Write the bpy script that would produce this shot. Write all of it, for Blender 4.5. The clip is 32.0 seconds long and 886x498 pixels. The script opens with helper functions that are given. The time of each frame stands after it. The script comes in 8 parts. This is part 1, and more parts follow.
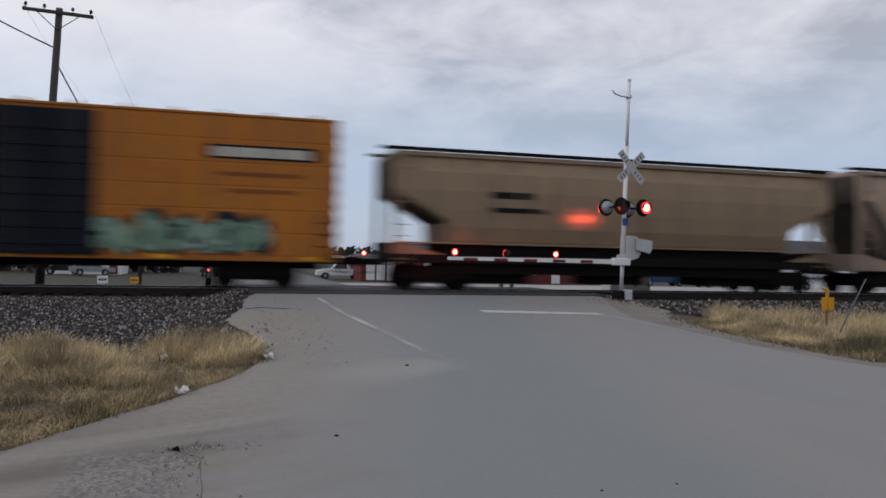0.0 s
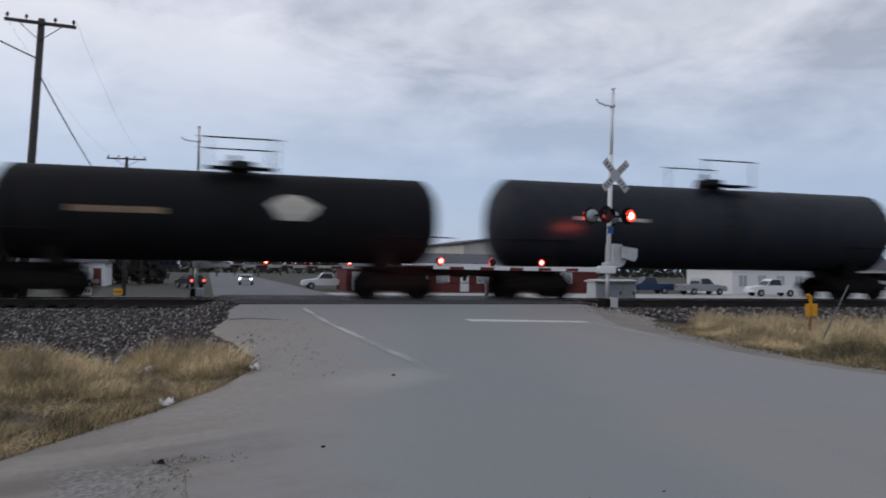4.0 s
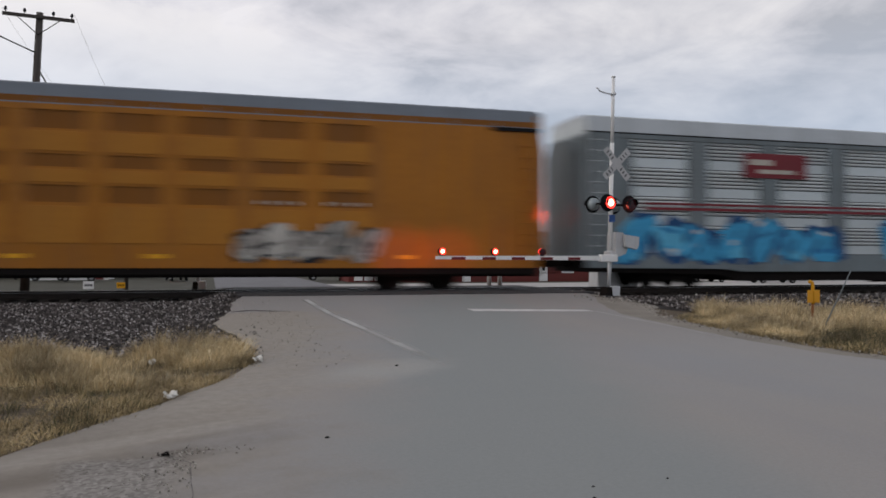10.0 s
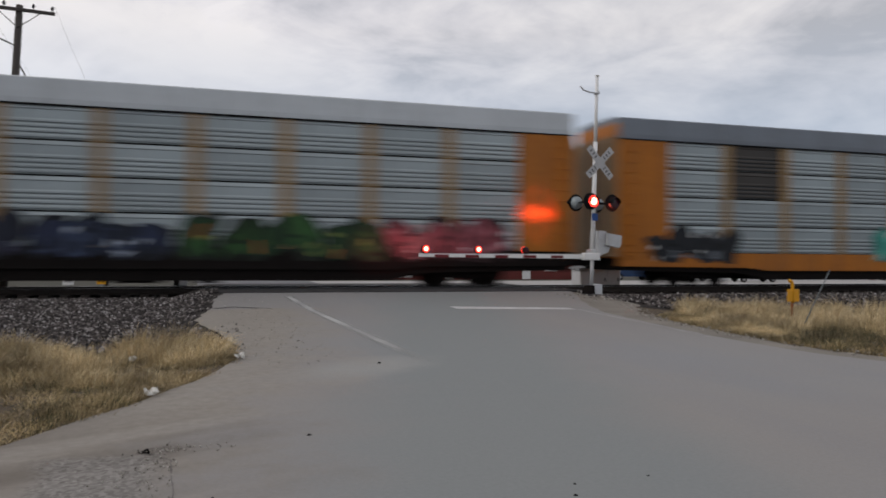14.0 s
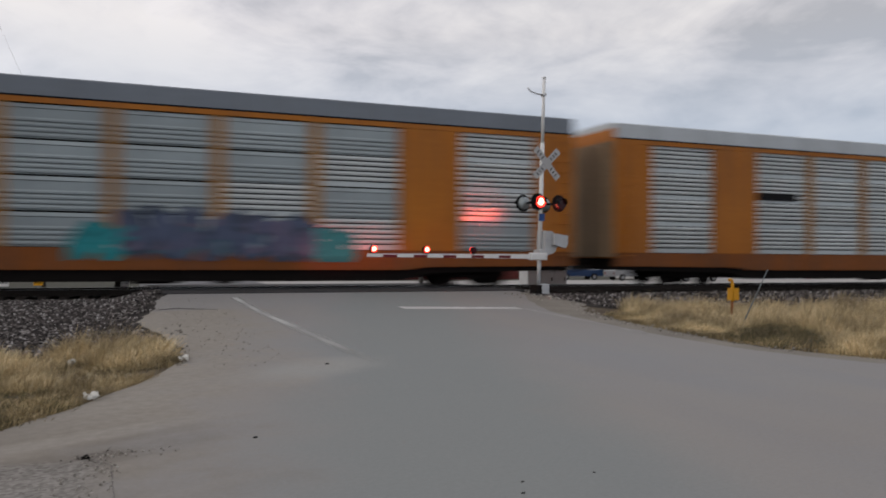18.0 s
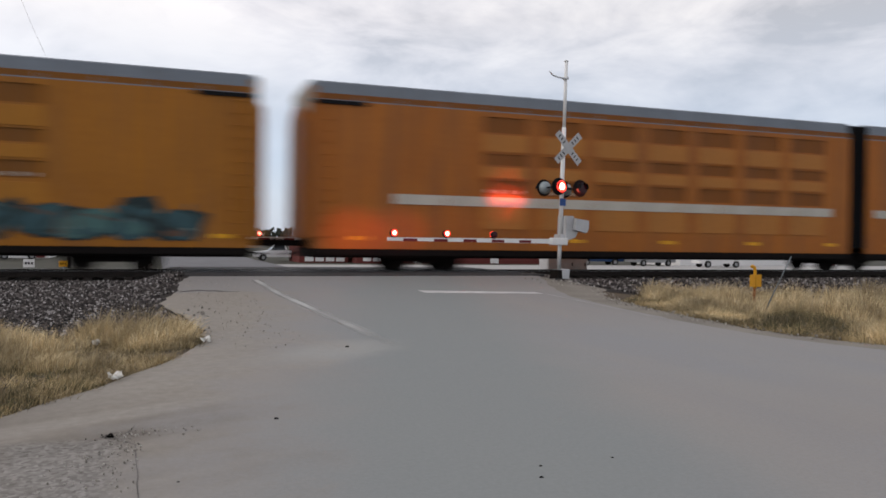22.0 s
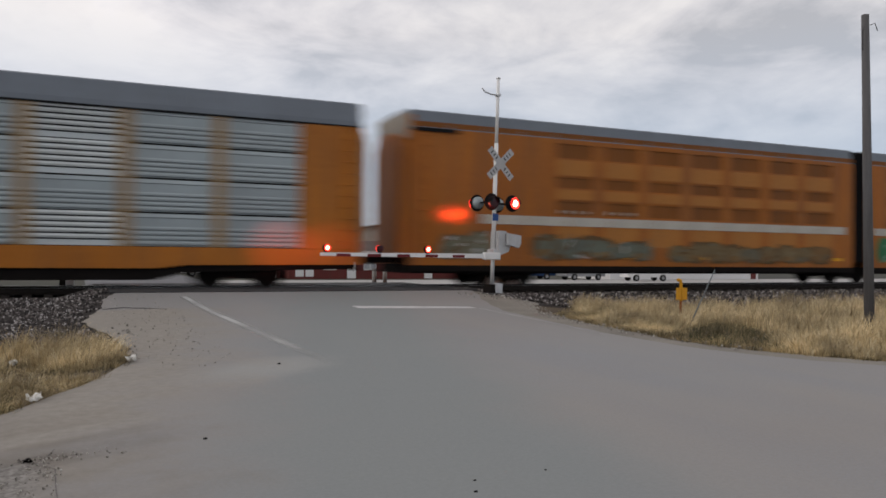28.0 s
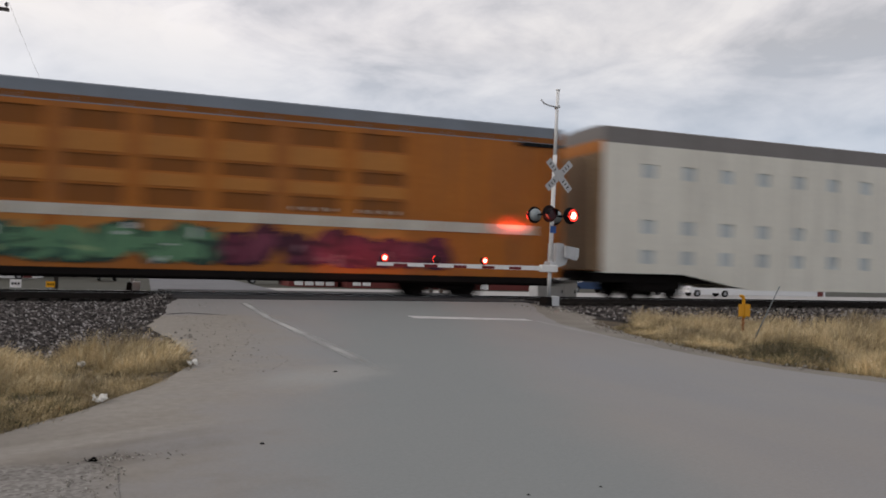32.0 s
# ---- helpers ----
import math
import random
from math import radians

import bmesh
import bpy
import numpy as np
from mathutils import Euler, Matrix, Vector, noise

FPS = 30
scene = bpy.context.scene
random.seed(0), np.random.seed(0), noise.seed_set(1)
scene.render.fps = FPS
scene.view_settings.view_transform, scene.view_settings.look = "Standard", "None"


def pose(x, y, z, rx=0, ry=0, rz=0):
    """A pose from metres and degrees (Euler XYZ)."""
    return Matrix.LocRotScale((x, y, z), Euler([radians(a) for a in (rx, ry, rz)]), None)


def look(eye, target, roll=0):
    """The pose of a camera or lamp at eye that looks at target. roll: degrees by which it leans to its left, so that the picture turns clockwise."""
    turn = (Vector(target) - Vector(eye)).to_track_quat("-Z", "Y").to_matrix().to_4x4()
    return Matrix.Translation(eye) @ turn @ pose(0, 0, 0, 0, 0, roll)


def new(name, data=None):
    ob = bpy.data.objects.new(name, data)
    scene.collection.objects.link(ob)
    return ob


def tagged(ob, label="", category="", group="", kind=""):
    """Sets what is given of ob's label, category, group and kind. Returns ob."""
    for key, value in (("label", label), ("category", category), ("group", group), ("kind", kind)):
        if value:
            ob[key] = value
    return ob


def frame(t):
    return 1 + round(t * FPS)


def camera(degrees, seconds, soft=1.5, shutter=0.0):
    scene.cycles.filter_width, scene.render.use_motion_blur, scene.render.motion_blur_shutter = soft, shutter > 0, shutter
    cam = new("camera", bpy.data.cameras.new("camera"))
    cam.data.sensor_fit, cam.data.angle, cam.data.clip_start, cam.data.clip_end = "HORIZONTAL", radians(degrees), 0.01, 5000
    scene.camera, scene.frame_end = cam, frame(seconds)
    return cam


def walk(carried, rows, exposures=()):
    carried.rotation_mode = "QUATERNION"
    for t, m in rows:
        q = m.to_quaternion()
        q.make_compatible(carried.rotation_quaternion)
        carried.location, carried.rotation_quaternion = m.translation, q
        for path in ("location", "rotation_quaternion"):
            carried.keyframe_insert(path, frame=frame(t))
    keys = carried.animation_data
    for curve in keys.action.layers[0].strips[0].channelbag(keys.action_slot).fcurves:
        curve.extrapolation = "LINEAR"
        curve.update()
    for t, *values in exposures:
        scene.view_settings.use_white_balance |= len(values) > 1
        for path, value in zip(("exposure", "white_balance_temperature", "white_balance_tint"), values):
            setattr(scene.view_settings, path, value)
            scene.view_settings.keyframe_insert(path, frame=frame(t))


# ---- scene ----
cam = camera(58.5, 32.0, soft=1.65, shutter=0.85)
EYE = (0.0, 0.0, 1.5)
PATH = [  # seconds, yaw, pitch, roll
    (0, -15.55, 0.76, -1.15), (0.5, -15.90, 0.55, -1.00), (1, -16.17, 0.67, -1.14), (1.5, -16.35, 0.53, -0.95),
    (2, -16.56, 0.73, -0.84), (2.5, -17.41, 1.07, -1.20), (3, -18.99, 1.54, -0.85), (3.5, -18.40, 1.87, -0.64),
    (4, -16.56, 1.44, -0.76), (4.5, -15.32, 0.61, -0.95), (6.5, -15.32, 0.61, -0.52), (7, -15.05, 0.39, -1.11),
    (7.5, -15.11, -0.25, -0.76), (8, -15.00, -0.24, -1.06), (8.5, -16.14, 0.17, -0.28), (9, -16.39, 1.00, 0.01),
    (9.5, -16.54, 1.19, -0.91), (10, -16.43, 0.73, -0.15), (10.5, -15.52, 0.84, -0.07), (11, -18.39, 0.64, -0.67),
    (11.5, -18.93, 0.57, 0.05), (12, -16.50, -0.03, -0.29), (12.5, -16.59, 0.01, -0.81), (13, -17.37, 0.54, -0.10),
    (13.5, -16.87, 0.47, -0.42), (14, -17.64, 0.56, -0.45), (14.5, -19.31, 0.15, 0.30), (16.5, -18.32, 0.55, -1.23),
    (17, -19.53, -0.39, -0.61), (17.5, -19.07, -0.21, 0.33), (18, -21.38, 0.59, -0.39), (18.5, -21.77, 1.07, -1.08),
    (19, -22.09, 1.14, -1.32), (19.5, -22.11, 0.83, -0.73), (20, -21.08, 0.62, -0.29), (20.5, -18.01, -0.65, -1.40),
    (21, -19.58, -0.53, -0.76), (21.5, -19.40, -0.42, -0.72), (22, -19.92, -0.57, -0.79), (22.5, -18.51, -0.88, -1.14),
    (23, -20.33, -0.95, -1.72), (23.5, -19.92, -1.00, -1.93), (24, -19.08, -0.49, -1.66), (24.5, -18.83, -0.96, -2.77),
    (25, -19.10, -0.54, -2.18), (25.5, -21.56, -0.40, -1.82), (27.5, -23.00, -0.06, -1.08), (28, -24.72, 0.57, -0.62),
    (28.5, -24.30, 0.58, -0.93), (29, -24.84, 0.75, -1.42), (29.5, -23.47, 0.62, -1.04), (30, -23.21, 0.91, -0.83),
    (30.5, -21.33, 0.99, -1.66), (31, -21.17, 0.41, -1.69), (31.5, -21.52, 1.28, -2.36), (32, -20.63, 1.30, -1.55),
]
walk(cam, [(t, pose(*EYE, 90 + p, r, y)) for t, y, p, r in PATH], exposures=[(t, s, k, 10) for t, s, k in ((0, -0.04, 6440), (2.4, -0.02, 6480), (3, 0, 6660), (3.6, -0.06, 6260), (4, -0.06, 6210), (7, -0.06, 6410), (8, -0.04, 6460), (9.2, 0.06, 6710), (14, 0.06, 6910), (19, 0.06, 7010), (20, -0.01, 7160), (20.7, 0.26, 7110), (21, 0.31, 7060), (25, 0.33, 6610), (28, 0.14, 7010), (32, 0.14, 7060))])

# ---- light: an overcast late afternoon, brighter low on the west side ----
world = bpy.data.worlds.new("overcast_sky")
scene.world = world
world.use_nodes = True
SUN_EL, SUN_AZ = radians(24), radians(-50)


def build_sky():
    nt = world.node_tree
    nt.nodes.clear()
    n, ln = nt.nodes.new, nt.links.new
    out, bg = n("ShaderNodeOutputWorld"), n("ShaderNodeBackground")
    tc, sep = n("ShaderNodeTexCoord"), n("ShaderNodeSeparateXYZ")
    ln(tc.outputs["Generated"], sep.inputs[0])
    # cloud deck: the direction laid out on a flat layer overhead
    add = n("ShaderNodeMath"); add.operation = "ADD"; add.inputs[1].default_value = 0.22
    mx = n("ShaderNodeMath"); mx.operation = "MAXIMUM"; mx.inputs[1].default_value = 0.0
    ln(sep.outputs[2], mx.inputs[0]); ln(mx.outputs[0], add.inputs[0])
    dx = n("ShaderNodeMath"); dx.operation = "DIVIDE"
    dy = n("ShaderNodeMath"); dy.operation = "DIVIDE"
    ln(sep.outputs[0], dx.inputs[0]); ln(add.outputs[0], dx.inputs[1])
    ln(sep.outputs[1], dy.inputs[0]); ln(add.outputs[0], dy.inputs[1])
    comb = n("ShaderNodeCombineXYZ")
    ln(dx.outputs[0], comb.inputs[0]); ln(dy.outputs[0], comb.inputs[1])
    n1 = n("ShaderNodeTexNoise")
    n1.inputs["Scale"].default_value, n1.inputs["Detail"].default_value, n1.inputs["Roughness"].default_value = 1.15, 8.0, 0.58
    n1.inputs["Distortion"].default_value = 0.35
    n2 = n("ShaderNodeTexNoise")
    n2.inputs["Scale"].default_value, n2.inputs["Detail"].default_value = 3.6, 7.0
    mp = n("ShaderNodeMapping"); mp.inputs["Location"].default_value = (3.1, 1.7, 0)
    ln(comb.outputs[0], mp.inputs[0]); ln(mp.outputs[0], n1.inputs["Vector"]); ln(mp.outputs[0], n2.inputs["Vector"])
    mixn = n("ShaderNodeMix"); mixn.data_type = "FLOAT"; mixn.inputs[0].default_value = 0.5
    ln(n1.outputs[0], mixn.inputs[2]); ln(n2.outputs[0], mixn.inputs[3])
    # long level streaks with torn edges
    ms = n("ShaderNodeMapping"); ms.inputs["Scale"].default_value = (3.4, 3.4, 9.0); ms.inputs["Rotation"].default_value = (0.0, 0.10, 0.0)
    n3 = n("ShaderNodeTexNoise"); n3.inputs["Scale"].default_value, n3.inputs["Detail"].default_value, n3.inputs["Roughness"].default_value = 1.6, 9.0, 0.6
    n3.inputs["Distortion"].default_value = 0.6
    ln(tc.outputs["Generated"], ms.inputs[0]); ln(ms.outputs[0], n3.inputs["Vector"])
    mix3 = n("ShaderNodeMix"); mix3.data_type = "FLOAT"; mix3.inputs[0].default_value = 0.38
    ln(mixn.outputs[0], mix3.inputs[2]); ln(n3.outputs[0], mix3.inputs[3])
    ramp = n("ShaderNodeValToRGB")
    e = ramp.color_ramp.elements
    e[0].position, e[0].color = 0.41, (0.385, 0.396, 0.443, 1)
    e[1].position, e[1].color = 0.57, (0.69, 0.682, 0.715, 1)
    m = ramp.color_ramp.elements.new(0.49); m.color = (0.55, 0.55, 0.598, 1)
    ln(mix3.outputs[0], ramp.inputs[0])
    # a brighter, warmer side where the sun stands behind the deck
    dot = n("ShaderNodeVectorMath"); dot.operation = "DOT_PRODUCT"
    dot.inputs[1].default_value = (math.sin(SUN_AZ) * math.cos(SUN_EL), math.cos(SUN_AZ) * math.cos(SUN_EL), math.sin(SUN_EL))
    ln(tc.outputs["Generated"], dot.inputs[0])
    rng = n("ShaderNodeMapRange"); rng.inputs[1].default_value, rng.inputs[2].default_value = 0.3, 1.0
    rng.inputs[3].default_value, rng.inputs[4].default_value = 0.0, 1.0
    ln(dot.outputs["Value"], rng.inputs[0])
    warm = n("ShaderNodeMix"); warm.data_type = "RGBA"; warm.blend_type = "ADD"
    warm.inputs[7].default_value = (0.10, 0.08, 0.085, 1)
    ln(rng.outputs[0], warm.inputs[0]); ln(ramp.outputs[0], warm.inputs[6])
    # a bright bank of cloud with a ragged upper edge, thinning out below it
    up = Vector((math.sin(radians(-3)) * math.cos(radians(17.6)), math.cos(radians(-3)) * math.cos(radians(17.6)), math.sin(radians(17.6))))
    down = Vector((math.sin(radians(13)) * math.cos(radians(12.6)), math.cos(radians(13)) * math.cos(radians(12.6)), math.sin(radians(12.6))))
    bank = n("ShaderNodeVectorMath"); bank.operation = "DOT_PRODUCT"
    bank.inputs[1].default_value = up.cross(down).normalized()
    ln(tc.outputs["Generated"], bank.inputs[0])
    rag = n("ShaderNodeTexNoise"); rag.inputs["Scale"].default_value, rag.inputs["Detail"].default_value, rag.inputs["Roughness"].default_value = 9.0, 7.0, 0.6
    ln(tc.outputs["Generated"], rag.inputs["Vector"])
    rs = n("ShaderNodeMath"); rs.operation = "MULTIPLY_ADD"; rs.inputs[1].default_value, rs.inputs[2].default_value = 0.22, -0.11
    ln(rag.outputs[0], rs.inputs[0])
    bs = n("ShaderNodeMath"); bs.operation = "ADD"
    ln(bank.outputs["Value"], bs.inputs[0]); ln(rs.outputs[0], bs.inputs[1])
    br = n("ShaderNodeValToRGB")
    be = br.color_ramp.elements
    be[0].position, be[0].color, be[1].position, be[1].color = 0.50, (0, 0, 0, 1), 0.76, (0, 0, 0, 1)
    for p, v in ((0.515, 0.75), (0.55, 1.0), (0.63, 0.5)):
        be.new(p).color = (v, v, v, 1)
    bm = n("ShaderNodeMath"); bm.operation = "ADD"; bm.inputs[1].default_value = 0.5
    ln(bs.outputs[0], bm.inputs[0]); ln(bm.outputs[0], br.inputs[0])
    wing = n("ShaderNodeMapRange"); wing.inputs[1].default_value, wing.inputs[2].default_value = 0.26, -0.02
    wing.inputs[3].default_value, wing.inputs[4].default_value = 0.0, 0.85
    ln(sep.outputs[0], wing.inputs[0])
    bf = n("ShaderNodeMath"); bf.operation = "MULTIPLY"
    ln(br.outputs[0], bf.inputs[0]); ln(wing.outputs[0], bf.inputs[1])
    lit = n("ShaderNodeMix"); lit.data_type = "RGBA"; lit.inputs[7].default_value = (0.735, 0.715, 0.735, 1)
    ln(bf.outputs[0], lit.inputs[0]); ln(warm.outputs[2], lit.inputs[6])
    # a clearer, bluer strip low over the horizon
    low = n("ShaderNodeMapRange"); low.inputs[1].default_value, low.inputs[2].default_value = 0.10, 0.27
    low.inputs[3].default_value, low.inputs[4].default_value = 0.92, 0.0
    ln(mx.outputs[0], low.inputs[0])
    strip = n("ShaderNodeMix"); strip.data_type = "RGBA"; strip.inputs[7].default_value = (0.36, 0.44, 0.59, 1)
    ln(low.outputs[0], strip.inputs[0]); ln(lit.outputs[2], strip.inputs[6])
    # a little of the clear sky's own light
    sky = n("ShaderNodeTexSky"); sky.sky_type = "NISHITA"; sky.sun_disc = False
    sky.sun_elevation, sky.sun_rotation = SUN_EL, SUN_AZ
    sm = n("ShaderNodeMix"); sm.data_type = "RGBA"; sm.blend_type = "ADD"; sm.inputs[0].default_value = 0.02
    ln(strip.outputs[2], sm.inputs[6]); ln(sky.outputs[0], sm.inputs[7])
    ln(sm.outputs[2], bg.inputs[0]); ln(bg.outputs[0], out.inputs[0])
    bg.inputs[1].default_value = 1.0


build_sky()
sun = new("sun", bpy.data.lights.new("sun", "SUN"))
sun.data.energy, sun.data.angle, sun.data.color = 0.5, radians(25), (1.0, 0.95, 0.9)
sun.matrix_world = look((-30, 30, 30), (0, 30 - 30 / math.tan(SUN_EL) * 0, 30 - 30 * math.tan(SUN_EL)))


# ---- materials ----
def srgb(h):
    c = [int(h[i:i + 2], 16) / 255 for i in (0, 2, 4)]
    return tuple(v / 12.92 if v <= 0.04045 else ((v + 0.055) / 1.055) ** 2.4 for v in c)


def surface(name, a, b=None, rough=0.7, metal=0.0, scale=3.0, fine=40.0, bump=0.15, stretch=(1, 1, 1), spec=0.3, dirt=0.0, dirt_col=(0.07, 0.055, 0.045), per=0.0, contrast=1.0):
    """A two-scale procedural surface: a to b by coarse noise, fine grain, upright streaks of dirt, and bump."""
    m = bpy.data.materials.new(name)
    m.use_nodes = True
    nt = m.node_tree
    n, ln = nt.nodes.new, nt.links.new
    bs = nt.nodes["Principled BSDF"]
    b = b or tuple(v * 0.75 for v in a)
    tc, mp = n("ShaderNodeTexCoord"), n("ShaderNodeMapping")
    mp.inputs["Scale"].default_value = stretch
    ln(tc.outputs["Object"], mp.inputs[0])
    n1, n2 = n("ShaderNodeTexNoise"), n("ShaderNodeTexNoise")
    n1.inputs["Scale"].default_value, n1.inputs["Detail"].default_value = scale, 5
    n2.inputs["Scale"].default_value, n2.inputs["Detail"].default_value = fine, 4
    ln(mp.outputs[0], n1.inputs["Vector"]); ln(mp.outputs[0], n2.inputs["Vector"])
    mixf = n("ShaderNodeMix"); mixf.data_type = "FLOAT"; mixf.inputs[0].default_value = 0.45
    ln(n1.outputs[0], mixf.inputs[2]); ln(n2.outputs[0], mixf.inputs[3])
    rp = n("ShaderNodeMapRange"); rp.inputs[1].default_value, rp.inputs[2].default_value = 0.5 - 0.18 / contrast, 0.5 + 0.18 / contrast
    ln(mixf.outputs[0], rp.inputs[0])
    mc = n("ShaderNodeMix"); mc.data_type = "RGBA"
    mc.inputs[6].default_value, mc.inputs[7].default_value = (*a, 1), (*b, 1)
    ln(rp.outputs[0], mc.inputs[0])
    col = mc.outputs[2]
    if dirt:
        m2 = n("ShaderNodeMapping"); m2.inputs["Scale"].default_value = (1.6, 1.6, 0.12)
        ln(tc.outputs["Object"], m2.inputs[0])
        n3 = n("ShaderNodeTexNoise"); n3.inputs["Scale"].default_value, n3.inputs["Detail"].default_value = 2.2, 7
        ln(m2.outputs[0], n3.inputs["Vector"])
        r3 = n("ShaderNodeMapRange"); r3.inputs[1].default_value, r3.inputs[2].default_value = 0.46, 0.74
        r3.inputs[4].default_value = dirt
        ln(n3.outputs[0], r3.inputs[0])
        md = n("ShaderNodeMix"); md.data_type = "RGBA"; md.inputs[7].default_value = (*dirt_col, 1)
        ln(r3.outputs[0], md.inputs[0]); ln(col, md.inputs[6])
        col = md.outputs[2]
    if per:
        oi = n("ShaderNodeObjectInfo")
        r4 = n("ShaderNodeMapRange"); r4.inputs[3].default_value, r4.inputs[4].default_value = 1 - per, 1 + per
        ln(oi.outputs["Random"], r4.inputs[0])
        hs = n("ShaderNodeHueSaturation"); ln(r4.outputs[0], hs.inputs["Value"]); ln(col, hs.inputs["Color"])
        col = hs.outputs[0]
    ln(col, bs.inputs["Base Color"])
    bs.inputs["Roughness"].default_value, bs.inputs["Metallic"].default_value = rough, metal
    bs.inputs["Specular IOR Level"].default_value = spec
    if bump:
        bp = n("ShaderNodeBump"); bp.inputs["Strength"].default_value, bp.inputs["Distance"].default_value = bump, 0.02
        ln(n2.outputs[0], bp.inputs["Height"]); ln(bp.outputs[0], bs.inputs["Normal"])
    return m


def glow(name, col, strength, base=(0.3, 0.02, 0.02)):
    m = bpy.data.materials.new(name)
    m.use_nodes = True
    bs = m.node_tree.nodes["Principled BSDF"]
    bs.inputs["Base Color"].default_value, bs.inputs["Roughness"].default_value = (*base, 1), 0.3
    bs.inputs["Emission Color"].default_value, bs.inputs["Emission Strength"].default_value = (*col, 1), strength
    return m


M = {}
M["asphalt"] = surface("worn_asphalt", (0.17, 0.17, 0.178), (0.115, 0.115, 0.122), 0.85, scale=0.35, fine=55, bump=0.25)
M["dust"] = surface("dusty_shoulder", (0.27, 0.25, 0.22), (0.16, 0.147, 0.127), 0.95, scale=0.8, fine=30, bump=0.5)
# near black: the passing train's shade is put into this colour
M["crossing"] = surface("crossing_panel", (0.055, 0.054, 0.056), (0.032, 0.031, 0.033), 0.9, scale=1.2, fine=30, bump=0.3)
M["soil"] = surface("dry_soil", (0.125, 0.098, 0.068), (0.065, 0.05, 0.035), 0.95, scale=0.6, fine=14, bump=0.5)
M["lot"] = surface("pale_gravel_lot", (0.42, 0.41, 0.40), (0.33, 0.32, 0.31), 0.95, scale=0.2, fine=6, bump=0.2)
M["field"] = surface("far_field", (0.062, 0.06, 0.044), (0.038, 0.038, 0.029), 0.95, scale=0.02, fine=0.6, bump=0.0)
M["ballast"] = surface("ballast_bed", (0.04, 0.034, 0.031), (0.02, 0.017, 0.016), 0.95, scale=2, fine=22, bump=0.8)
M["white_line"] = surface("road_paint", (0.62, 0.62, 0.62), (0.42, 0.42, 0.42), 0.7, scale=3, fine=30, contrast=1.4)
M["base_grey"] = surface("dull_grey_casting", (0.58, 0.595, 0.61), (0.48, 0.49, 0.505), 0.6, 0.1, scale=3, dirt=0.06)
M["crack"] = surface("open_crack", (0.15, 0.143, 0.135), (0.09, 0.085, 0.08), 0.95, scale=8)
M["pale_line"] = surface("worn_pale_paint", (0.36, 0.36, 0.35), (0.245, 0.243, 0.243), 0.9, scale=1.3, fine=14, contrast=1.6)
# rust kept near black, with the train's shade put into it
M["rail"] = surface("rail_steel", (0.03, 0.022, 0.018), (0.018, 0.014, 0.011), 0.75, 0.1, scale=4)
M["rail_top"] = surface("polished_rail", (0.45, 0.44, 0.43), (0.35, 0.34, 0.33), 0.3, 0.9, scale=4)
M["tie"] = surface("creosote_tie", (0.035, 0.028, 0.023), (0.018, 0.015, 0.013), 0.9, scale=3, per=0.3)
M["orange"] = surface("weathered_orange_paint", srgb("b8701f"), srgb("a05e19"), 0.55, scale=0.5, fine=8, bump=0.05, dirt=0.45)
M["orange_b"] = surface("faded_yellow_orange_paint", srgb("ac6d1a"), srgb("965d15"), 0.55, scale=0.4, fine=8, bump=0.05, dirt=0.4)
M["orange_d"] = surface("perforated_orange_sheet", srgb("8a561a"), srgb("784a15"), 0.7, scale=0.6, fine=60, bump=0.4, dirt=0.3)
M["orange_p"] = surface("sun_faded_orange_panel", srgb("b27523"), srgb("a36a1d"), 0.6, scale=0.5, fine=8, bump=0.05, dirt=0.25)
M["orange_r"] = surface("reddish_orange_paint", srgb("b06a26"), srgb("9c591c"), 0.6, scale=0.4, fine=8, bump=0.05, dirt=0.5)
M["orange_rd"] = surface("perforated_reddish_sheet", srgb("8a521f"), srgb("784718"), 0.7, scale=0.6, fine=60, bump=0.4, dirt=0.3)
M["orange_rp"] = surface("sun_faded_reddish_panel", srgb("b97a38"), srgb("a86b2d"), 0.6, scale=0.5, fine=8, bump=0.05, dirt=0.35)
M["door_tan"] = surface("dusty_beige_end_door", srgb("9c8468"), srgb("7d6850"), 0.7, scale=0.8, fine=9, dirt=0.4)
M["post_tan"] = surface("dusty_tan_post", srgb("a2845a"), srgb("886c47"), 0.65, scale=0.6, fine=9, dirt=0.3)
M["post_orange"] = surface("faded_orange_post", srgb("a87a42"), srgb("946732"), 0.65, scale=0.6, fine=9, dirt=0.3)
M["wood_g"] = surface("grey_weathered_wood", (0.135, 0.132, 0.135), (0.085, 0.083, 0.086), 0.9, scale=2, fine=20, stretch=(6, 6, 0.4), bump=0.4)
# slit tones: the shade inside the screens' slits, put into the colour
M["slit"] = surface("shaded_slit_dark", (0.055, 0.062, 0.066), (0.038, 0.043, 0.046), 0.8, scale=2)
M["rust"] = surface("rust_brown_paint", srgb("8f4f1c"), srgb("703e14"), 0.65, scale=0.5, fine=7, dirt=0.55)
M["galv"] = surface("galvanised_sheet", (0.36, 0.41, 0.425), (0.29, 0.335, 0.35), 0.42, 0.25, scale=0.7, fine=9, bump=0.04, dirt=0.3, per=0.12)
M["slit_m"] = surface("shaded_slit_mid", (0.25, 0.285, 0.297), (0.20, 0.228, 0.238), 0.8, scale=2)
# paler copy of the dull sheet; on ledges it paints in the sky's light
M["galv_e"] = surface("dull_panel_band", (0.40, 0.44, 0.45), (0.33, 0.365, 0.375), 0.5, 0.2, scale=0.7, fine=9, bump=0.04, dirt=0.3, per=0.1)
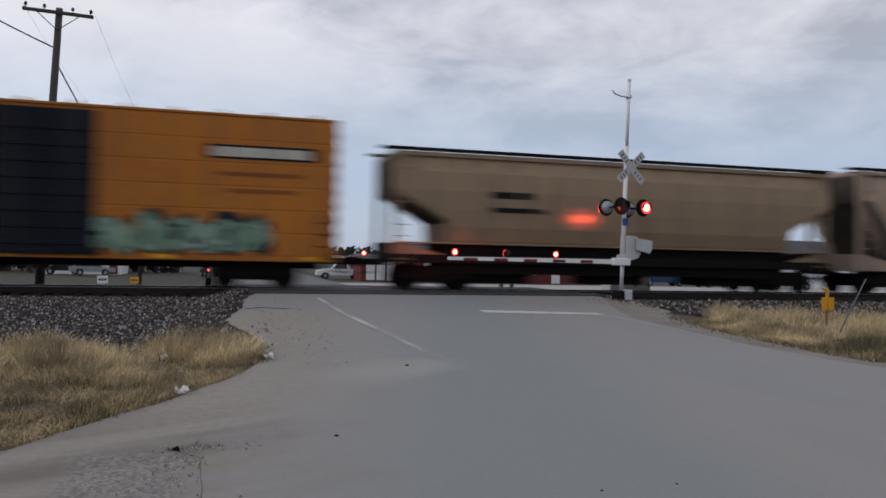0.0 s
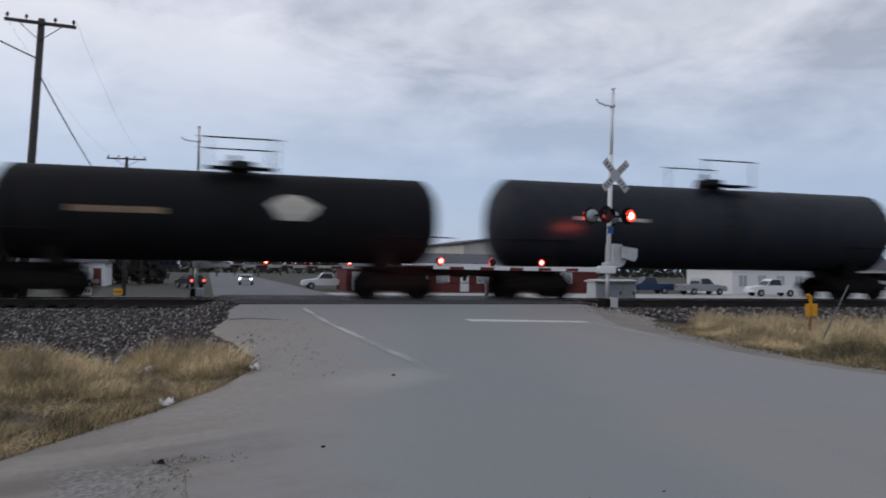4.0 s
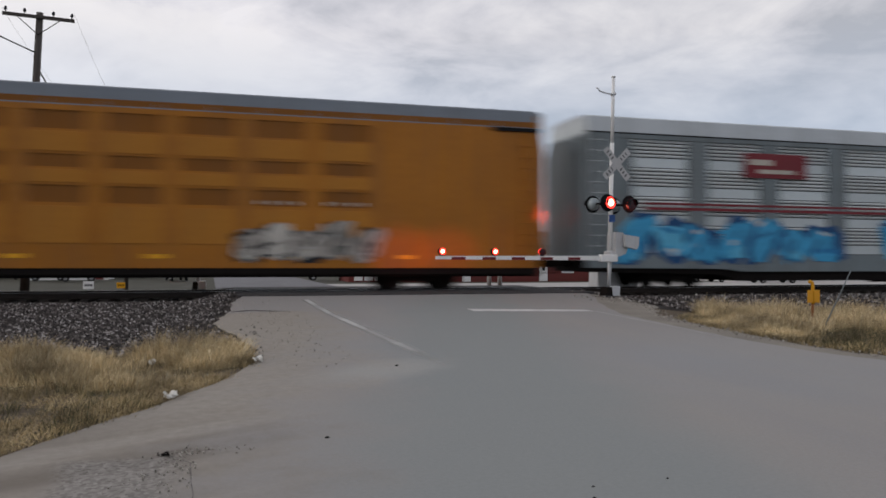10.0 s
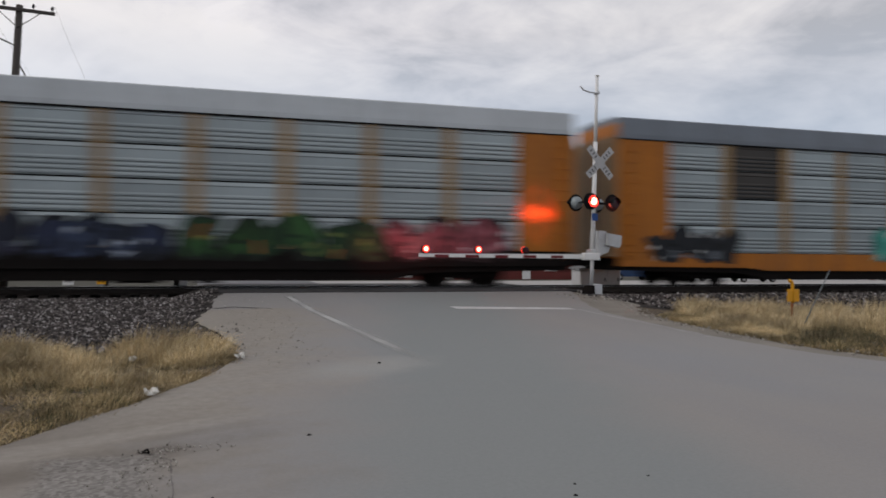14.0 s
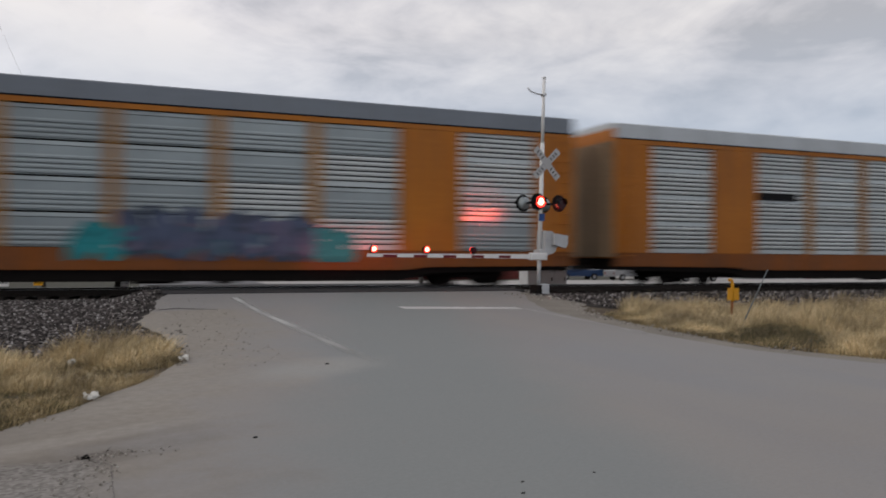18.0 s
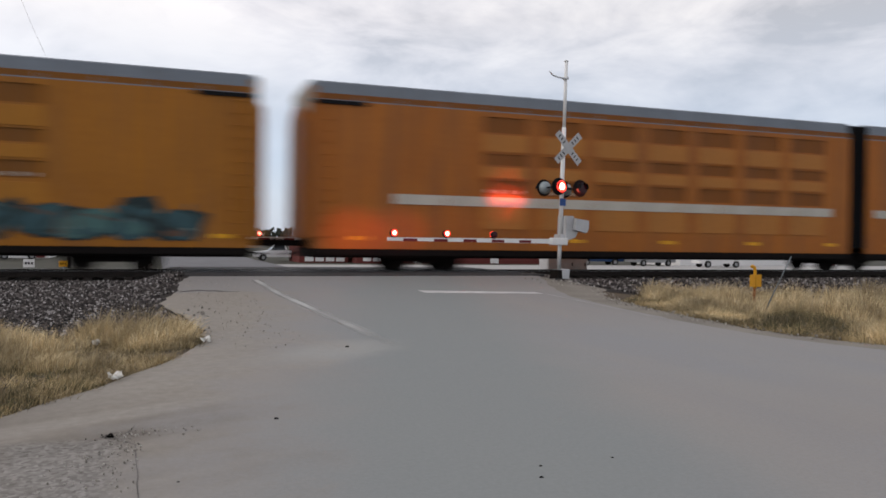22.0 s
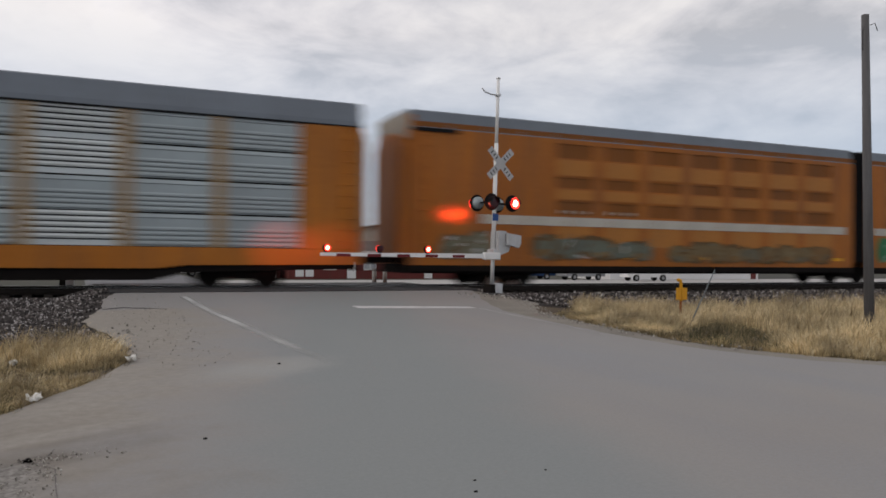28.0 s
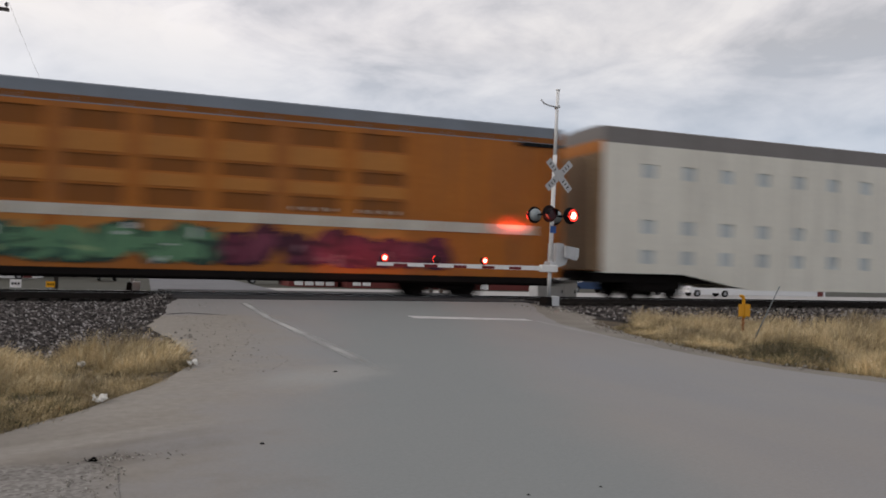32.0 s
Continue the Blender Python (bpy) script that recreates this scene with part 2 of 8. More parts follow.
M["slit_d"] = surface("shaded_slit_dull", (0.15, 0.17, 0.178), (0.12, 0.136, 0.142), 0.8, scale=2)
M["galv_k"] = surface("dark_galvanised_sheet", (0.072, 0.066, 0.061), (0.05, 0.046, 0.043), 0.6, 0.1, scale=0.7, fine=9, bump=0.04, dirt=0.4, per=0.1)
M["galv_d"] = surface("dull_galvanised_sheet", (0.195, 0.228, 0.24), (0.152, 0.18, 0.19), 0.5, 0.2, scale=0.7, fine=9, bump=0.04, dirt=0.4, per=0.12)
M["galv_l"] = surface("bright_galvanised_sheet", (0.56, 0.60, 0.605), (0.46, 0.495, 0.50), 0.33, 0.3, scale=0.7, fine=9, bump=0.04, dirt=0.25, per=0.1)
M["roof"] = surface("grey_roof_sheet", (0.185, 0.212, 0.245), (0.15, 0.172, 0.2), 0.5, 0.15, scale=0.5, fine=6, dirt=0.2)
M["roof_w"] = surface("brownish_roof_sheet", (0.20, 0.185, 0.178), (0.16, 0.15, 0.145), 0.6, scale=0.5, fine=6, dirt=0.2)
M["thicket"] = surface("bare_thicket", (0.06, 0.052, 0.05), (0.035, 0.031, 0.03), 0.95, spec=0.05, scale=0.4, fine=3, bump=0)
M["roof_l"] = surface("pale_roof_sheet", (0.50, 0.535, 0.56), (0.42, 0.45, 0.472), 0.5, 0.15, scale=0.5, fine=6, dirt=0.2)
M["black"] = surface("black_steel", (0.010, 0.010, 0.012), (0.006, 0.006, 0.007), 0.75, spec=0.15, scale=1, fine=12, dirt=0.25, dirt_col=(0.035, 0.03, 0.027))
# near black: grime, with the shade under and inside the cars put in
M["under"] = surface("grimy_shaded_underframe", (0.014, 0.011, 0.010), (0.007, 0.006, 0.0055), 0.85, spec=0.1, scale=2, fine=14)
# grime colour, darkened further by the shade at the hoppers' ends
M["grime_shade"] = surface("grimy_shaded_end_sheet", (0.085, 0.072, 0.06), (0.045, 0.038, 0.032), 0.9, spec=0.1, scale=1.5, fine=9, dirt=0.4)
M["slate"] = surface("dark_slate_paint", (0.020, 0.024, 0.033), (0.013, 0.016, 0.023), 0.65, spec=0.2, scale=0.4, fine=7, dirt=0.35)
M["tan_p"] = surface("dusty_pinkish_tan_paint", (0.40, 0.295, 0.222), (0.315, 0.23, 0.17), 0.65, scale=0.4, fine=7, bump=0.05, dirt=0.4)
M["tan"] = surface("dusty_tan_paint", (0.315, 0.225, 0.142), (0.245, 0.172, 0.107), 0.65, scale=0.4, fine=7, bump=0.05, dirt=0.45)
M["grey_tan"] = surface("pale_grey_paint", (0.455, 0.44, 0.385), (0.37, 0.357, 0.312), 0.6, scale=0.4, fine=7, bump=0.05, dirt=0.4)
M["tan_b"] = surface("stained_grey_paint", (0.36, 0.33, 0.285), (0.265, 0.24, 0.206), 0.65, scale=0.4, fine=7, bump=0.05, dirt=0.5)
M["white_car"] = surface("white_car_paint", (0.80, 0.77, 0.68), (0.70, 0.67, 0.59), 0.55, scale=0.5, fine=7, dirt=0.2)
M["navy"] = surface("dark_blue_black_paint", (0.010, 0.013, 0.022), (0.007, 0.009, 0.015), 0.7, spec=0.15, scale=0.6, fine=8, dirt=0.25)
M["stripe"] = surface("white_stripe_paint", (0.60, 0.57, 0.50), (0.45, 0.42, 0.36), 0.6, scale=1, fine=10, dirt=0.25)
M["maroon"] = surface("maroon_panel", (0.20, 0.02, 0.028), (0.15, 0.016, 0.022), 0.5, scale=1)
M["amber"] = surface("amber_paint", (0.55, 0.22, 0.03), (0.45, 0.18, 0.025), 0.6, scale=4)
M["reflector"] = surface("yellow_reflector", (0.82, 0.40, 0.012), (0.72, 0.34, 0.012), 0.3, scale=5)
M["steel"] = surface("silver_paint", (0.58, 0.59, 0.60), (0.46, 0.47, 0.48), 0.45, 0.3, scale=3, dirt=0.2)
M["white"] = surface("white_enamel", (0.80, 0.80, 0.79), (0.72, 0.72, 0.71), 0.45, scale=4, dirt=0.06)
M["red"] = surface("red_sheeting", (0.17, 0.014, 0.018), (0.12, 0.011, 0.014), 0.4, scale=5)
M["matte_black"] = surface("matte_black", (0.010, 0.010, 0.011), (0.007, 0.007, 0.008), 0.85, spec=0.15, scale=5)
M["sign_ink"] = surface("weathered_sign_letters", (0.10, 0.10, 0.105), (0.07, 0.07, 0.075), 0.7, scale=6)
M["blade"] = surface("grey_white_sheeting", (0.50, 0.50, 0.50), (0.40, 0.40, 0.405), 0.5, scale=4, dirt=0.2)
M["lens"] = surface("unlit_red_lens", (0.05, 0.006, 0.008), (0.035, 0.004, 0.006), 0.2, scale=8)
M["lit_core"] = glow("lit_lamp_core", (1.0, 0.24, 0.16), 11.0)
# glowing rim, made oversized so that it draws the lamp's halo
M["lit_rim"] = glow("lit_rim_halo", (1.0, 0.035, 0.025), 3.0)
M["blue"] = surface("blue_plate", (0.03, 0.10, 0.32), (0.025, 0.08, 0.26), 0.4, scale=5)
M["yellow"] = surface("yellow_marker", (0.75, 0.36, 0.02), (0.62, 0.28, 0.015), 0.5, scale=8)
M["wood"] = surface("weathered_pole_wood", (0.085, 0.075, 0.07), (0.05, 0.043, 0.04), 0.9, scale=2, fine=20, stretch=(6, 6, 0.4), bump=0.4)
M["wire"] = surface("cable", (0.015, 0.015, 0.016), (0.01, 0.01, 0.011), 0.6)
M["stone"] = surface("grey_stone", (0.24, 0.225, 0.215), (0.09, 0.082, 0.08), 0.9, scale=6, fine=30, contrast=2)
M["concrete"] = surface("concrete", (0.36, 0.355, 0.345), (0.27, 0.265, 0.255), 0.9, scale=1.5, fine=20, bump=0.2)
M["brick_red"] = surface("red_painted_wall", (0.16, 0.035, 0.03), (0.12, 0.028, 0.025), 0.8, scale=0.8, fine=9, dirt=0.2)
M["siding"] = surface("cream_metal_siding", (0.55, 0.53, 0.47), (0.48, 0.46, 0.41), 0.6, scale=0.5, fine=5, dirt=0.15)
M["dark_roof"] = surface("dark_metal_roof", (0.06, 0.065, 0.075), (0.045, 0.05, 0.058), 0.6)
M["leaf"] = surface("dark_foliage", (0.035, 0.042, 0.03), (0.02, 0.025, 0.018), 0.9, scale=0.6, fine=3, bump=0)
M["bark"] = surface("bare_branches", (0.075, 0.065, 0.06), (0.05, 0.043, 0.04), 0.9)
M["glass"] = surface("dark_window_glass", (0.02, 0.024, 0.03), (0.015, 0.018, 0.022), 0.1)
M["paper"] = surface("pale_litter", (0.75, 0.74, 0.70), (0.62, 0.61, 0.58), 0.8, scale=20)
M["car_blue"] = surface("dark_blue_car_paint", (0.02, 0.045, 0.11), (0.016, 0.037, 0.09), 0.25, scale=1)
M["car_silver"] = surface("silver_car_paint", (0.34, 0.35, 0.36), (0.29, 0.30, 0.31), 0.3, 0.4, scale=1)
M["car_white"] = surface("white_car_body", (0.74, 0.74, 0.74), (0.68, 0.68, 0.68), 0.3, scale=1)
M["tyre"] = surface("tyre_rubber", (0.02, 0.02, 0.02), (0.013, 0.013, 0.013), 0.9)
M["tail"] = glow("tail_lamp", (1.0, 0.08, 0.05), 5.0)
M["head"] = glow("head_lamp", (1.0, 0.95, 0.85), 6.0, (0.8, 0.8, 0.8))


# ---- mesh helpers ----
class Shape:
    """Collects boxes, tubes, plates and lofts, then becomes one mesh."""

    def __init__(self):
        self.v, self.f, self.m, self.smooth = [], [], [], []

    def add(self, vs, fs, mi=0, smooth=False):
        o = len(self.v)
        self.v += [tuple(p) for p in vs]
        self.f += [tuple(o + i for i in q) for q in fs]
        self.m += [mi] * len(fs)
        self.smooth += [smooth] * len(fs)
        return self

    def box(self, x0, x1, y0, y1, z0, z1, mi=0, c=0.0):
        """A box with its edges along the length and height chamfered by c."""
        if c <= 0:
            vs = [(x, y, z) for z in (z0, z1) for y in (y0, y1) for x in (x0, x1)]
            return self.add(vs, [(0, 2, 3, 1), (4, 5, 7, 6), (0, 1, 5, 4), (2, 6, 7, 3), (0, 4, 6, 2), (1, 3, 7, 5)], mi)
        pr = [(x0 + c, y0), (x1 - c, y0), (x1, y0 + c), (x1, y1 - c), (x1 - c, y1), (x0 + c, y1), (x0, y1 - c), (x0, y0 + c)]
        pi = [(min(max(x, x0 + c), x1 - c), min(max(y, y0 + c), y1 - c)) for x, y in pr]
        rings = [[(x, y, z0) for x, y in pi], [(x, y, z0 + c) for x, y in pr], [(x, y, z1 - c) for x, y in pr], [(x, y, z1) for x, y in pi]]
        return self.loft(rings, mi, closed=True, caps=True)

    def loft(self, rings, mi=0, closed=True, caps=True, smooth=False):
        n = len(rings[0])
        vs = [p for r in rings for p in r]
        fs = []
        for k in range(len(rings) - 1):
            for i in range(n if closed else n - 1):
                j = (i + 1) % n
                fs.append((k * n + i, k * n + j, (k + 1) * n + j, (k + 1) * n + i))
        o = len(self.f)
        self.add(vs, fs, mi, smooth)
        if caps and closed:
            b = len(self.v) - len(vs)
            self.f += [tuple(b + i for i in reversed(range(n))), tuple(b + (len(rings) - 1) * n + i for i in range(n))]
            self.m += [mi, mi]
            self.smooth += [False, False]
        return self

    def tube(self, p, q, r0, r1=None, n=10, mi=0, smooth=True):
        p, q = Vector(p), Vector(q)
        r1 = r0 if r1 is None else r1
        d = (q - p).normalized()
        a = d.orthogonal().normalized()
        b = d.cross(a)
        ring = lambda c, r: [tuple(c + (a * math.cos(t) + b * math.sin(t)) * r) for t in [2 * math.pi * i / n for i in range(n)]]
        return self.loft([ring(p, r0), ring(q, r1)], mi, smooth=smooth)

    def path(self, pts, r, n=6, mi=0):
        """One continuous tube along a bent line."""
        pts = [Vector(p) for p in pts]
        rings = []
        for k, p in enumerate(pts):
            d = (pts[min(k + 1, len(pts) - 1)] - pts[max(k - 1, 0)]).normalized()
            a = d.cross(Vector((0.13, 0.21, 0.97))).normalized()
            b = d.cross(a)
            rings.append([tuple(p + (a * math.cos(2 * math.pi * i / n) + b * math.sin(2 * math.pi * i / n)) * r) for i in range(n)])
        return self.loft(rings, mi, smooth=True)

    def prism(self, outline, a0, a1, axis="y", mi=0):
        """An outline in two axes drawn out along the third."""
        put = {"y": lambda u, w, a: (u, a, w), "x": lambda u, w, a: (a, u, w), "z": lambda u, w, a: (u, w, a)}[axis]
        return self.loft([[put(u, w, a0) for u, w in outline], [put(u, w, a1) for u, w in outline]], mi)

    def mesh(self, name, mats):
        me = bpy.data.meshes.new(name)
        me.from_pydata(self.v, [], self.f)
        for m in mats if isinstance(mats, (list, tuple)) else [mats]:
            me.materials.append(m)
        me.polygons.foreach_set("material_index", self.m)
        me.polygons.foreach_set("use_smooth", self.smooth)
        bm = bmesh.new()
        bm.from_mesh(me)
        bmesh.ops.recalc_face_normals(bm, faces=bm.faces)
        bm.to_mesh(me)
        bm.free()
        return me


def part(name, shape, mat, parent, label="", m=None):
    """One mesh object under a thing or a part; shape may be a Shape or a mesh to share."""
    me = shape.mesh(name, mat) if isinstance(shape, Shape) else shape
    ob = new(name, me)
    ob.parent = parent
    if m is not None:
        ob.matrix_basis = m
    if label:
        tagged(ob, label)
    return ob


def thing(name, label, category, group="", m=None, kind=""):
    ob = new(name)
    ob.empty_display_size = 0.2
    tagged(ob, label, category, group, kind)
    if m is not None:
        ob.matrix_basis = m
    return ob


def solid(name, shape, mat, label, category="", kind="", group="", m=None):
    """A thing or a piece of the setting that is one mesh."""
    ob = new(name, shape.mesh(name, mat) if isinstance(shape, Shape) else shape)
    if m is not None:
        ob.matrix_basis = m
    return tagged(ob, label, category, group, kind)


rnd = random.Random(7)


# ---- the ground, the road and the track ----
def rise(y):
    """Height along the road: a level street, a ramp up to the track, and down beyond it."""
    return float(np.interp(y, [-50, 8, 18, 22.3, 24, 27.5, 31, 36, 45, 55, 5000], [0, 0, 0.24, 0.46, 0.5, 0.5, 0.40, 0.1, -0.65, -1.0, -1.0]))


def height(x, y):
    """Height of the ground: the road's ramp, and lower verges with the track's bank beside it."""
    side = float(np.interp(y, [-50, 8, 16.4, 22.7, 23.4, 28.2, 31, 36, 45, 5000], [0, 0, 0.02, 0.23, 0.25, 0.25, 0.06, -0.45, -1.0, -1.0]))
    w = float(np.interp(x, [-0.7, 0.5, 11.0, 13.2], [0, 1, 1, 0]))
    w = w * w * (3 - 2 * w)
    return side + (rise(y) - side) * w


RAIL_Z, TRACK_Y = 0.50, 25.7
GX = [-3000, -300, -60, -20, -8, -3, -0.7, -0.4, -0.1, 0.2, 0.5, 3, 6, 9, 11, 11.55, 12.1, 12.65, 13.2, 16, 24, 40, 60, 120, 300, 3000]
GY = sorted({-3000, -400, -60, -20, -8, 0, *range(4, 46), 16.4, 22.3, 22.7, 23.4, 27.5, 28.2, 50, 55, 70, 100, 300, 1000, 4000})


def sheet(xs, ys, lift):
    s = Shape()
    n = len(xs)
    s.add([(x, y, height(x, y) + lift) for y in ys for x in xs], [(j * n + i, j * n + i + 1, (j + 1) * n + i + 1, (j + 1) * n + i) for j in range(len(ys) - 1) for i in range(n - 1)])
    return s


def outline_sheet(poly, lift):
    """A sheet over the ground inside an outline, sliced so that it follows the slopes."""
    bm = bmesh.new()
    bm.faces.new([bm.verts.new((x, y, 0)) for x, y in poly])
    for vals, no, k in ((GY, (0, 1, 0), 1), (GX, (1, 0, 0), 0)):
        lo, hi = min(p[k] for p in poly), max(p[k] for p in poly)
        for q in vals:
            if lo < q < hi:
                bmesh.ops.bisect_plane(bm, geom=bm.verts[:] + bm.edges[:] + bm.faces[:], plane_co=(q * no[0], q * no[1], 0), plane_no=no)
    bmesh.ops.triangulate(bm, faces=bm.faces[:])
    for v in bm.verts:
        v.co.z = height(v.co.x, v.co.y) + lift
    s = Shape()
    bm.verts.index_update()
    s.add([v.co for v in bm.verts], [[v.index for v in q.verts] for q in bm.faces])
    bm.free()
    return s


def road_material():
    """Worn asphalt that dust covers towards the gravel on the left side; the dust line wanders with noise."""
    m = surface("dusty_asphalt", (0.244, 0.252, 0.262), (0.252, 0.237, 0.226), 0.85, scale=0.16, fine=60, bump=0.12, contrast=1.5)
    nt = m.node_tree
    n, ln = nt.nodes.new, nt.links.new
    bs = nt.nodes["Principled BSDF"]
    col = bs.inputs["Base Color"].links[0].from_socket
    tc, sep = n("ShaderNodeTexCoord"), n("ShaderNodeSeparateXYZ")
    ln(tc.outputs["Object"], sep.inputs[0])
    dv = n("ShaderNodeMath"); dv.operation = "DIVIDE"; dv.inputs[1].default_value = 25.0
    ln(sep.outputs[1], dv.inputs[0])
    rp = n("ShaderNodeValToRGB")
    el = rp.color_ramp.elements
    stops = [(0.16, 0.08), (0.28, 0.19), (0.37, 0.37), (0.48, 0.52), (0.64, 0.66), (0.9, 0.74)]
    el[0].position, el[1].position = stops[0][0], stops[-1][0]
    el[0].color, el[1].color = [(v, v, v, 1) for v in (stops[0][1], stops[-1][1])]
    for p, v in stops[1:-1]:
        el.new(p).color = (v, v, v, 1)
    ln(dv.outputs[0], rp.inputs[0])
    mu = n("ShaderNodeMath"); mu.operation = "MULTIPLY_ADD"; mu.inputs[1].default_value, mu.inputs[2].default_value = 4.0, -0.5
    ln(rp.outputs[0], mu.inputs[0])
    d = n("ShaderNodeMath"); d.operation = "SUBTRACT"
    ln(sep.outputs[0], d.inputs[0]); ln(mu.outputs[0], d.inputs[1])
    ns = n("ShaderNodeTexNoise"); ns.inputs["Scale"].default_value, ns.inputs["Detail"].default_value, ns.inputs["Roughness"].default_value = 0.7, 8, 0.65
    ln(tc.outputs["Object"], ns.inputs["Vector"])
    nm = n("ShaderNodeMath"); nm.operation = "MULTIPLY_ADD"; nm.inputs[1].default_value = 4.2; nm.inputs[2].default_value = -2.1
    ln(ns.outputs[0], nm.inputs[0])
    sm = n("ShaderNodeMath"); sm.operation = "ADD"
    ln(d.outputs[0], sm.inputs[0]); ln(nm.outputs[0], sm.inputs[1])
    mr = n("ShaderNodeMapRange"); mr.inputs[1].default_value, mr.inputs[2].default_value, mr.inputs[3].default_value, mr.inputs[4].default_value = -0.9, 1.1, 0.9, 0.0
    mr.interpolation_type = "SMOOTHSTEP"
    ln(sm.outputs[0], mr.inputs[0])
    n5 = n("ShaderNodeTexNoise"); n5.inputs["Scale"].default_value, n5.inputs["Detail"].default_value = 9, 8
    ln(tc.outputs["Object"], n5.inputs["Vector"])
    dust = n("ShaderNodeMix"); dust.data_type = "RGBA"
    dust.inputs[6].default_value, dust.inputs[7].default_value = (0.20, 0.182, 0.156, 1), (0.345, 0.318, 0.28, 1)
    ln(n5.outputs[0], dust.inputs[0])
    # long pale wear and darker wheel marks
    mp = n("ShaderNodeMapping"); mp.inputs["Scale"].default_value = (0.9, 0.16, 1); mp.inputs["Rotation"].default_value = (0, 0, -0.35)
    ln(tc.outputs["Object"], mp.inputs[0])
    n6 = n("ShaderNodeTexNoise"); n6.inputs["Scale"].default_value, n6.inputs["Detail"].default_value = 0.8, 6
    ln(mp.outputs[0], n6.inputs["Vector"])
    r6 = n("ShaderNodeMapRange"); r6.inputs[1].default_value, r6.inputs[2].default_value, r6.inputs[3].default_value, r6.inputs[4].default_value = 0.4, 0.7, 0.0, 0.5
    ln(n6.outputs[0], r6.inputs[0])
    wm = n("ShaderNodeMix"); wm.data_type = "RGBA"; wm.inputs[7].default_value = (0.285, 0.268, 0.248, 1)
    ln(r6.outputs[0], wm.inputs[0]); ln(col, wm.inputs[6])
    # a cooler, slightly darker swath along the middle of the road
    sx = n("ShaderNodeMath"); sx.operation = "MULTIPLY_ADD"; sx.inputs[1].default_value, sx.inputs[2].default_value = -0.27, -0.95
    ln(sep.outputs[1], sx.inputs[0])
    sd = n("ShaderNodeMath"); sd.operation = "ADD"
    ln(sx.outputs[0], sd.inputs[0]); ln(sep.outputs[0], sd.inputs[1])
    sn = n("ShaderNodeMath"); sn.operation = "MULTIPLY_ADD"; sn.inputs[1].default_value = 0.35
    ln(nm.outputs[0], sn.inputs[0]); ln(sd.outputs[0], sn.inputs[2])
    sa = n("ShaderNodeMath"); sa.operation = "ABSOLUTE"
    ln(sn.outputs[0], sa.inputs[0])
    sr = n("ShaderNodeMapRange"); sr.interpolation_type = "SMOOTHSTEP"
    sr.inputs[1].default_value, sr.inputs[2].default_value, sr.inputs[3].default_value, sr.inputs[4].default_value = 0.6, 2.3, 0.85, 0.0
    ln(sa.outputs[0], sr.inputs[0])
    cool_swath = n("ShaderNodeMix"); cool_swath.data_type = "RGBA"; cool_swath.inputs[7].default_value = (0.216, 0.236, 0.236, 1)
    ln(sr.outputs[0], cool_swath.inputs[0]); ln(wm.outputs[2], cool_swath.inputs[6])
    # a pale rubbed patch past the end of the painted line
    pm = n("ShaderNodeMapping"); pm.vector_type = "TEXTURE"
    pm.inputs["Location"].default_value, pm.inputs["Rotation"].default_value, pm.inputs["Scale"].default_value = (2.1, 10.1, 0), (0, 0, 0.55), (1.5, 0.75, 1)
    ln(tc.outputs["Object"], pm.inputs[0])
    pf = n("ShaderNodeVectorMath"); pf.operation = "MULTIPLY"; pf.inputs[1].default_value = (1, 1, 0)
    ln(pm.outputs[0], pf.inputs[0])
    pl = n("ShaderNodeVectorMath"); pl.operation = "LENGTH"
    ln(pf.outputs[0], pl.inputs[0])
    pn = n("ShaderNodeMath"); pn.operation = "MULTIPLY_ADD"; pn.inputs[1].default_value = 0.3
    ln(nm.outputs[0], pn.inputs[0]); ln(pl.outputs["Value"], pn.inputs[2])
    pr = n("ShaderNodeMapRange"); pr.interpolation_type = "SMOOTHSTEP"
    pr.inputs[1].default_value, pr.inputs[2].default_value, pr.inputs[3].default_value, pr.inputs[4].default_value = 0.2, 1.15, 0.6, 0.0
    ln(pn.outputs[0], pr.inputs[0])
    rubbed = n("ShaderNodeMix"); rubbed.data_type = "RGBA"; rubbed.inputs[7].default_value = (0.335, 0.335, 0.322, 1)
    ln(pr.outputs[0], rubbed.inputs[0]); ln(cool_swath.outputs[2], rubbed.inputs[6])
    # darker wheel ruts that bend through the dust
    m7 = n("ShaderNodeMapping"); m7.vector_type = "TEXTURE"; m7.inputs["Rotation"].default_value = (0, 0, 0.46); m7.inputs["Scale"].default_value = (7.0, 0.75, 1)
    ln(tc.outputs["Object"], m7.inputs[0])
    n7 = n("ShaderNodeTexNoise"); n7.inputs["Scale"].default_value, n7.inputs["Detail"].default_value, n7.inputs["Roughness"].default_value = 1.0, 4, 0.45
    ln(m7.outputs[0], n7.inputs["Vector"])
    r7 = n("ShaderNodeMapRange"); r7.inputs[1].default_value, r7.inputs[2].default_value, r7.inputs[3].default_value, r7.inputs[4].default_value = 0.45, 0.66, 0.0, 0.8
    ln(n7.outputs[0], r7.inputs[0])
    far = n("ShaderNodeMapRange"); far.inputs[1].default_value, far.inputs[2].default_value, far.inputs[3].default_value, far.inputs[4].default_value = 7.0, 8.4, 1.0, 0.08
    ln(sep.outputs[1], far.inputs[0])
    fm = n("ShaderNodeMath"); fm.operation = "MULTIPLY"
    ln(far.outputs[0], fm.inputs[0]); ln(r7.outputs[0], fm.inputs[1])
    rut = n("ShaderNodeMix"); rut.data_type = "RGBA"; rut.inputs[7].default_value = (0.125, 0.105, 0.084, 1)
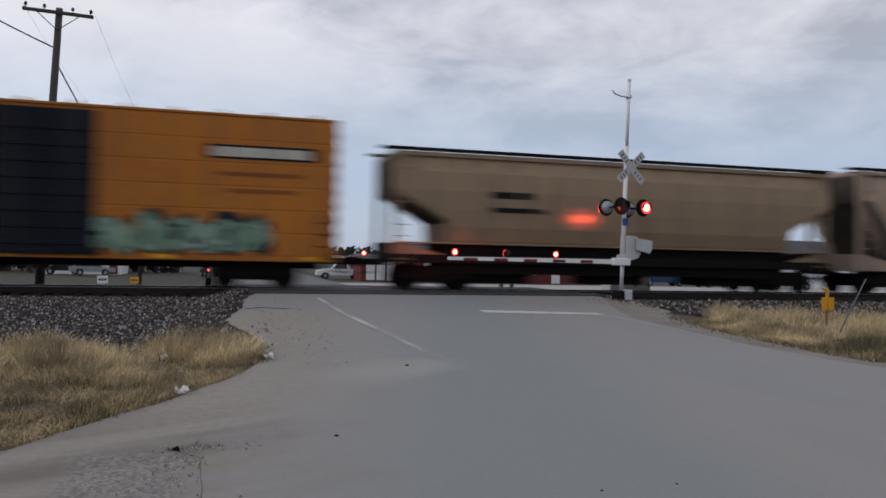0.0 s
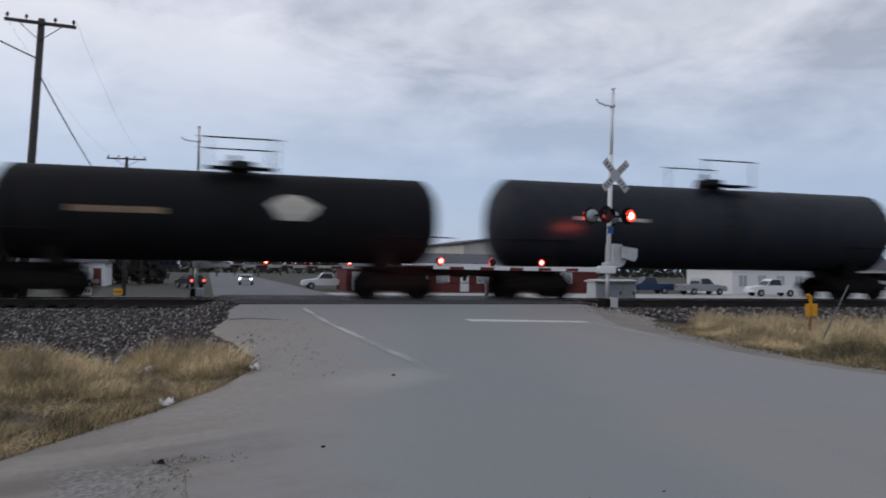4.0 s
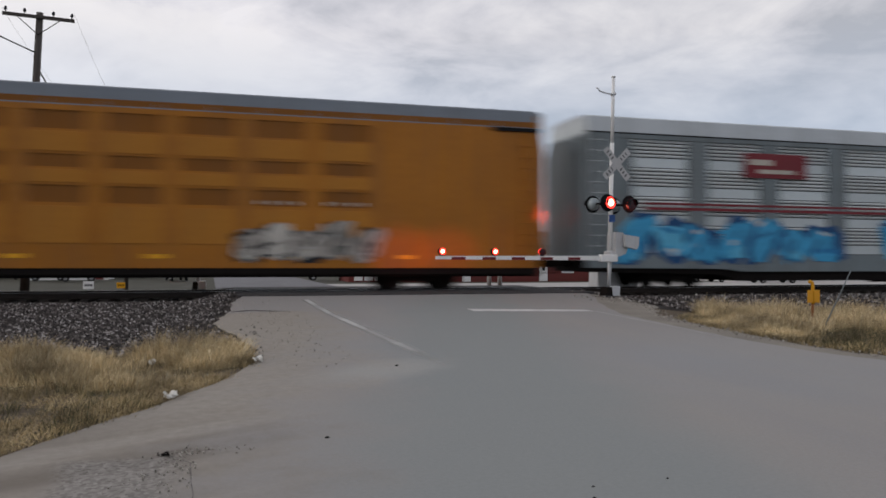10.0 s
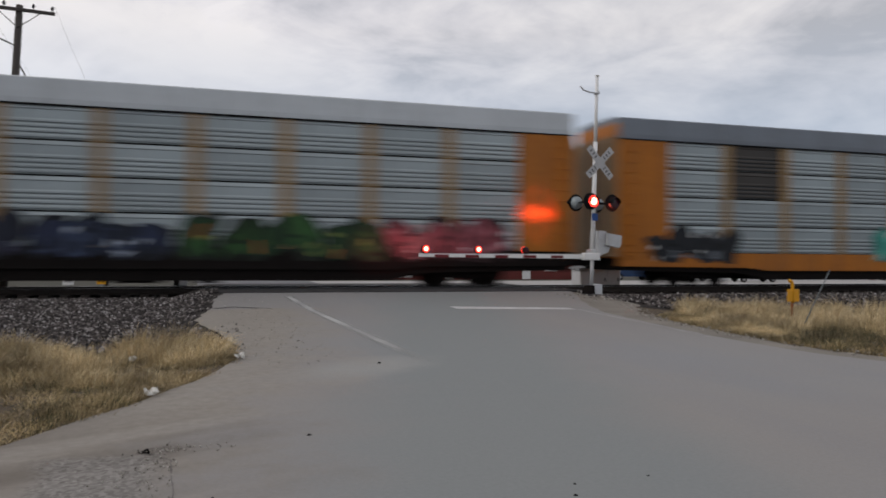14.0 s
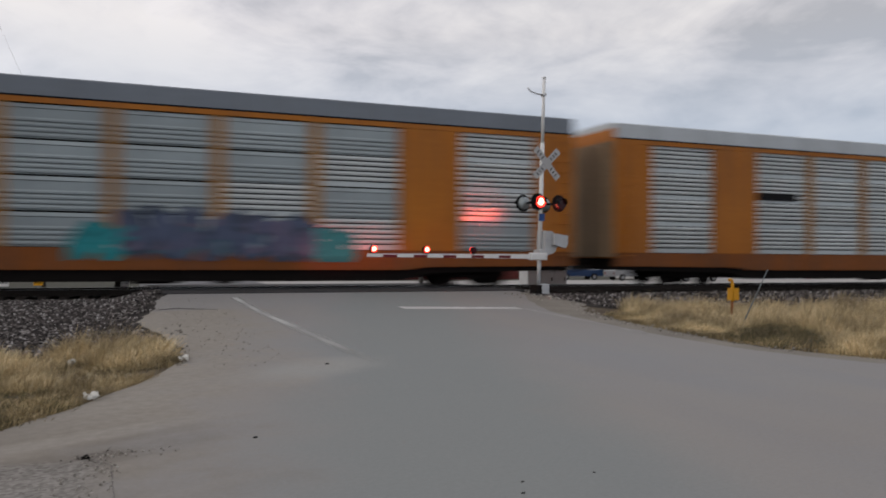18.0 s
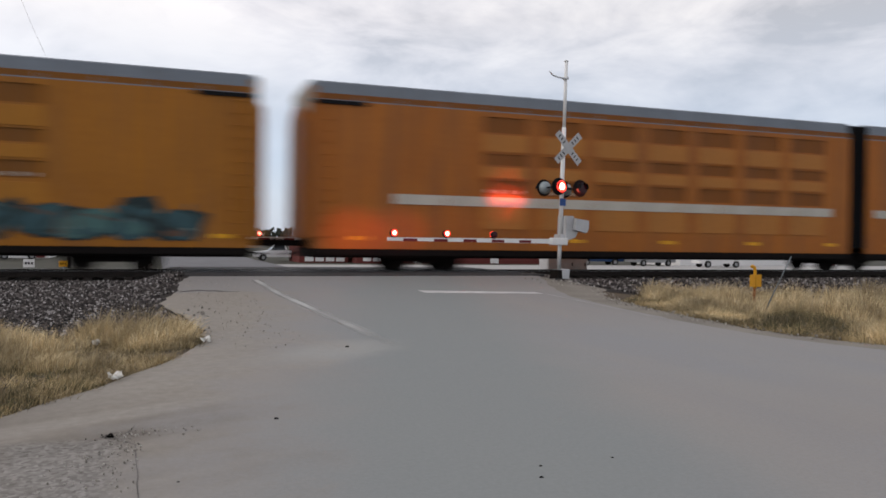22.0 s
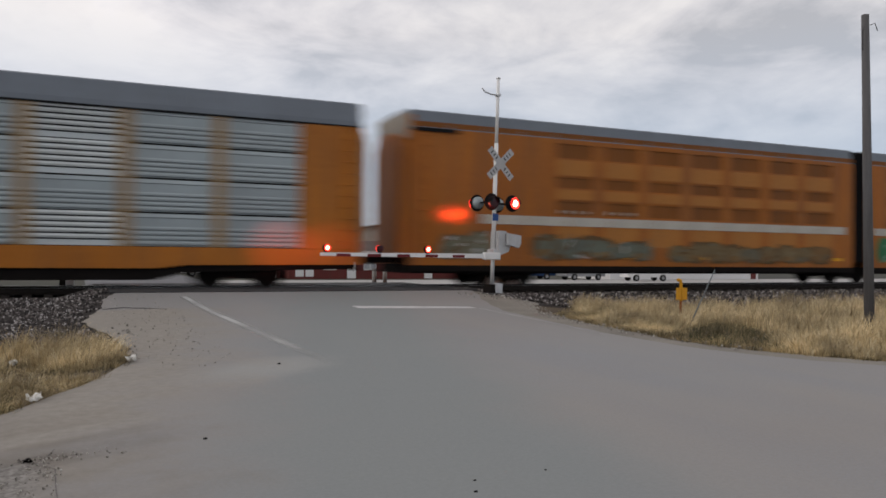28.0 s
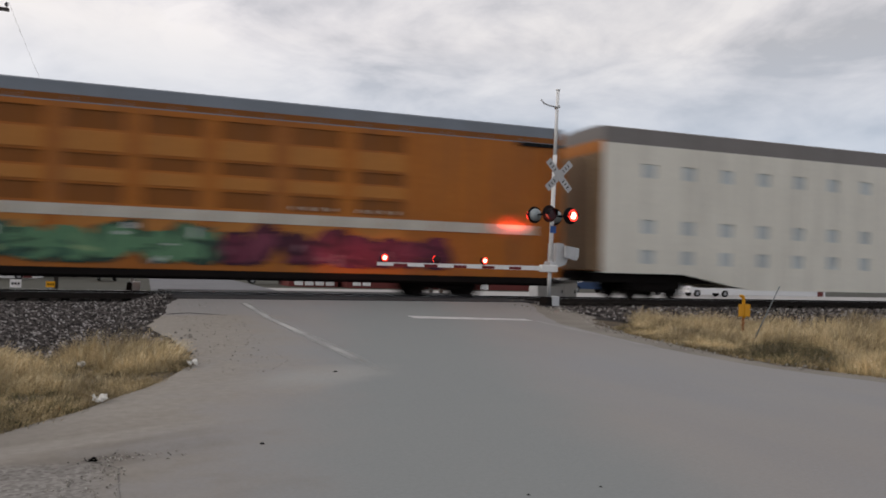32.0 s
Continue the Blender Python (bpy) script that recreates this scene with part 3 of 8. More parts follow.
    ln(fm.outputs[0], rut.inputs[0]); ln(dust.outputs[2], rut.inputs[6])
    # the dust stops at the darker apron of the crossing
    ap = n("ShaderNodeMapRange"); ap.inputs[1].default_value, ap.inputs[2].default_value, ap.inputs[3].default_value, ap.inputs[4].default_value = 18.45, 18.75, 1.0, 0.12
    wob = n("ShaderNodeMath"); wob.operation = "MULTIPLY_ADD"; wob.inputs[1].default_value = 1.2
    ln(ns.outputs[0], wob.inputs[0]); ln(sep.outputs[1], wob.inputs[2])
    ws = n("ShaderNodeMath"); ws.operation = "SUBTRACT"; ws.inputs[1].default_value = 0.6
    ln(wob.outputs[0], ws.inputs[0]); ln(ws.outputs[0], ap.inputs[0])
    dm = n("ShaderNodeMath"); dm.operation = "MULTIPLY"
    ln(mr.outputs[0], dm.inputs[0]); ln(ap.outputs[0], dm.inputs[1])
    mix = n("ShaderNodeMix"); mix.data_type = "RGBA"
    ln(dm.outputs[0], mix.inputs[0]); ln(rubbed.outputs[2], mix.inputs[6]); ln(rut.outputs[2], mix.inputs[7])
    # the grain of the stones in the surface
    n8 = n("ShaderNodeTexNoise"); n8.inputs["Scale"].default_value, n8.inputs["Detail"].default_value, n8.inputs["Roughness"].default_value = 26, 8, 0.75
    ln(tc.outputs["Object"], n8.inputs["Vector"])
    r8 = n("ShaderNodeMapRange"); r8.inputs[1].default_value, r8.inputs[2].default_value, r8.inputs[3].default_value, r8.inputs[4].default_value = 0.36, 0.64, 0.95, 1.05
    ln(n8.outputs[0], r8.inputs[0])
    hs = n("ShaderNodeHueSaturation"); ln(r8.outputs[0], hs.inputs["Value"]); ln(mix.outputs[2], hs.inputs["Color"])
    # broken old asphalt with bare stones, left of the crack
    old = n("ShaderNodeMapRange"); old.interpolation_type = "SMOOTHSTEP"
    old.inputs[1].default_value, old.inputs[2].default_value, old.inputs[3].default_value, old.inputs[4].default_value = 0.50, 0.25, 0.0, 1.0
    cx = n("ShaderNodeMath"); cx.operation = "MULTIPLY_ADD"; cx.inputs[1].default_value, cx.inputs[2].default_value = 1.0, 0.62
    ln(sep.outputs[0], cx.inputs[0])
    ax = n("ShaderNodeMath"); ax.operation = "ABSOLUTE"
    ln(cx.outputs[0], ax.inputs[0])
    cy = n("ShaderNodeMath"); cy.operation = "SUBTRACT"; cy.inputs[1].default_value = 5.95
    ln(sep.outputs[1], cy.inputs[0])
    mxy = n("ShaderNodeMath"); mxy.operation = "MAXIMUM"
    ln(ax.outputs[0], mxy.inputs[0]); ln(cy.outputs[0], mxy.inputs[1])
    wv = n("ShaderNodeMath"); wv.operation = "MULTIPLY_ADD"; wv.inputs[1].default_value = 0.08
    ln(nm.outputs[0], wv.inputs[0]); ln(mxy.outputs[0], wv.inputs[2])
    ln(wv.outputs[0], old.inputs[0])
    vo = n("ShaderNodeTexVoronoi"); vo.inputs["Scale"].default_value = 34
    ln(tc.outputs["Object"], vo.inputs["Vector"])
    vr = n("ShaderNodeValToRGB")
    ve = vr.color_ramp.elements
    ve[0].position, ve[0].color, ve[1].position, ve[1].color = 0.1, (0.10, 0.094, 0.088, 1), 0.9, (0.30, 0.29, 0.275, 1)
    ln(vo.outputs["Color"], vr.inputs[0])
    om = n("ShaderNodeMix"); om.data_type = "RGBA"
    of = n("ShaderNodeMath"); of.operation = "MULTIPLY"; of.inputs[1].default_value = 0.7
    ln(old.outputs[0], of.inputs[0]); ln(of.outputs[0], om.inputs[0]); ln(hs.outputs[0], om.inputs[6]); ln(vr.outputs[0], om.inputs[7])
    ln(om.outputs[2], bs.inputs["Base Color"])
    return m


def worn_line_material():
    """Paint worn thin: it fades to the sides of the line and breaks up in patches."""
    m = surface("worn_edge_paint", (0.47, 0.475, 0.465), (0.39, 0.395, 0.39), 0.9, scale=1.3, fine=14)
    nt = m.node_tree
    n, ln = nt.nodes.new, nt.links.new
    bs = nt.nodes["Principled BSDF"]
    tc, sep = n("ShaderNodeTexCoord"), n("ShaderNodeSeparateXYZ")
    ln(tc.outputs["Object"], sep.inputs[0])
    ac = n("ShaderNodeMath"); ac.operation = "MULTIPLY_ADD"; ac.inputs[1].default_value = 0.0578
    ln(sep.outputs[1], ac.inputs[0]); ln(sep.outputs[0], ac.inputs[2])
    of = n("ShaderNodeMath"); of.operation = "SUBTRACT"; of.inputs[1].default_value = 3.69
    ln(ac.outputs[0], of.inputs[0])
    ab = n("ShaderNodeMath"); ab.operation = "ABSOLUTE"
    ln(of.outputs[0], ab.inputs[0])
    side = n("ShaderNodeMapRange"); side.interpolation_type = "SMOOTHSTEP"
    side.inputs[1].default_value, side.inputs[2].default_value, side.inputs[3].default_value, side.inputs[4].default_value = 0.02, 0.16, 1.0, 0.0
    ln(ab.outputs[0], side.inputs[0])
    ns = n("ShaderNodeTexNoise"); ns.inputs["Scale"].default_value, ns.inputs["Detail"].default_value = 0.55, 7
    ln(tc.outputs["Object"], ns.inputs["Vector"])
    wear = n("ShaderNodeMapRange"); wear.inputs[1].default_value, wear.inputs[2].default_value, wear.inputs[3].default_value, wear.inputs[4].default_value = 0.34, 0.58, 0.6, 1.0
    ln(ns.outputs[0], wear.inputs[0])
    al = n("ShaderNodeMath"); al.operation = "MULTIPLY"
    ln(side.outputs[0], al.inputs[0]); ln(wear.outputs[0], al.inputs[1])
    fade = n("ShaderNodeMapRange"); fade.inputs[1].default_value, fade.inputs[2].default_value = 10.3, 12.6
    ln(sep.outputs[1], fade.inputs[0])
    fl = n("ShaderNodeMath"); fl.operation = "MULTIPLY"
    ln(al.outputs[0], fl.inputs[0]); ln(fade.outputs[0], fl.inputs[1])
    ln(fl.outputs[0], bs.inputs["Alpha"])
    return m


M["edge_paint"] = worn_line_material()


M["road"] = road_material()


def wander(pts, amp=0.12, step=0.5, seed=1):
    """An outline cut into short pieces that wander a little, as a worn edge does."""
    r = random.Random(seed)
    out = []
    for (x0, y0), (x1, y1) in zip(pts, pts[1:]):
        d = math.hypot(x1 - x0, y1 - y0)
        n = max(1, int(d / step))
        for i in range(n):
            k = i / n
            out.append((x0 + (x1 - x0) * k + r.uniform(-amp, amp), y0 + (y1 - y0) * k + r.uniform(-amp, amp)))
    return out + [pts[-1]]


def build_ground():
    solid("ground", sheet(GX, GY, -0.05), M["field"], "flat dry open ground around the crossing", "ground", "structure")
    left = wander([(-3.2, 5.75), (-1.6, 6.6), (-1.15, 7.45), (-0.75, 8.1), (-0.36, 8.95), (0.2, 10.0), (0.66, 11.2), (0.66, 12.4), (0.5, 13.8), (0.15, 15.6), (0.08, 16.9), (0.42, 18.6), (0.5, 20.5), (0.85, 22.3)], 0.07, 0.35, 3)
    right = wander([(11.3, 22.3), (10.1, 19.2), (9.35, 16.8), (9.12, 14.6), (9.05, 12.4), (9.05, 11.0), (9.25, 9.9), (9.75, 8.8), (10.6, 7.7), (13, 6.5), (24, 5.3)], 0.05, 0.4, 4)
    solid("road", outline_sheet(left + right + [(40, 5.0), (120, 5.0), (120, -12), (-120, -12), (-120, 4.6), (-20, 5.0)], 0.004), M["road"], "worn grey asphalt road with a dusty gravel shoulder", "road", "structure")
    strip = wander([(12.9, 22.4), (12.2, 20.4), (11.4, 18.6), (10.3, 16.7), (9.85, 14.4), (9.72, 12.7), (9.62, 11.4), (9.8, 10.2), (10.2, 9.2), (11.0, 8.1), (13.2, 7.0), (24, 5.8)], 0.08, 0.35, 5)
    solid("shoulder", outline_sheet(list(reversed(strip)) + [(11.0, 22.4), (9.8, 19.2), (9.1, 16.8), (8.8, 14.6), (8.75, 12.4), (8.75, 11.0), (8.95, 9.7), (9.5, 8.5), (10.4, 7.4), (13, 6.2), (24, 5.0)], -0.008), M["dust"], "dusty pale gravel strip along the road edge", "shoulder", "structure")
    soil = [(-120, 4.4), (-20, 4.8), (-3, 5.6), (-1.0, 6.9), (0.1, 9.1), (0.75, 11.2), (0.8, 12.4), (0.5, 14.2), (-1, 14.6), (-120, 14.6)]
    solid("verge", outline_sheet(soil, -0.016), M["soil"], "bare dry soil verge under the grass", "verge", "structure")
    soil2 = [(9.5, 14.4), (10.0, 16.9), (11.3, 18.9), (14, 18.9), (20, 18.8), (120, 18.8), (120, 5.4), (24, 5.4), (13.0, 6.7), (10.8, 7.9), (9.9, 9.1), (9.5, 10.2), (9.3, 11.4), (9.4, 12.7)]
    solid("verge", outline_sheet(soil2, -0.02), M["soil"], "bare dry soil verge under the grass", "verge", "structure")
    # beyond the track: the road goes on, a pale lot lies to its right and a street crosses
    solid("road", sheet([0.5, 3, 6, 9, 11], [28.7, 30, 31, 33, 36, 40, 45, 50, 55, 70, 100, 300], 0.012), M["asphalt"], "grey asphalt road running on beyond the track", "road", "structure")
    solid("gravel_lot", sheet([11, 11.55, 12.1, 12.65, 13.2, 20, 40, 140], [31, 33, 36, 40, 45, 50, 60, 78], 0.01), M["lot"], "pale gravel lot behind the railway track", "lot", "structure")
    solid("road", sheet([-140, -60, -20, -8, -3, -0.7, -0.4, -0.1, 0.2, 0.5], [40, 42, 45, 50, 53], 0.008), M["asphalt"], "grey side street beyond the railway track", "road", "structure")
    # markings
    solid("stop_line", outline_sheet([(6.08, 18.55), (9.0, 17.95), (9.0, 17.5), (6.1, 18.07)], 0.009), M["white_line"], "white painted stop line", "road marking", "structure")
    edge = [(3.69 - 0.0578 * y, y) for y in (21.2, 18, 15, 12, 10.2)]
    solid("edge_line", outline_sheet([(x - 0.18, y) for x, y in edge] + [(x + 0.18, y) for x, y in reversed(edge)], 0.009), M["edge_paint"], "worn pale edge line on the asphalt", "road marking", "structure")
    thin = [(9.02, 17.5), (8.98, 16.4), (8.95, 14.5), (8.91, 13.4), (8.80, 12.0)]
    solid("edge_line", outline_sheet(thin + [(x + 0.075, y) for x, y in reversed(thin)], 0.009), M["pale_line"], "thin worn pale line along the road edge", "road marking", "structure")
    gap = wander([(-0.15, 6.7), (-0.2, 6.45), (-0.26, 6.3), (-0.13, 6.08), (-0.10, 5.4), (-0.09, 4.7)], 0.006, 0.12, 12)
    r = random.Random(13)
    solid("crack", outline_sheet(gap + [(x + r.uniform(0.003, 0.010), y + 0.003) for x, y in reversed(gap)], 0.007), M["crack"], "open crack where the new asphalt meets the old", "crack", "structure")
    # flat dark strip: the shadow line of the asphalt's broken lip, put into colour
    lip = wander([(0.45, 18.62), (0.85, 18.86), (1.3, 18.72), (1.8, 18.5)], 0.03, 0.12, 15)
    solid("asphalt_lip_shade", outline_sheet(lip + [(x, y + r.uniform(0.03, 0.16)) for x, y in reversed(lip)], 0.008), M["crossing"], "dark strip, the broken asphalt lip's shadow put into colour", "asphalt edge", "structure")
    gap = wander([(-0.26, 6.3), (-0.38, 6.36), (-0.3, 6.5), (-0.05, 6.44)], 0.012, 0.09, 14)
    solid("crack", outline_sheet(gap + [(x, y + r.uniform(0.004, 0.012)) for x, y in reversed(gap)], 0.008), M["crack"], "short branching crack in the old asphalt", "crack", "structure")


build_ground()


def build_track():
    for poly in ([(-400, 12.7), (0.62, 12.7), (0.9, 16), (1.0, 23), (1.0, 31.5), (-400, 31.5)], [(400, 17.4), (11.6, 17.4), (10.9, 18.6), (10.9, 31.5), (400, 31.5)]):
        solid("ballast_bed", outline_sheet(poly, -0.011), M["ballast"], "dark grey ballast bank under the track", "ballast", "structure")
    for side in (-1, 1):
        y = TRACK_Y + side * 0.7525
        s = Shape()
        s.prism([(y - 0.07, RAIL_Z - 0.18), (y + 0.07, RAIL_Z - 0.18), (y + 0.07, RAIL_Z - 0.165), (y + 0.012, RAIL_Z - 0.14), (y + 0.012, RAIL_Z - 0.045), (y + 0.036, RAIL_Z - 0.035), (y + 0.036, RAIL_Z - 0.004), (y - 0.036, RAIL_Z - 0.004), (y - 0.036, RAIL_Z - 0.035), (y - 0.012, RAIL_Z - 0.045), (y - 0.012, RAIL_Z - 0.14), (y - 0.07, RAIL_Z - 0.165)], -400, 400, "x")
        s.box(-400, 400, y - 0.03, y + 0.03, RAIL_Z - 0.004, RAIL_Z, 1)
        solid("rail", s, [M["rail"], M["rail_top"]], "rusty steel rail with a polished head", "rail", "structure", "rails")
    for y0, y1 in ((TRACK_Y - 3.4, TRACK_Y - 0.83), (TRACK_Y - 0.66, TRACK_Y + 0.66), (TRACK_Y + 0.83, TRACK_Y + 3.0)):
        s = Shape()
        s.box(0.75, 11.5, y0, y1, 0.3, RAIL_Z - 0.006, c=0.01)
        solid("crossing_panel", s, M["crossing"], "worn crossing panel between road and rail, train shade in its colour", "crossing panel", "structure", "crossing panels")


def build_ties():
    s = Shape()
    s.box(-0.115, 0.115, -1.3, 1.3, -0.17, 0, c=0.012)
    me = s.mesh("railway_tie", M["tie"])
    x = -14.0
    while x < 34:
        if x < 0.45 or x > 11.7:
            solid("railway_tie", me, None, "dark creosoted wooden railway tie", "tie", "", "railway ties", pose(x, TRACK_Y, RAIL_Z - 0.182))
        x += 0.53


build_track()
build_ties()


# ---- the train ----
SPEED = 21.018
CAR_TYPES = {}


def truck_parts():
    """Meshes of a freight truck: side frames with bolster, and a wheelset."""
    s = Shape()
    for sy in (-1, 1):
        y0, y1 = sorted((sy * 0.93, sy * 1.10))
        s.prism([(-1.22, 0.40), (-1.22, 0.62), (-0.95, 0.66), (-0.45, 0.78), (0.45, 0.78), (0.95, 0.66), (1.22, 0.62), (1.22, 0.40), (0.98, 0.36), (0.72, 0.46), (0.42, 0.27), (-0.42, 0.27), (-0.72, 0.46), (-0.98, 0.36)], y0, y1)
        for x in (-0.89, 0.89):
            s.tube((x, sy * 1.08, 0.42), (x, sy * 1.17, 0.42), 0.12, 0.10, 8)
        for k in (-0.18, 0, 0.18):
            s.tube((k, sy * 1.06, 0.32), (k, sy * 1.06, 0.62), 0.07, n=6)
    s.box(-0.22, 0.22, -1.0, 1.0, 0.45, 0.75, c=0.03)
    w = Shape()
    w.tube((0, -0.95, 0), (0, 0.95, 0), 0.08, n=8)
    for sy in (-1, 1):
        ring = lambda y, r: [(r * math.cos(a), y, r * math.sin(a)) for a in [2 * math.pi * i / 20 for i in range(20)]]
        w.loft([ring(sy * 0.82, 0.12), ring(sy * 0.80, 0.34), ring(sy * 0.82, 0.36), ring(sy * 0.82, 0.415), ring(sy * 0.70, 0.425), ring(sy * 0.68, 0.45), ring(sy * 0.66, 0.44), ring(sy * 0.67, 0.34), ring(sy * 0.70, 0.12)], caps=True)
        for i in range(4):
            a = math.pi / 2 * i
            w.tube((0.24 * math.cos(a), sy * 0.80, 0.24 * math.sin(a)), (0.24 * math.cos(a), sy * 0.825, 0.24 * math.sin(a)), 0.035, n=6)
    return s.mesh("truck", M["under"]), w.mesh("wheelset", M["under"])


TRUCK, WHEELSET = truck_parts()
WHEELS = []


def add_truck(car, x):
    t = part("truck", TRUCK, None, car, m=pose(x, 0, 0))
    for dx in (-0.89, 0.89):
        WHEELS.append((part("wheelset", WHEELSET, None, t, m=pose(dx, 0, 0.43)), dx, car, x))
    return t


def coupler(car, x, d):
    s = Shape()
    s.box(min(x - d * 0.2, x + d * 0.98), max(x - d * 0.2, x + d * 0.98), -0.10, 0.10, 0.78, 0.98, c=0.02)
    s.box(min(x + d * 0.74, x + d * 1.06), max(x + d * 0.74, x + d * 1.06), -0.16, 0.16, 0.72, 1.04, c=0.04)
    part("coupler", s, M["under"], car)
    h = Shape()
    pts = [(x, 0.4, 0.8), (x + d * 0.25, 0.42, 0.55), (x + d * 0.6, 0.35, 0.5)]
    for a, b in zip(pts, pts[1:]):
        h.tube(a, b, 0.03, n=6)
    part("air_hose", h, M["under"], car)


def ladder(car, x, y, z0, z1, w=0.45, mat="black"):
    s = Shape()
    for dx in (-w / 2, w / 2):
        s.tube((x + dx, y, z0), (x + dx, y, z1), 0.018, n=5)
    z = z0 + 0.2
    while z < z1:
        s.tube((x - w / 2, y, z), (x + w / 2, y, z), 0.014, n=5)
        z += 0.36
    part("ladder", s, M[mat], car)


def bars(car, x0, z0, widths, h, y, mat="stripe", pitch=0.06):
    """Lettering that is too blurred to read, as plain bars."""
    s = Shape()
    x = x0
    for w in widths:
        s.box(x, x + w, y - 0.006, y, z0, z0 + h)
        x += w + pitch
    part("lettering", s, M[mat], car)


PAINTS = {}


def spray(col):
    if col not in PAINTS:
        c = srgb(col)
        PAINTS[col] = surface("spray_paint_" + str(len(PAINTS)), c, tuple(v * 0.7 for v in c), 0.6, scale=1.3, fine=12, bump=0.02, dirt=0.12)
    return PAINTS[col]


def graffiti(car, x0, x1, z0, z1, y, cols, seed, letters=7, outline="1a1c20", light=None):
    """Sprayed wild lettering in layers: outline coat, jagged fills, darker lower shards, strokes and highlights. No readable letters."""
    r = random.Random(seed)
    mats = [spray(outline)] + [spray(c) for c in cols] + [spray(light or "c9ccca")]
    s = Shape()
    z0 = max(z0 - 0.1, 0.82)
    w, hh = (x1 - x0) / letters, z1 - z0

    def coat(pts, yy, mi):
        s.loft([[(px, yy, pz) for px, pz in pts], [(px, yy + 0.004, pz) for px, pz in pts]], mi)

    def blob(cx, cz, rx, rz, yy, mi, n=12, rough=0.3, lean=0.0):
        pts = []
        for i in range(n):
            a = 2 * math.pi * i / n
            ca, sa = math.cos(a), math.sin(a)
            k = 1 / max(abs(ca), abs(sa)) ** 0.7 * (1 + r.uniform(-rough, rough))
            pz = min(max(cz + rz * sa * k, z0), z1)
            pts.append((cx + rx * ca * k + lean * (pz - cz), pz))
        coat(pts, yy, mi)

    def stroke(cx, cz, ln, th, ang, yy, mi):
        ca, sa = math.cos(ang), math.sin(ang)
        q = [(-ln, -th), (ln * r.uniform(0.6, 1), -th * r.uniform(0.2, 1)), (ln, th), (-ln * r.uniform(0.5, 1), th)]
        pts = [(cx + u * ca - v * sa, min(max(cz + u * sa + v * ca, z0), z1)) for u, v in q]
        coat(pts, yy, mi)

    for i in range(letters):
        top = r.uniform(0.72, 1.0)
        cx, cz = x0 + (i + 0.5) * w + r.uniform(-0.1, 0.1) * w, z0 + hh * top * 0.5
        rx, rz, ln = w * r.uniform(0.52, 0.68), hh * top * 0.48, r.uniform(-0.4, 0.5)
        e = 0.00003 * i
        blob(cx, cz, rx, rz, y - 0.005 - e, 0, rough=0.26, lean=ln)
        main = 1 + (i % len(cols) if r.random() < 0.4 else 0)
        blob(cx, cz + 0.04 * rz, rx * 0.82, rz * 0.84, y - 0.0095 - e, main, rough=0.3, lean=ln)
        for k in range(5):
            yy = y - 0.0125 - 0.0006 * k - e
            mi = r.choice([0, 0] + list(range(1, len(cols) + 2)))
            size = r.uniform(0.2, 0.65)
            if mi == len(cols) + 1:
                size *= 0.5
            stroke(cx + r.uniform(-0.6, 0.6) * rx, cz + r.uniform(-0.75, 0.75) * rz, rx * size, rz * r.uniform(0.06, 0.16), r.choice([r.uniform(-0.5, 0.5), r.uniform(0.7, 1.7)]), yy, mi)
        blob(cx + r.uniform(-0.3, 0.3) * rx, cz - 0.45 * rz, rx * 0.4, rz * 0.25, y - 0.0118 - e, r.randrange(1, len(cols) + 1), n=8, rough=0.4)
    tagged(part("graffiti", s, mats, car), "layered spray-painted graffiti", kind="stuff")


def reflectors(car, xs, z, y):
    for x in xs:
        s = Shape()
        s.box(x, x + 0.6, y - 0.006, y, z, z + 0.12)
        part("reflector", s, M["reflector"], car)


def car_thing(name, label, s0, s1, group="cars of the freight train"):
    """An empty at the middle of the car's span, on the rail head; moved along the track by motions()."""
    c = (s0 + s1) / 2
    car = thing(name, label, "freight car", group, pose(c, TRACK_Y, RAIL_Z))
    TRAIN.append((car, c))
    return car, s1 - s0


TRAIN = []


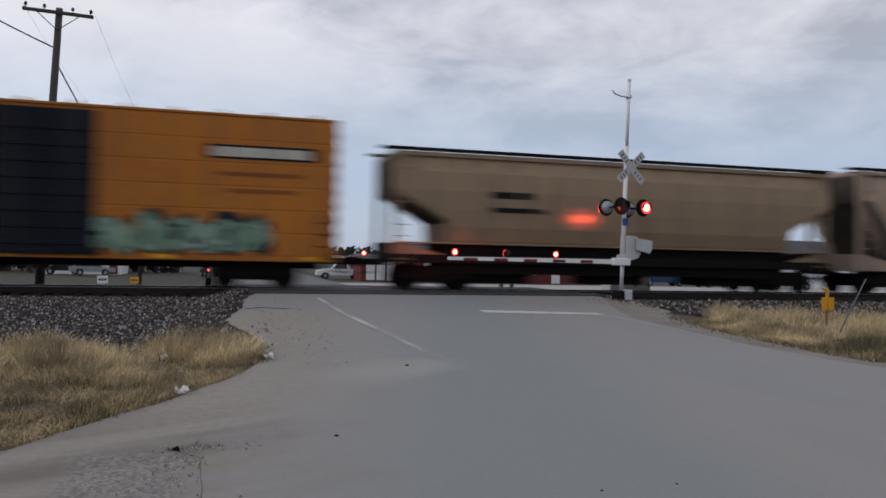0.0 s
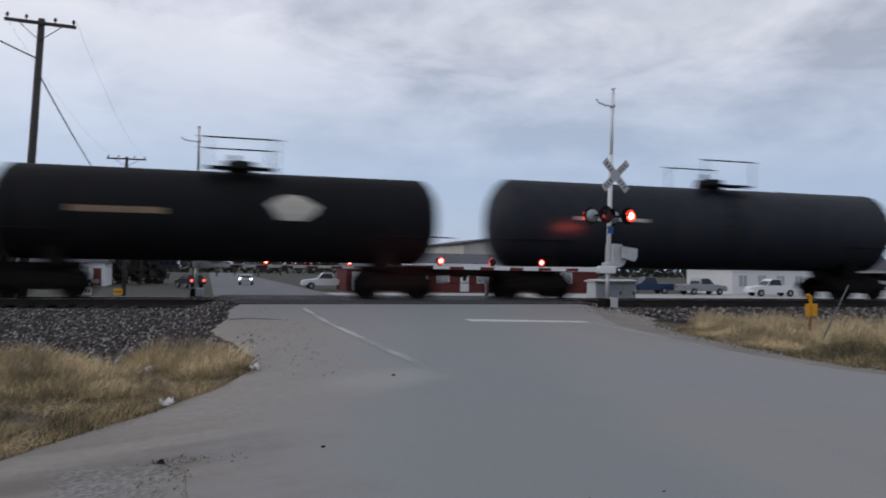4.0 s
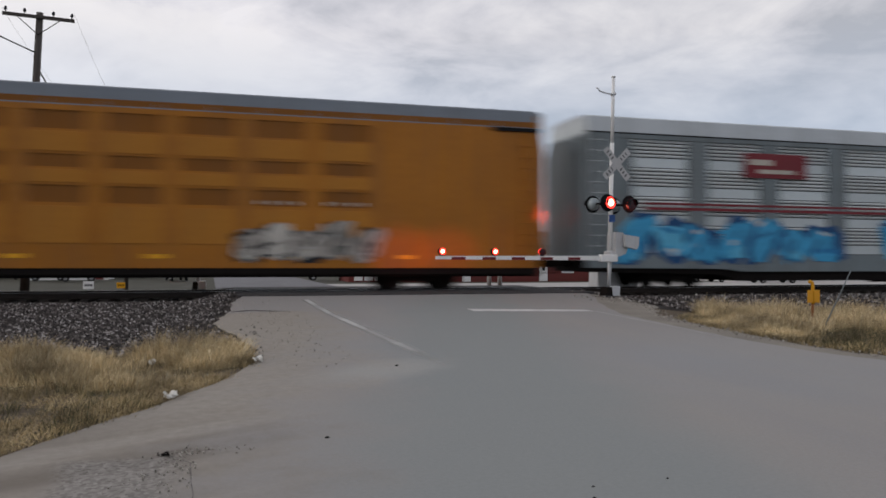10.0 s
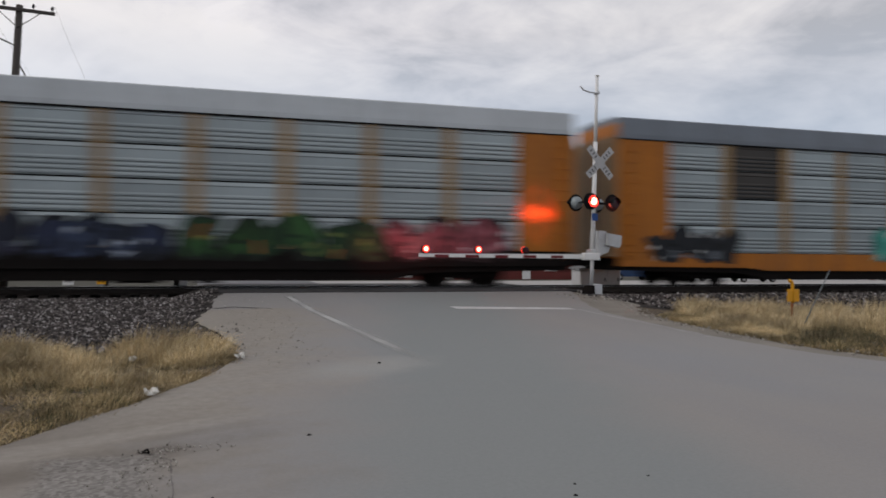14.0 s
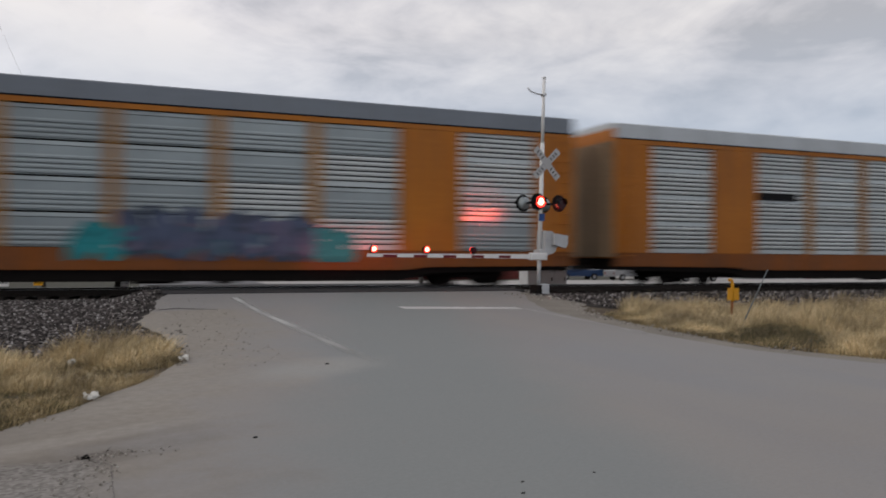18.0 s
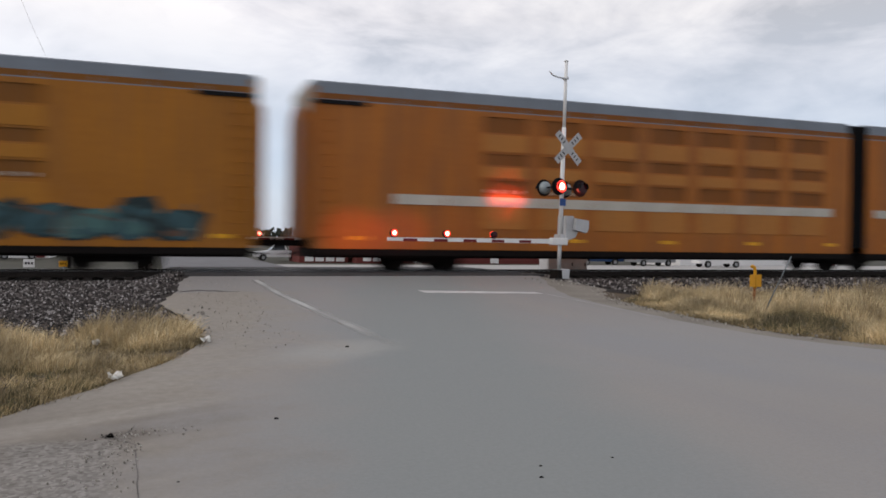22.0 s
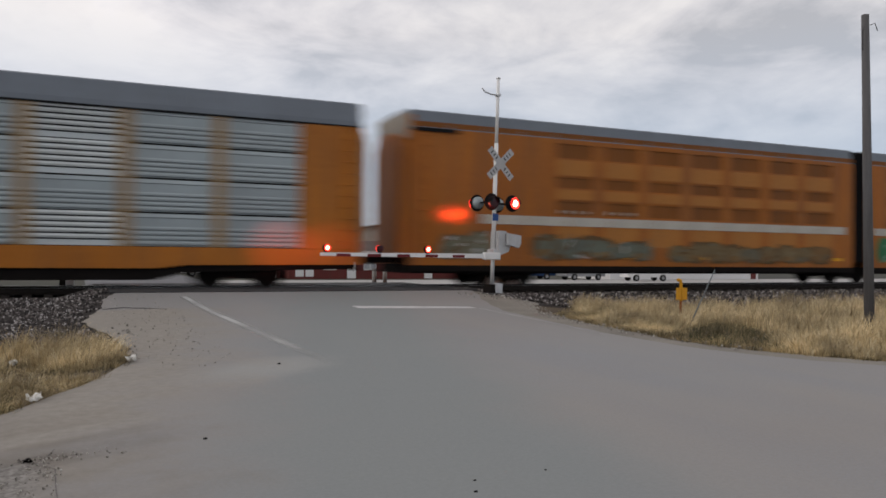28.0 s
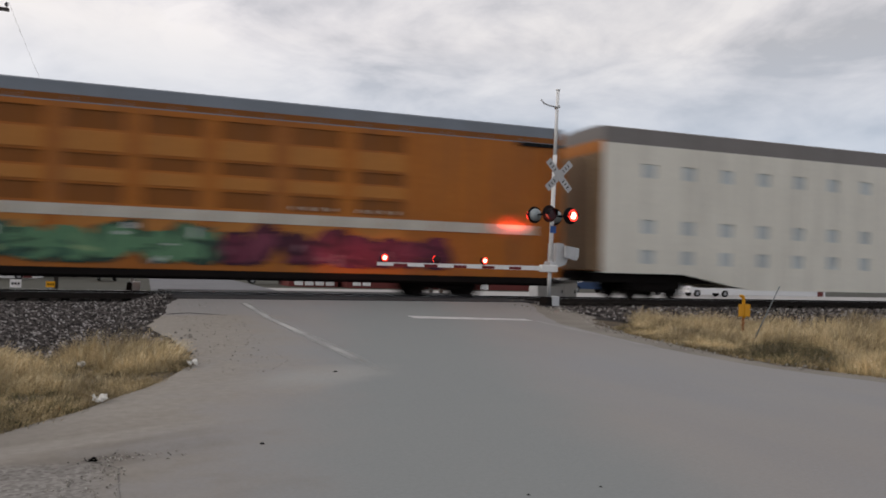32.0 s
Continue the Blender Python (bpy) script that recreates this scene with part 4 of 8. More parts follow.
# -- boxcars --
def boxcar(s0, s1, label, H=4.65, paint="orange", door="navy", door_x=(-2.6, 2.6), z0=1.0, ribs=6):
    car, L = car_thing("boxcar", label, s0, s1)
    h = L / 2 - 1.05
    W = 1.5
    body = Shape()
    # a hollow is not needed: the closed box of the car, with a chamfered roof line
    body.prism([(-W + 0.03, z0), (W - 0.03, z0), (W - 0.03, H - 0.12), (W - 0.10, H - 0.05), (-W + 0.10, H - 0.05), (-W + 0.03, H - 0.12)], -h + 0.05, h - 0.05, "x")
    part("body", body, M[paint], car)
    # side sheets between upright seams, each pressed with level ribs
    for sy in (-1, 1):
        for a, b in ((-h, door_x[0] if sy < 0 else -door_x[1]), (door_x[1] if sy < 0 else -door_x[0], h)):
            s = Shape()
            zs = np.linspace(z0, H - 0.14, ribs + 1)
            yo, yi, yb = sy * (W + 0.015), sy * (W + 0.003), sy * (W - 0.035)
            fold = [q for i in range(ribs) for q in ((yi, zs[i]), (yo, zs[i] + 0.012), (yo, zs[i + 1] - 0.05), (yi, zs[i + 1] - 0.035))]
            s.prism([(yb, zs[0])] + fold + [(yb, zs[-1] - 0.035)], a, b, "x")
            part("side_sheet", s, M[paint], car)
        d = Shape()
        dx0, dx1 = (door_x if sy < 0 else (-door_x[1], -door_x[0]))
        n = 2 if dx1 - dx0 > 4 else 1
        ww = (dx1 - dx0) / n
        for k in range(n):
            d = Shape()
            a, b = dx0 + k * ww + 0.02, dx0 + (k + 1) * ww - 0.02
            yo = sy * (W + 0.05)
            zz = [z0 + 0.2 + i * (H - 0.6 - z0) / 8 for i in range(8)]
            fold = [q for z in zz for q in ((yo, z), (yo + sy * 0.035, z + 0.02), (yo + sy * 0.035, z + 0.11), (yo, z + 0.13))]
            d.prism([(sy * (W - 0.02), z0 + 0.02), (yo, z0 + 0.02)] + fold + [(yo, H - 0.25), (sy * (W - 0.02), H - 0.25)], a, b, "x")
            dr = part("door", d, M[door], car, "dark sliding door")
            r = Shape()
            for q in (0.3, 0.55):
                r.tube((a + ww * q, yo + sy * 0.06, z0 + 0.1), (a + ww * q, yo + sy * 0.06, H - 0.4), 0.02, n=6)
            part("lock_rod", r, M["black"], dr)
        t = Shape()
        t.box(dx0 - (2.2 if n == 1 else 0.2), dx1 + 0.2, sy * (W + 0.06) - 0.03, sy * (W + 0.06) + 0.03, z0 - 0.06, z0 + 0.02)
        part("door_track", t, M["black"], car)
        sill = Shape()
        sill.box(-h, h, min(sy * (W - 0.06), sy * (W + 0.01)), max(sy * (W - 0.06), sy * (W + 0.01)), z0 - 0.16, z0)
        part("side_sill", sill, M[paint], car)
    for e in (-1, 1):
        s = Shape()
        fold = [q for zz in [z0 + 0.1 + i * (H - 0.4 - z0) / 9 for i in range(9)] for q in ((e * (h - 0.03), zz), (e * (h + 0.06), zz + 0.10), (e * (h + 0.06), zz + 0.2), (e * (h - 0.03), zz + 0.3))]
        s.prism([(e * (h - 0.05), z0 + 0.1)] + fold + [(e * (h - 0.05), fold[-1][1])], -W + 0.06, W - 0.06, "y")
        part("end_wall", s, M["rust"], car, "grimy corrugated end wall")
        ladder(car, e * (h - 0.35), -W - 0.07, 0.75, 2.3, mat="black")
        coupler(car, e * h, e)
    rf = Shape()
    rf.prism([(-W - 0.03, H - 0.14), (W + 0.03, H - 0.14), (W + 0.03, H - 0.08), (0.5, H), (-0.5, H), (-W - 0.03, H - 0.08)], -h - 0.02, h + 0.02, "x")
    roof = part("roof", rf, M[paint], car)
    rb = Shape()
    rb.box(-0.05, 0.05, -W, W, H - 0.08, H + 0.03)
    rib = rb.mesh("roof_rib", M[paint])
    for i in range(14):
        part("roof_rib", rib, None, roof, m=pose(-h + 0.7 + i * (2 * h - 1.4) / 13, 0, 0))
    u = Shape()
    u.box(-h + 0.3, h - 0.3, -0.3, 0.3, 0.62, z0 - 0.05)
    for x in (-3.2, -1.4, 1.4, 3.2):
        u.box(x - 0.08, x + 0.08, -1.4, 1.4, 0.78, z0)
    u.tube((-1.2, -0.7, 0.75), (0.2, -0.7, 0.75), 0.2, n=10)
    u.box(1.0, 1.5, -1.1, -0.7, 0.55, 0.95)
    part("underframe", u, M["under"], car)
    for x in (-h + 2.35, h - 2.35):
        add_truck(car, x)
    reflectors(car, [-h + 0.6 + i * (2 * h - 1.6) / 4 for i in range(5)], z0 - 0.12, -W - 0.02)
    return car, h, -(W + 0.02)


# -- covered hoppers --
def hopper(s0, s1, label, paint="tan", H=4.55, bays=3, roof_rail=True, ins=2.05, zend=3.35, letter_x=3.2, zk=None, margin=1.08, zs=0.0, band=0.0, sill_paint=None):
    car, L = car_thing("covered_hopper", label, s0, s1)
    h = L / 2 - margin
    W = 1.55
    # cross sections: swelling sides that draw in to the sill
    sec = [(1.02, 1.02), (1.30, 1.22), (1.62, 1.39), (2.05, 1.51), (2.6, W), (3.2, W), (3.8, 1.46), (H - 0.12, 1.18)]
    body = Shape()

    def ring(x, zmin):
        pts = []
        zs = [max(z, zmin) for z, w in sec]
        wid = lambda z: float(np.interp(z, [q[0] for q in sec], [q[1] for q in sec]))
        up = [(wid(z), z) for z in zs]
        return [(x, -w, z) for w, z in up] + [(x, w, z) for w, z in reversed(up)]

    zm = 1.02 + (zend - 1.02) * 0.5
    xs = [(-h, zend), (-h + ins * 0.5, zm), (-h + ins, 1.02), (-h * 0.33, 1.02), (h * 0.33, 1.02), (h - ins, 1.02), (h - ins * 0.5, zm), (h, zend)]
    wide = lambda z: float(np.interp(z, [q[0] for q in sec], [q[1] for q in sec]))
    if zk:
        # upright ends of the pockets under a sloped end sheet
        xs = [(-h, zend), (-h + ins, zk), (-h + ins + 0.02, 1.02), (-h * 0.33, 1.02), (h * 0.33, 1.02), (h - ins - 0.02, 1.02), (h - ins, zk), (h, zend)]
    body.loft([ring(x, max(z, zs)) for x, z in xs], smooth=not zk)
    part("body", body, M[paint], car)
    for sy in (-1, 1):
        sill = Shape()
        sill.box(-h - 0.1, h + 0.1, min(sy * 1.30, sy * 1.42), max(sy * 1.30, sy * 1.42), 0.88, 1.16, c=0.015)
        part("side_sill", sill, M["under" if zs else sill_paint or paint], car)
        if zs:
            # a thin step along the foot of the side; the black sill and sheet below hold the pockets' shade in their
            # colour
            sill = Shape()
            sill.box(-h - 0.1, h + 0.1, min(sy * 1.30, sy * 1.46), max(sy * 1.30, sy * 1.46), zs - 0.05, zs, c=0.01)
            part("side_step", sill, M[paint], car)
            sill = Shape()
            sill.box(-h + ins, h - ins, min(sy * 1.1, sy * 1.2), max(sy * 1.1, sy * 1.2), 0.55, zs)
            part("pocket_sheet", sill, M["under"], car, "black pocket sheet with painted-in shade")
        if band:
            # dark ends of the side sheets: the shaded zone next to the slope, put into colour
            for e in (-1, 1):
                g = Shape()
                lv = [1.3 + (zend - 1.3) * i / 5 for i in range(6)]
                g.loft([[(e * (h - ins * (zend - z) / (zend - 1.02)), sy * (wide(z) + q), z) for q in (0.004, 0.012)] + [(e * (h - ins * (zend - z) / (zend - 1.02) - band * (1.15 - 0.5 * (z - 1.3) / (zend - 1.3))), sy * (wide(z) + q), z) for q in (0.012, 0.004)] for z in lv])
                part("shaded_end", g, M["grime_shade"], car, "end of the side sheet, dark with painted-in shade")
        top = Shape()
        top.box(-h - 0.02, h + 0.02, min(sy * 1.12, sy * 1.30), max(sy * 1.12, sy * 1.30), H - 0.16, H - 0.02, c=0.01)
        part("top_chord", top, M[paint], car)
        for e in (-1, 1):
            c = Shape()
            c.box(min(e * (h - 0.08), e * (h + 0.06)), max(e * (h - 0.08), e * (h + 0.06)), sy * 1.32 - 0.07, sy * 1.32 + 0.07, 0.9, H - 0.1)
            c.prism([(e * (h - 0.1), 1.1), (e * (h - 0.1), 1.55), (e * (h - 1.7), 1.14), (e * (h - 1.7), 1.02)], sy * 1.30 - 0.03, sy * 1.30 + 0.03, "y")
            part("corner_post", c, M[paint], car)
    for e in (-1, 1):
        # end sheets, grime with the shade between cars put into their colour: the slope under the end and the upright
        # sheet over it
        zl, n = (zk or 1.04), 1.10
        s = Shape()
        s.loft([[(e * (h + 0.004), yy, zend - 0.03), (e * (h + 0.004), yy, zend - 0.07), (e * (h - ins), yy, zl - 0.07), (e * (h - ins), yy, zl - 0.03)] for yy in (-n, n)])
        part("slope_sheet", s, M["grime_shade"], car, "sloped end sheet, grime and shade in its colour")
        s = Shape()
        s.box(min(e * (h + 0.004), e * (h + 0.02)), max(e * (h + 0.004), e * (h + 0.02)), -1.12, 1.12, zend - 0.03, H - 0.16)
        part("end_sheet", s, M["grime_shade"], car, "upright end sheet, grime and shade in its colour")
        ladder(car, e * (h - 0.32), -1.46, 0.8, H - 0.1, mat=paint)
        s = Shape()
        s.box(min(e * (h - 1.9), e * (h + 0.1)), max(e * (h - 1.9), e * (h + 0.1)), -1.35, 1.35, 0.9, 1.02)
        s.tube((e * (h - 0.5), -0.6, 1.25), (e * (h - 0.5), 0.5, 1.25), 0.2, n=10)
        part("end_platform", s, M["under"], car)
        s = Shape()
        s.box(min(e * (h + 0.06), e * (h + 0.14)), max(e * (h + 0.06), e * (h + 0.14)), -1.36, 1.36, 0.86, 1.5, c=0.01)
        part("end_plate", s, M["under" if zs else sill_paint or paint], car)
        coupler(car, e * (h + 0.05), e)
        add_truck(car, e * (h - 1.55))
    r = Shape()
    r.prism([(-1.2, H - 0.12), (1.2, H - 0.12), (0.6, H), (-0.6, H)], -h, h, "x")
    part("roof", r, M[paint], car)
    if roof_rail:
        w = Shape()
        for sy in (-1, 1):
            w.box(-h - 0.35, h + 0.35, min(sy * 0.85, sy * 1.35), max(sy * 0.85, sy * 1.35), H + 0.06, H + 0.11)
            for i in range(16):
                x = -h + i * 2 * h / 15
                w.box(x - 0.02, x + 0.02, sy * 1.2 - 0.03, sy * 1.2 + 0.03, H - 0.1, H + 0.06)
        part("running_board", w, M["black"], car)
    t = Shape()
    t.box(-h + 0.6, h - 0.6, -0.28, 0.28, H, H + 0.10, c=0.02)
    part("hatch", t, M["black"], car)
    for k in range(bays):
        x = (k - (bays - 1) / 2) * (2 * h - 2 * ins) / bays
        b = Shape()
        ww = (2 * h - 2 * ins) / bays * 0.47
        b.loft([[(x - ww, -1.2, 1.02), (x + ww, -1.2, 1.02), (x + ww, 1.2, 1.02), (x - ww, 1.2, 1.02)], [(x - ww * 0.42, -0.8, 0.40), (x + ww * 0.42, -0.8, 0.40), (x + ww * 0.42, 0.8, 0.40), (x - ww * 0.42, 0.8, 0.40)]])
        b.box(x - ww * 0.5, x + ww * 0.5, -0.85, 0.85, 0.24, 0.42)
        part("discharge_bay", b, M["under"], car)
    if band:
        bars(car, -h + letter_x, 2.35, [1.45, 0.35], 0.5, -W - 0.003, "grime_shade")
        bars(car, -h + letter_x - 0.2, 1.62, [1.6], 0.2, -W + 0.12, "grime_shade")
    else:
        bars(car, -h + letter_x, 3.0, [0.9, 0.5], 0.22, -W - 0.003, "black")
        bars(car, -h + letter_x, 2.55, [1.5, 0.3], 0.16, -W - 0.003, "black")
    return car, h, -W


# -- tank cars --
def tank_car(s0, s1, label, R=1.42, paint="black", z=2.62, dome_x=0.0):
    car, L = car_thing("tank_car", label, s0, s1)
    h = L / 2 - 1.0
    n = 28
    s = Shape()
    ring = lambda x, r: [(x, r * math.cos(2 * math.pi * i / n), z + r * math.sin(2 * math.pi * i / n)) for i in range(n)]
    prof = [(-h, 0.15), (-h + 0.05, 0.6), (-h + 0.16, 1.0), (-h + 0.34, 1.26), (-h + 0.55, R), (h - 0.55, R), (h - 0.34, 1.26), (h - 0.16, 1.0), (h - 0.05, 0.6), (h, 0.15)]
    s.loft([ring(x, r * R / 1.42 if r != R else R) for x, r in prof], smooth=True)
    tank = part("tank", s, M[paint], car)
    for x in (-h * 0.45, h * 0.45, dome_x):
        b = Shape()
        b.loft([ring(x - 0.04, R + 0.012), ring(x + 0.04, R + 0.012)], smooth=True)
        part("weld_band", b, M[paint], tank)
    d = Shape()
    d.tube((dome_x, 0, z + R - 0.05), (dome_x, 0, z + R + 0.32), 0.5, 0.48, 18)
    d.tube((dome_x - 0.15, 0.1, z + R + 0.3), (dome_x - 0.15, 0.1, z + R + 0.55), 0.10, n=8)
    part("manway", d, M["black"], car)
    for sy in (-1, 1):
        p = Shape()
        p.box(dome_x - 1.0, dome_x + 1.0, min(sy * 0.55, sy * 1.2), max(sy * 0.55, sy * 1.2), z + R + 0.0, z + R + 0.05)
        p.tube((dome_x - 1.15, sy * 1.2, z + R + 0.9), (dome_x + 1.15, sy * 1.2, z + R + 0.9), 0.025, n=6)
        for x in (-1.0, 1.0):
            p.tube((dome_x + x, sy * 1.2, z + R), (dome_x + x, sy * 1.2, z + R + 0.9), 0.022, n=6)
            p.tube((dome_x + x, sy * 1.2, z + R), (dome_x + x, sy * 1.0, z + R - 0.45), 0.022, n=6)
        part("platform", p, M["black"], car)
    ladder(car, dome_x, -R - 0.06, 1.0, z + R * 0.8)
    for e in (-1, 1):
        st = Shape()
        st.box(min(e * (h - 2.6), e * (h + 0.25)), max(e * (h - 2.6), e * (h + 0.25)), -0.32, 0.32, 0.75, 1.05)
        sd = Shape()
        sd.box(min(e * (h - 2.1), e * (h - 1.6)), max(e * (h - 2.1), e * (h - 1.6)), -1.0, 1.0, 0.95, z - R * 0.72)
        part("saddle", sd, M["under"], car)
        part("stub_sill", st, M["under"], car)
        st = Shape()
        st.box(min(e * (h - 0.2), e * (h + 0.28)), max(e * (h - 0.2), e * (h + 0.28)), -1.45, 1.45, 0.98, 1.06)
        part("end_platform", st, M["under"], car)
        add_truck(car, e * (h - 1.45))
        coupler(car, e * (h + 0.2), e)
        r = Shape()
        for x in (h + 0.2, h - 2.4):
            r.tube((e * x, -1.42, 1.0), (e * x, -1.42, 2.0), 0.02, n=6)
        r.tube((e * (h + 0.2), -1.42, 2.0), (e * (h - 2.4), -1.42, 2.0), 0.02, n=6)
        part("end_rail", r, M["black"], car)
    return car, h, z


# -- autoracks --
RACK_H = 5.92
PANEL_CACHE = {}


def louvre(w, hgt, share=0.18, slats=4, deep=True):
    """A folded steel screen: a flat lower band, then proud slats over slits; few and deep, or many and shallow."""
    key = (round(w, 3), round(hgt, 3), share, slats)
    if key not in PANEL_CACHE:
        s = Shape()
        band = hgt * share
        p = (hgt - band) / slats
        pr, mi = [(-0.02, 0.0), (-0.02, band)], [1]
        if not deep:
            # slats in the lower part, a plain sheet over them and a bent ledge at the top; on dull screens a brighter
            # colour adds sky light to it
            pr, mi, band = [(-0.02, 0.0)], [], 0.0
            p = hgt * 0.60 / slats
        # slit faces (2) take a darker colour for the shade in them
        for i in range(slats):
            z = band + i * p
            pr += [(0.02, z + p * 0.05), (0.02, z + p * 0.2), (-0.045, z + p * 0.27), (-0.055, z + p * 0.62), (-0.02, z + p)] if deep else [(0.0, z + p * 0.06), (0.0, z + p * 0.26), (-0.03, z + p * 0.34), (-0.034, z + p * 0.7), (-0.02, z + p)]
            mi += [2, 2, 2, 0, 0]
        if not deep:
            pr += [(-0.024, hgt * 0.86), (-0.05, hgt * 0.885), (-0.02, hgt)]
            mi += [0, 0, 1]
        k = len(pr)
        s.add([(0, y, z) for y, z in pr] + [(w, y, z) for y, z in pr], [])
        for i in range(k - 1):
            s.f.append((i, k + i, k + i + 1, i + 1))
            s.m.append(mi[i])
            s.smooth.append(False)
        PANEL_CACHE[key] = s
    return PANEL_CACHE[key]


MESHES = {}


def panel_mesh(w, hgt, mat, share=0.18):
    key = (round(w, 3), round(hgt, 3), mat, share)
    if key not in MESHES:
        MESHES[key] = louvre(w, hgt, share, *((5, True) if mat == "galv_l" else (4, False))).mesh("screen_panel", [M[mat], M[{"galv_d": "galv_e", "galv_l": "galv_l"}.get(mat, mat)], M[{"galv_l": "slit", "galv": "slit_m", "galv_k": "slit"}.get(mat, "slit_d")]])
    return MESHES[key]


def rack_roof(car, x0, x1, mat, W=1.52, z=None):
    """A roof of bent sheets with low standing seams, all in one skin."""
    r = Shape()
    z = z or RACK_H

    def ring(x, k):
        return [(x, -W - k, z - 0.62), (x, -W + 0.07 - k, z - 0.05), (x, -W + 0.15 - k * 0.7, z - 0.005 + k * 0.7), (x, -W + 0.34, z + 0.01 + k), (x, -0.6, z + 0.04 + k), (x, 0.6, z + 0.04 + k), (x, W - 0.34, z + 0.01 + k), (x, W - 0.15 + k * 0.7, z - 0.005 + k * 0.7), (x, W - 0.07 + k, z - 0.05), (x, W + k, z - 0.62)]

    n = int((x1 - x0) / 1.4)
    rings = [ring(x0, 0)]
    for i in range(1, n):
        x = x0 + (x1 - x0) * i / n
        rings += [ring(x - 0.035, 0), ring(x - 0.025, 0.014), ring(x + 0.025, 0.014), ring(x + 0.035, 0)]
    rings.append(ring(x1, 0))
    r.loft(rings)
    part("roof", r, M[mat], car)


def end_doors(car, x, e, paint, W=1.46, z0=1.05, door="door_tan", steps=True):
    s = Shape()
    p = 2 * W / 8
    fold = [q for i in range(8) for q in ((x + e * 0.025, -W + i * p + 0.02), (x + e * 0.10, -W + i * p + 0.06), (x + e * 0.10, -W + (i + 1) * p - 0.06), (x + e * 0.025, -W + (i + 1) * p - 0.02))]
    s.prism([(x, -W + 0.02)] + fold + [(x, W - 0.02)], z0, RACK_H - 0.66, "z")
    d = part("end_door", s, M[door], car)
    q = Shape()
    q.prism([(-1.22, z0), (1.22, z0), (1.22, RACK_H - 1.25), (1.0, RACK_H - 0.9), (0.5, RACK_H - 0.72), (-0.5, RACK_H - 0.72), (-1.0, RACK_H - 0.9), (-1.22, RACK_H - 1.25)], x + e * 0.1, x + e * 0.30, "x")
    part("door_bulge", q, M[door], d)
    p = Shape()
    p.box(min(x - e * 0.1, x + e * 0.02), max(x - e * 0.1, x + e * 0.02), -W, W, z0 - 0.05, RACK_H - 0.2)
    part("end_frame", p, M[paint], car)
    if steps:
        ladder(car, x - e * 0.4, -W - 0.12, 0.9, RACK_H - 0.8, mat=paint)


def rack_deck(car, h, sill_mat, W=1.5):
    for sy in (-1, 1):
        s = Shape()
        s.prism([(-h, 0.72), (-h, 1.20), (h, 1.20), (h, 0.72), (h - 5.4, 0.68), (h - 6.2, 0.58), (-h + 6.2, 0.58), (-h + 5.4, 0.68)], min(sy * (W - 0.05), sy * (W + 0.02)), max(sy * (W - 0.05), sy * (W + 0.02)), "y")
        part("side_sill", s, M[sill_mat], car)
    u = Shape()
    u.prism([(-h, 0.58), (-h, 1.12), (h, 1.12), (h, 0.58), (h - 5.2, 0.48), (h - 6.2, 0.24), (-h + 6.2, 0.24), (-h + 5.2, 0.48)], -1.40, 1.40, "y")
    part("underframe", u, M["under"], car)
    u = Shape()
    u.tube((-1.0, -1.0, 0.30), (0.4, -1.0, 0.30), 0.14, n=10)
    part("air_reservoir", u, M["under"], car)
    u = Shape()
    u.box(1.4, 2.0, -1.2, -0.9, 0.16, 0.35, c=0.02)
    part("valve_box", u, M["under"], car)


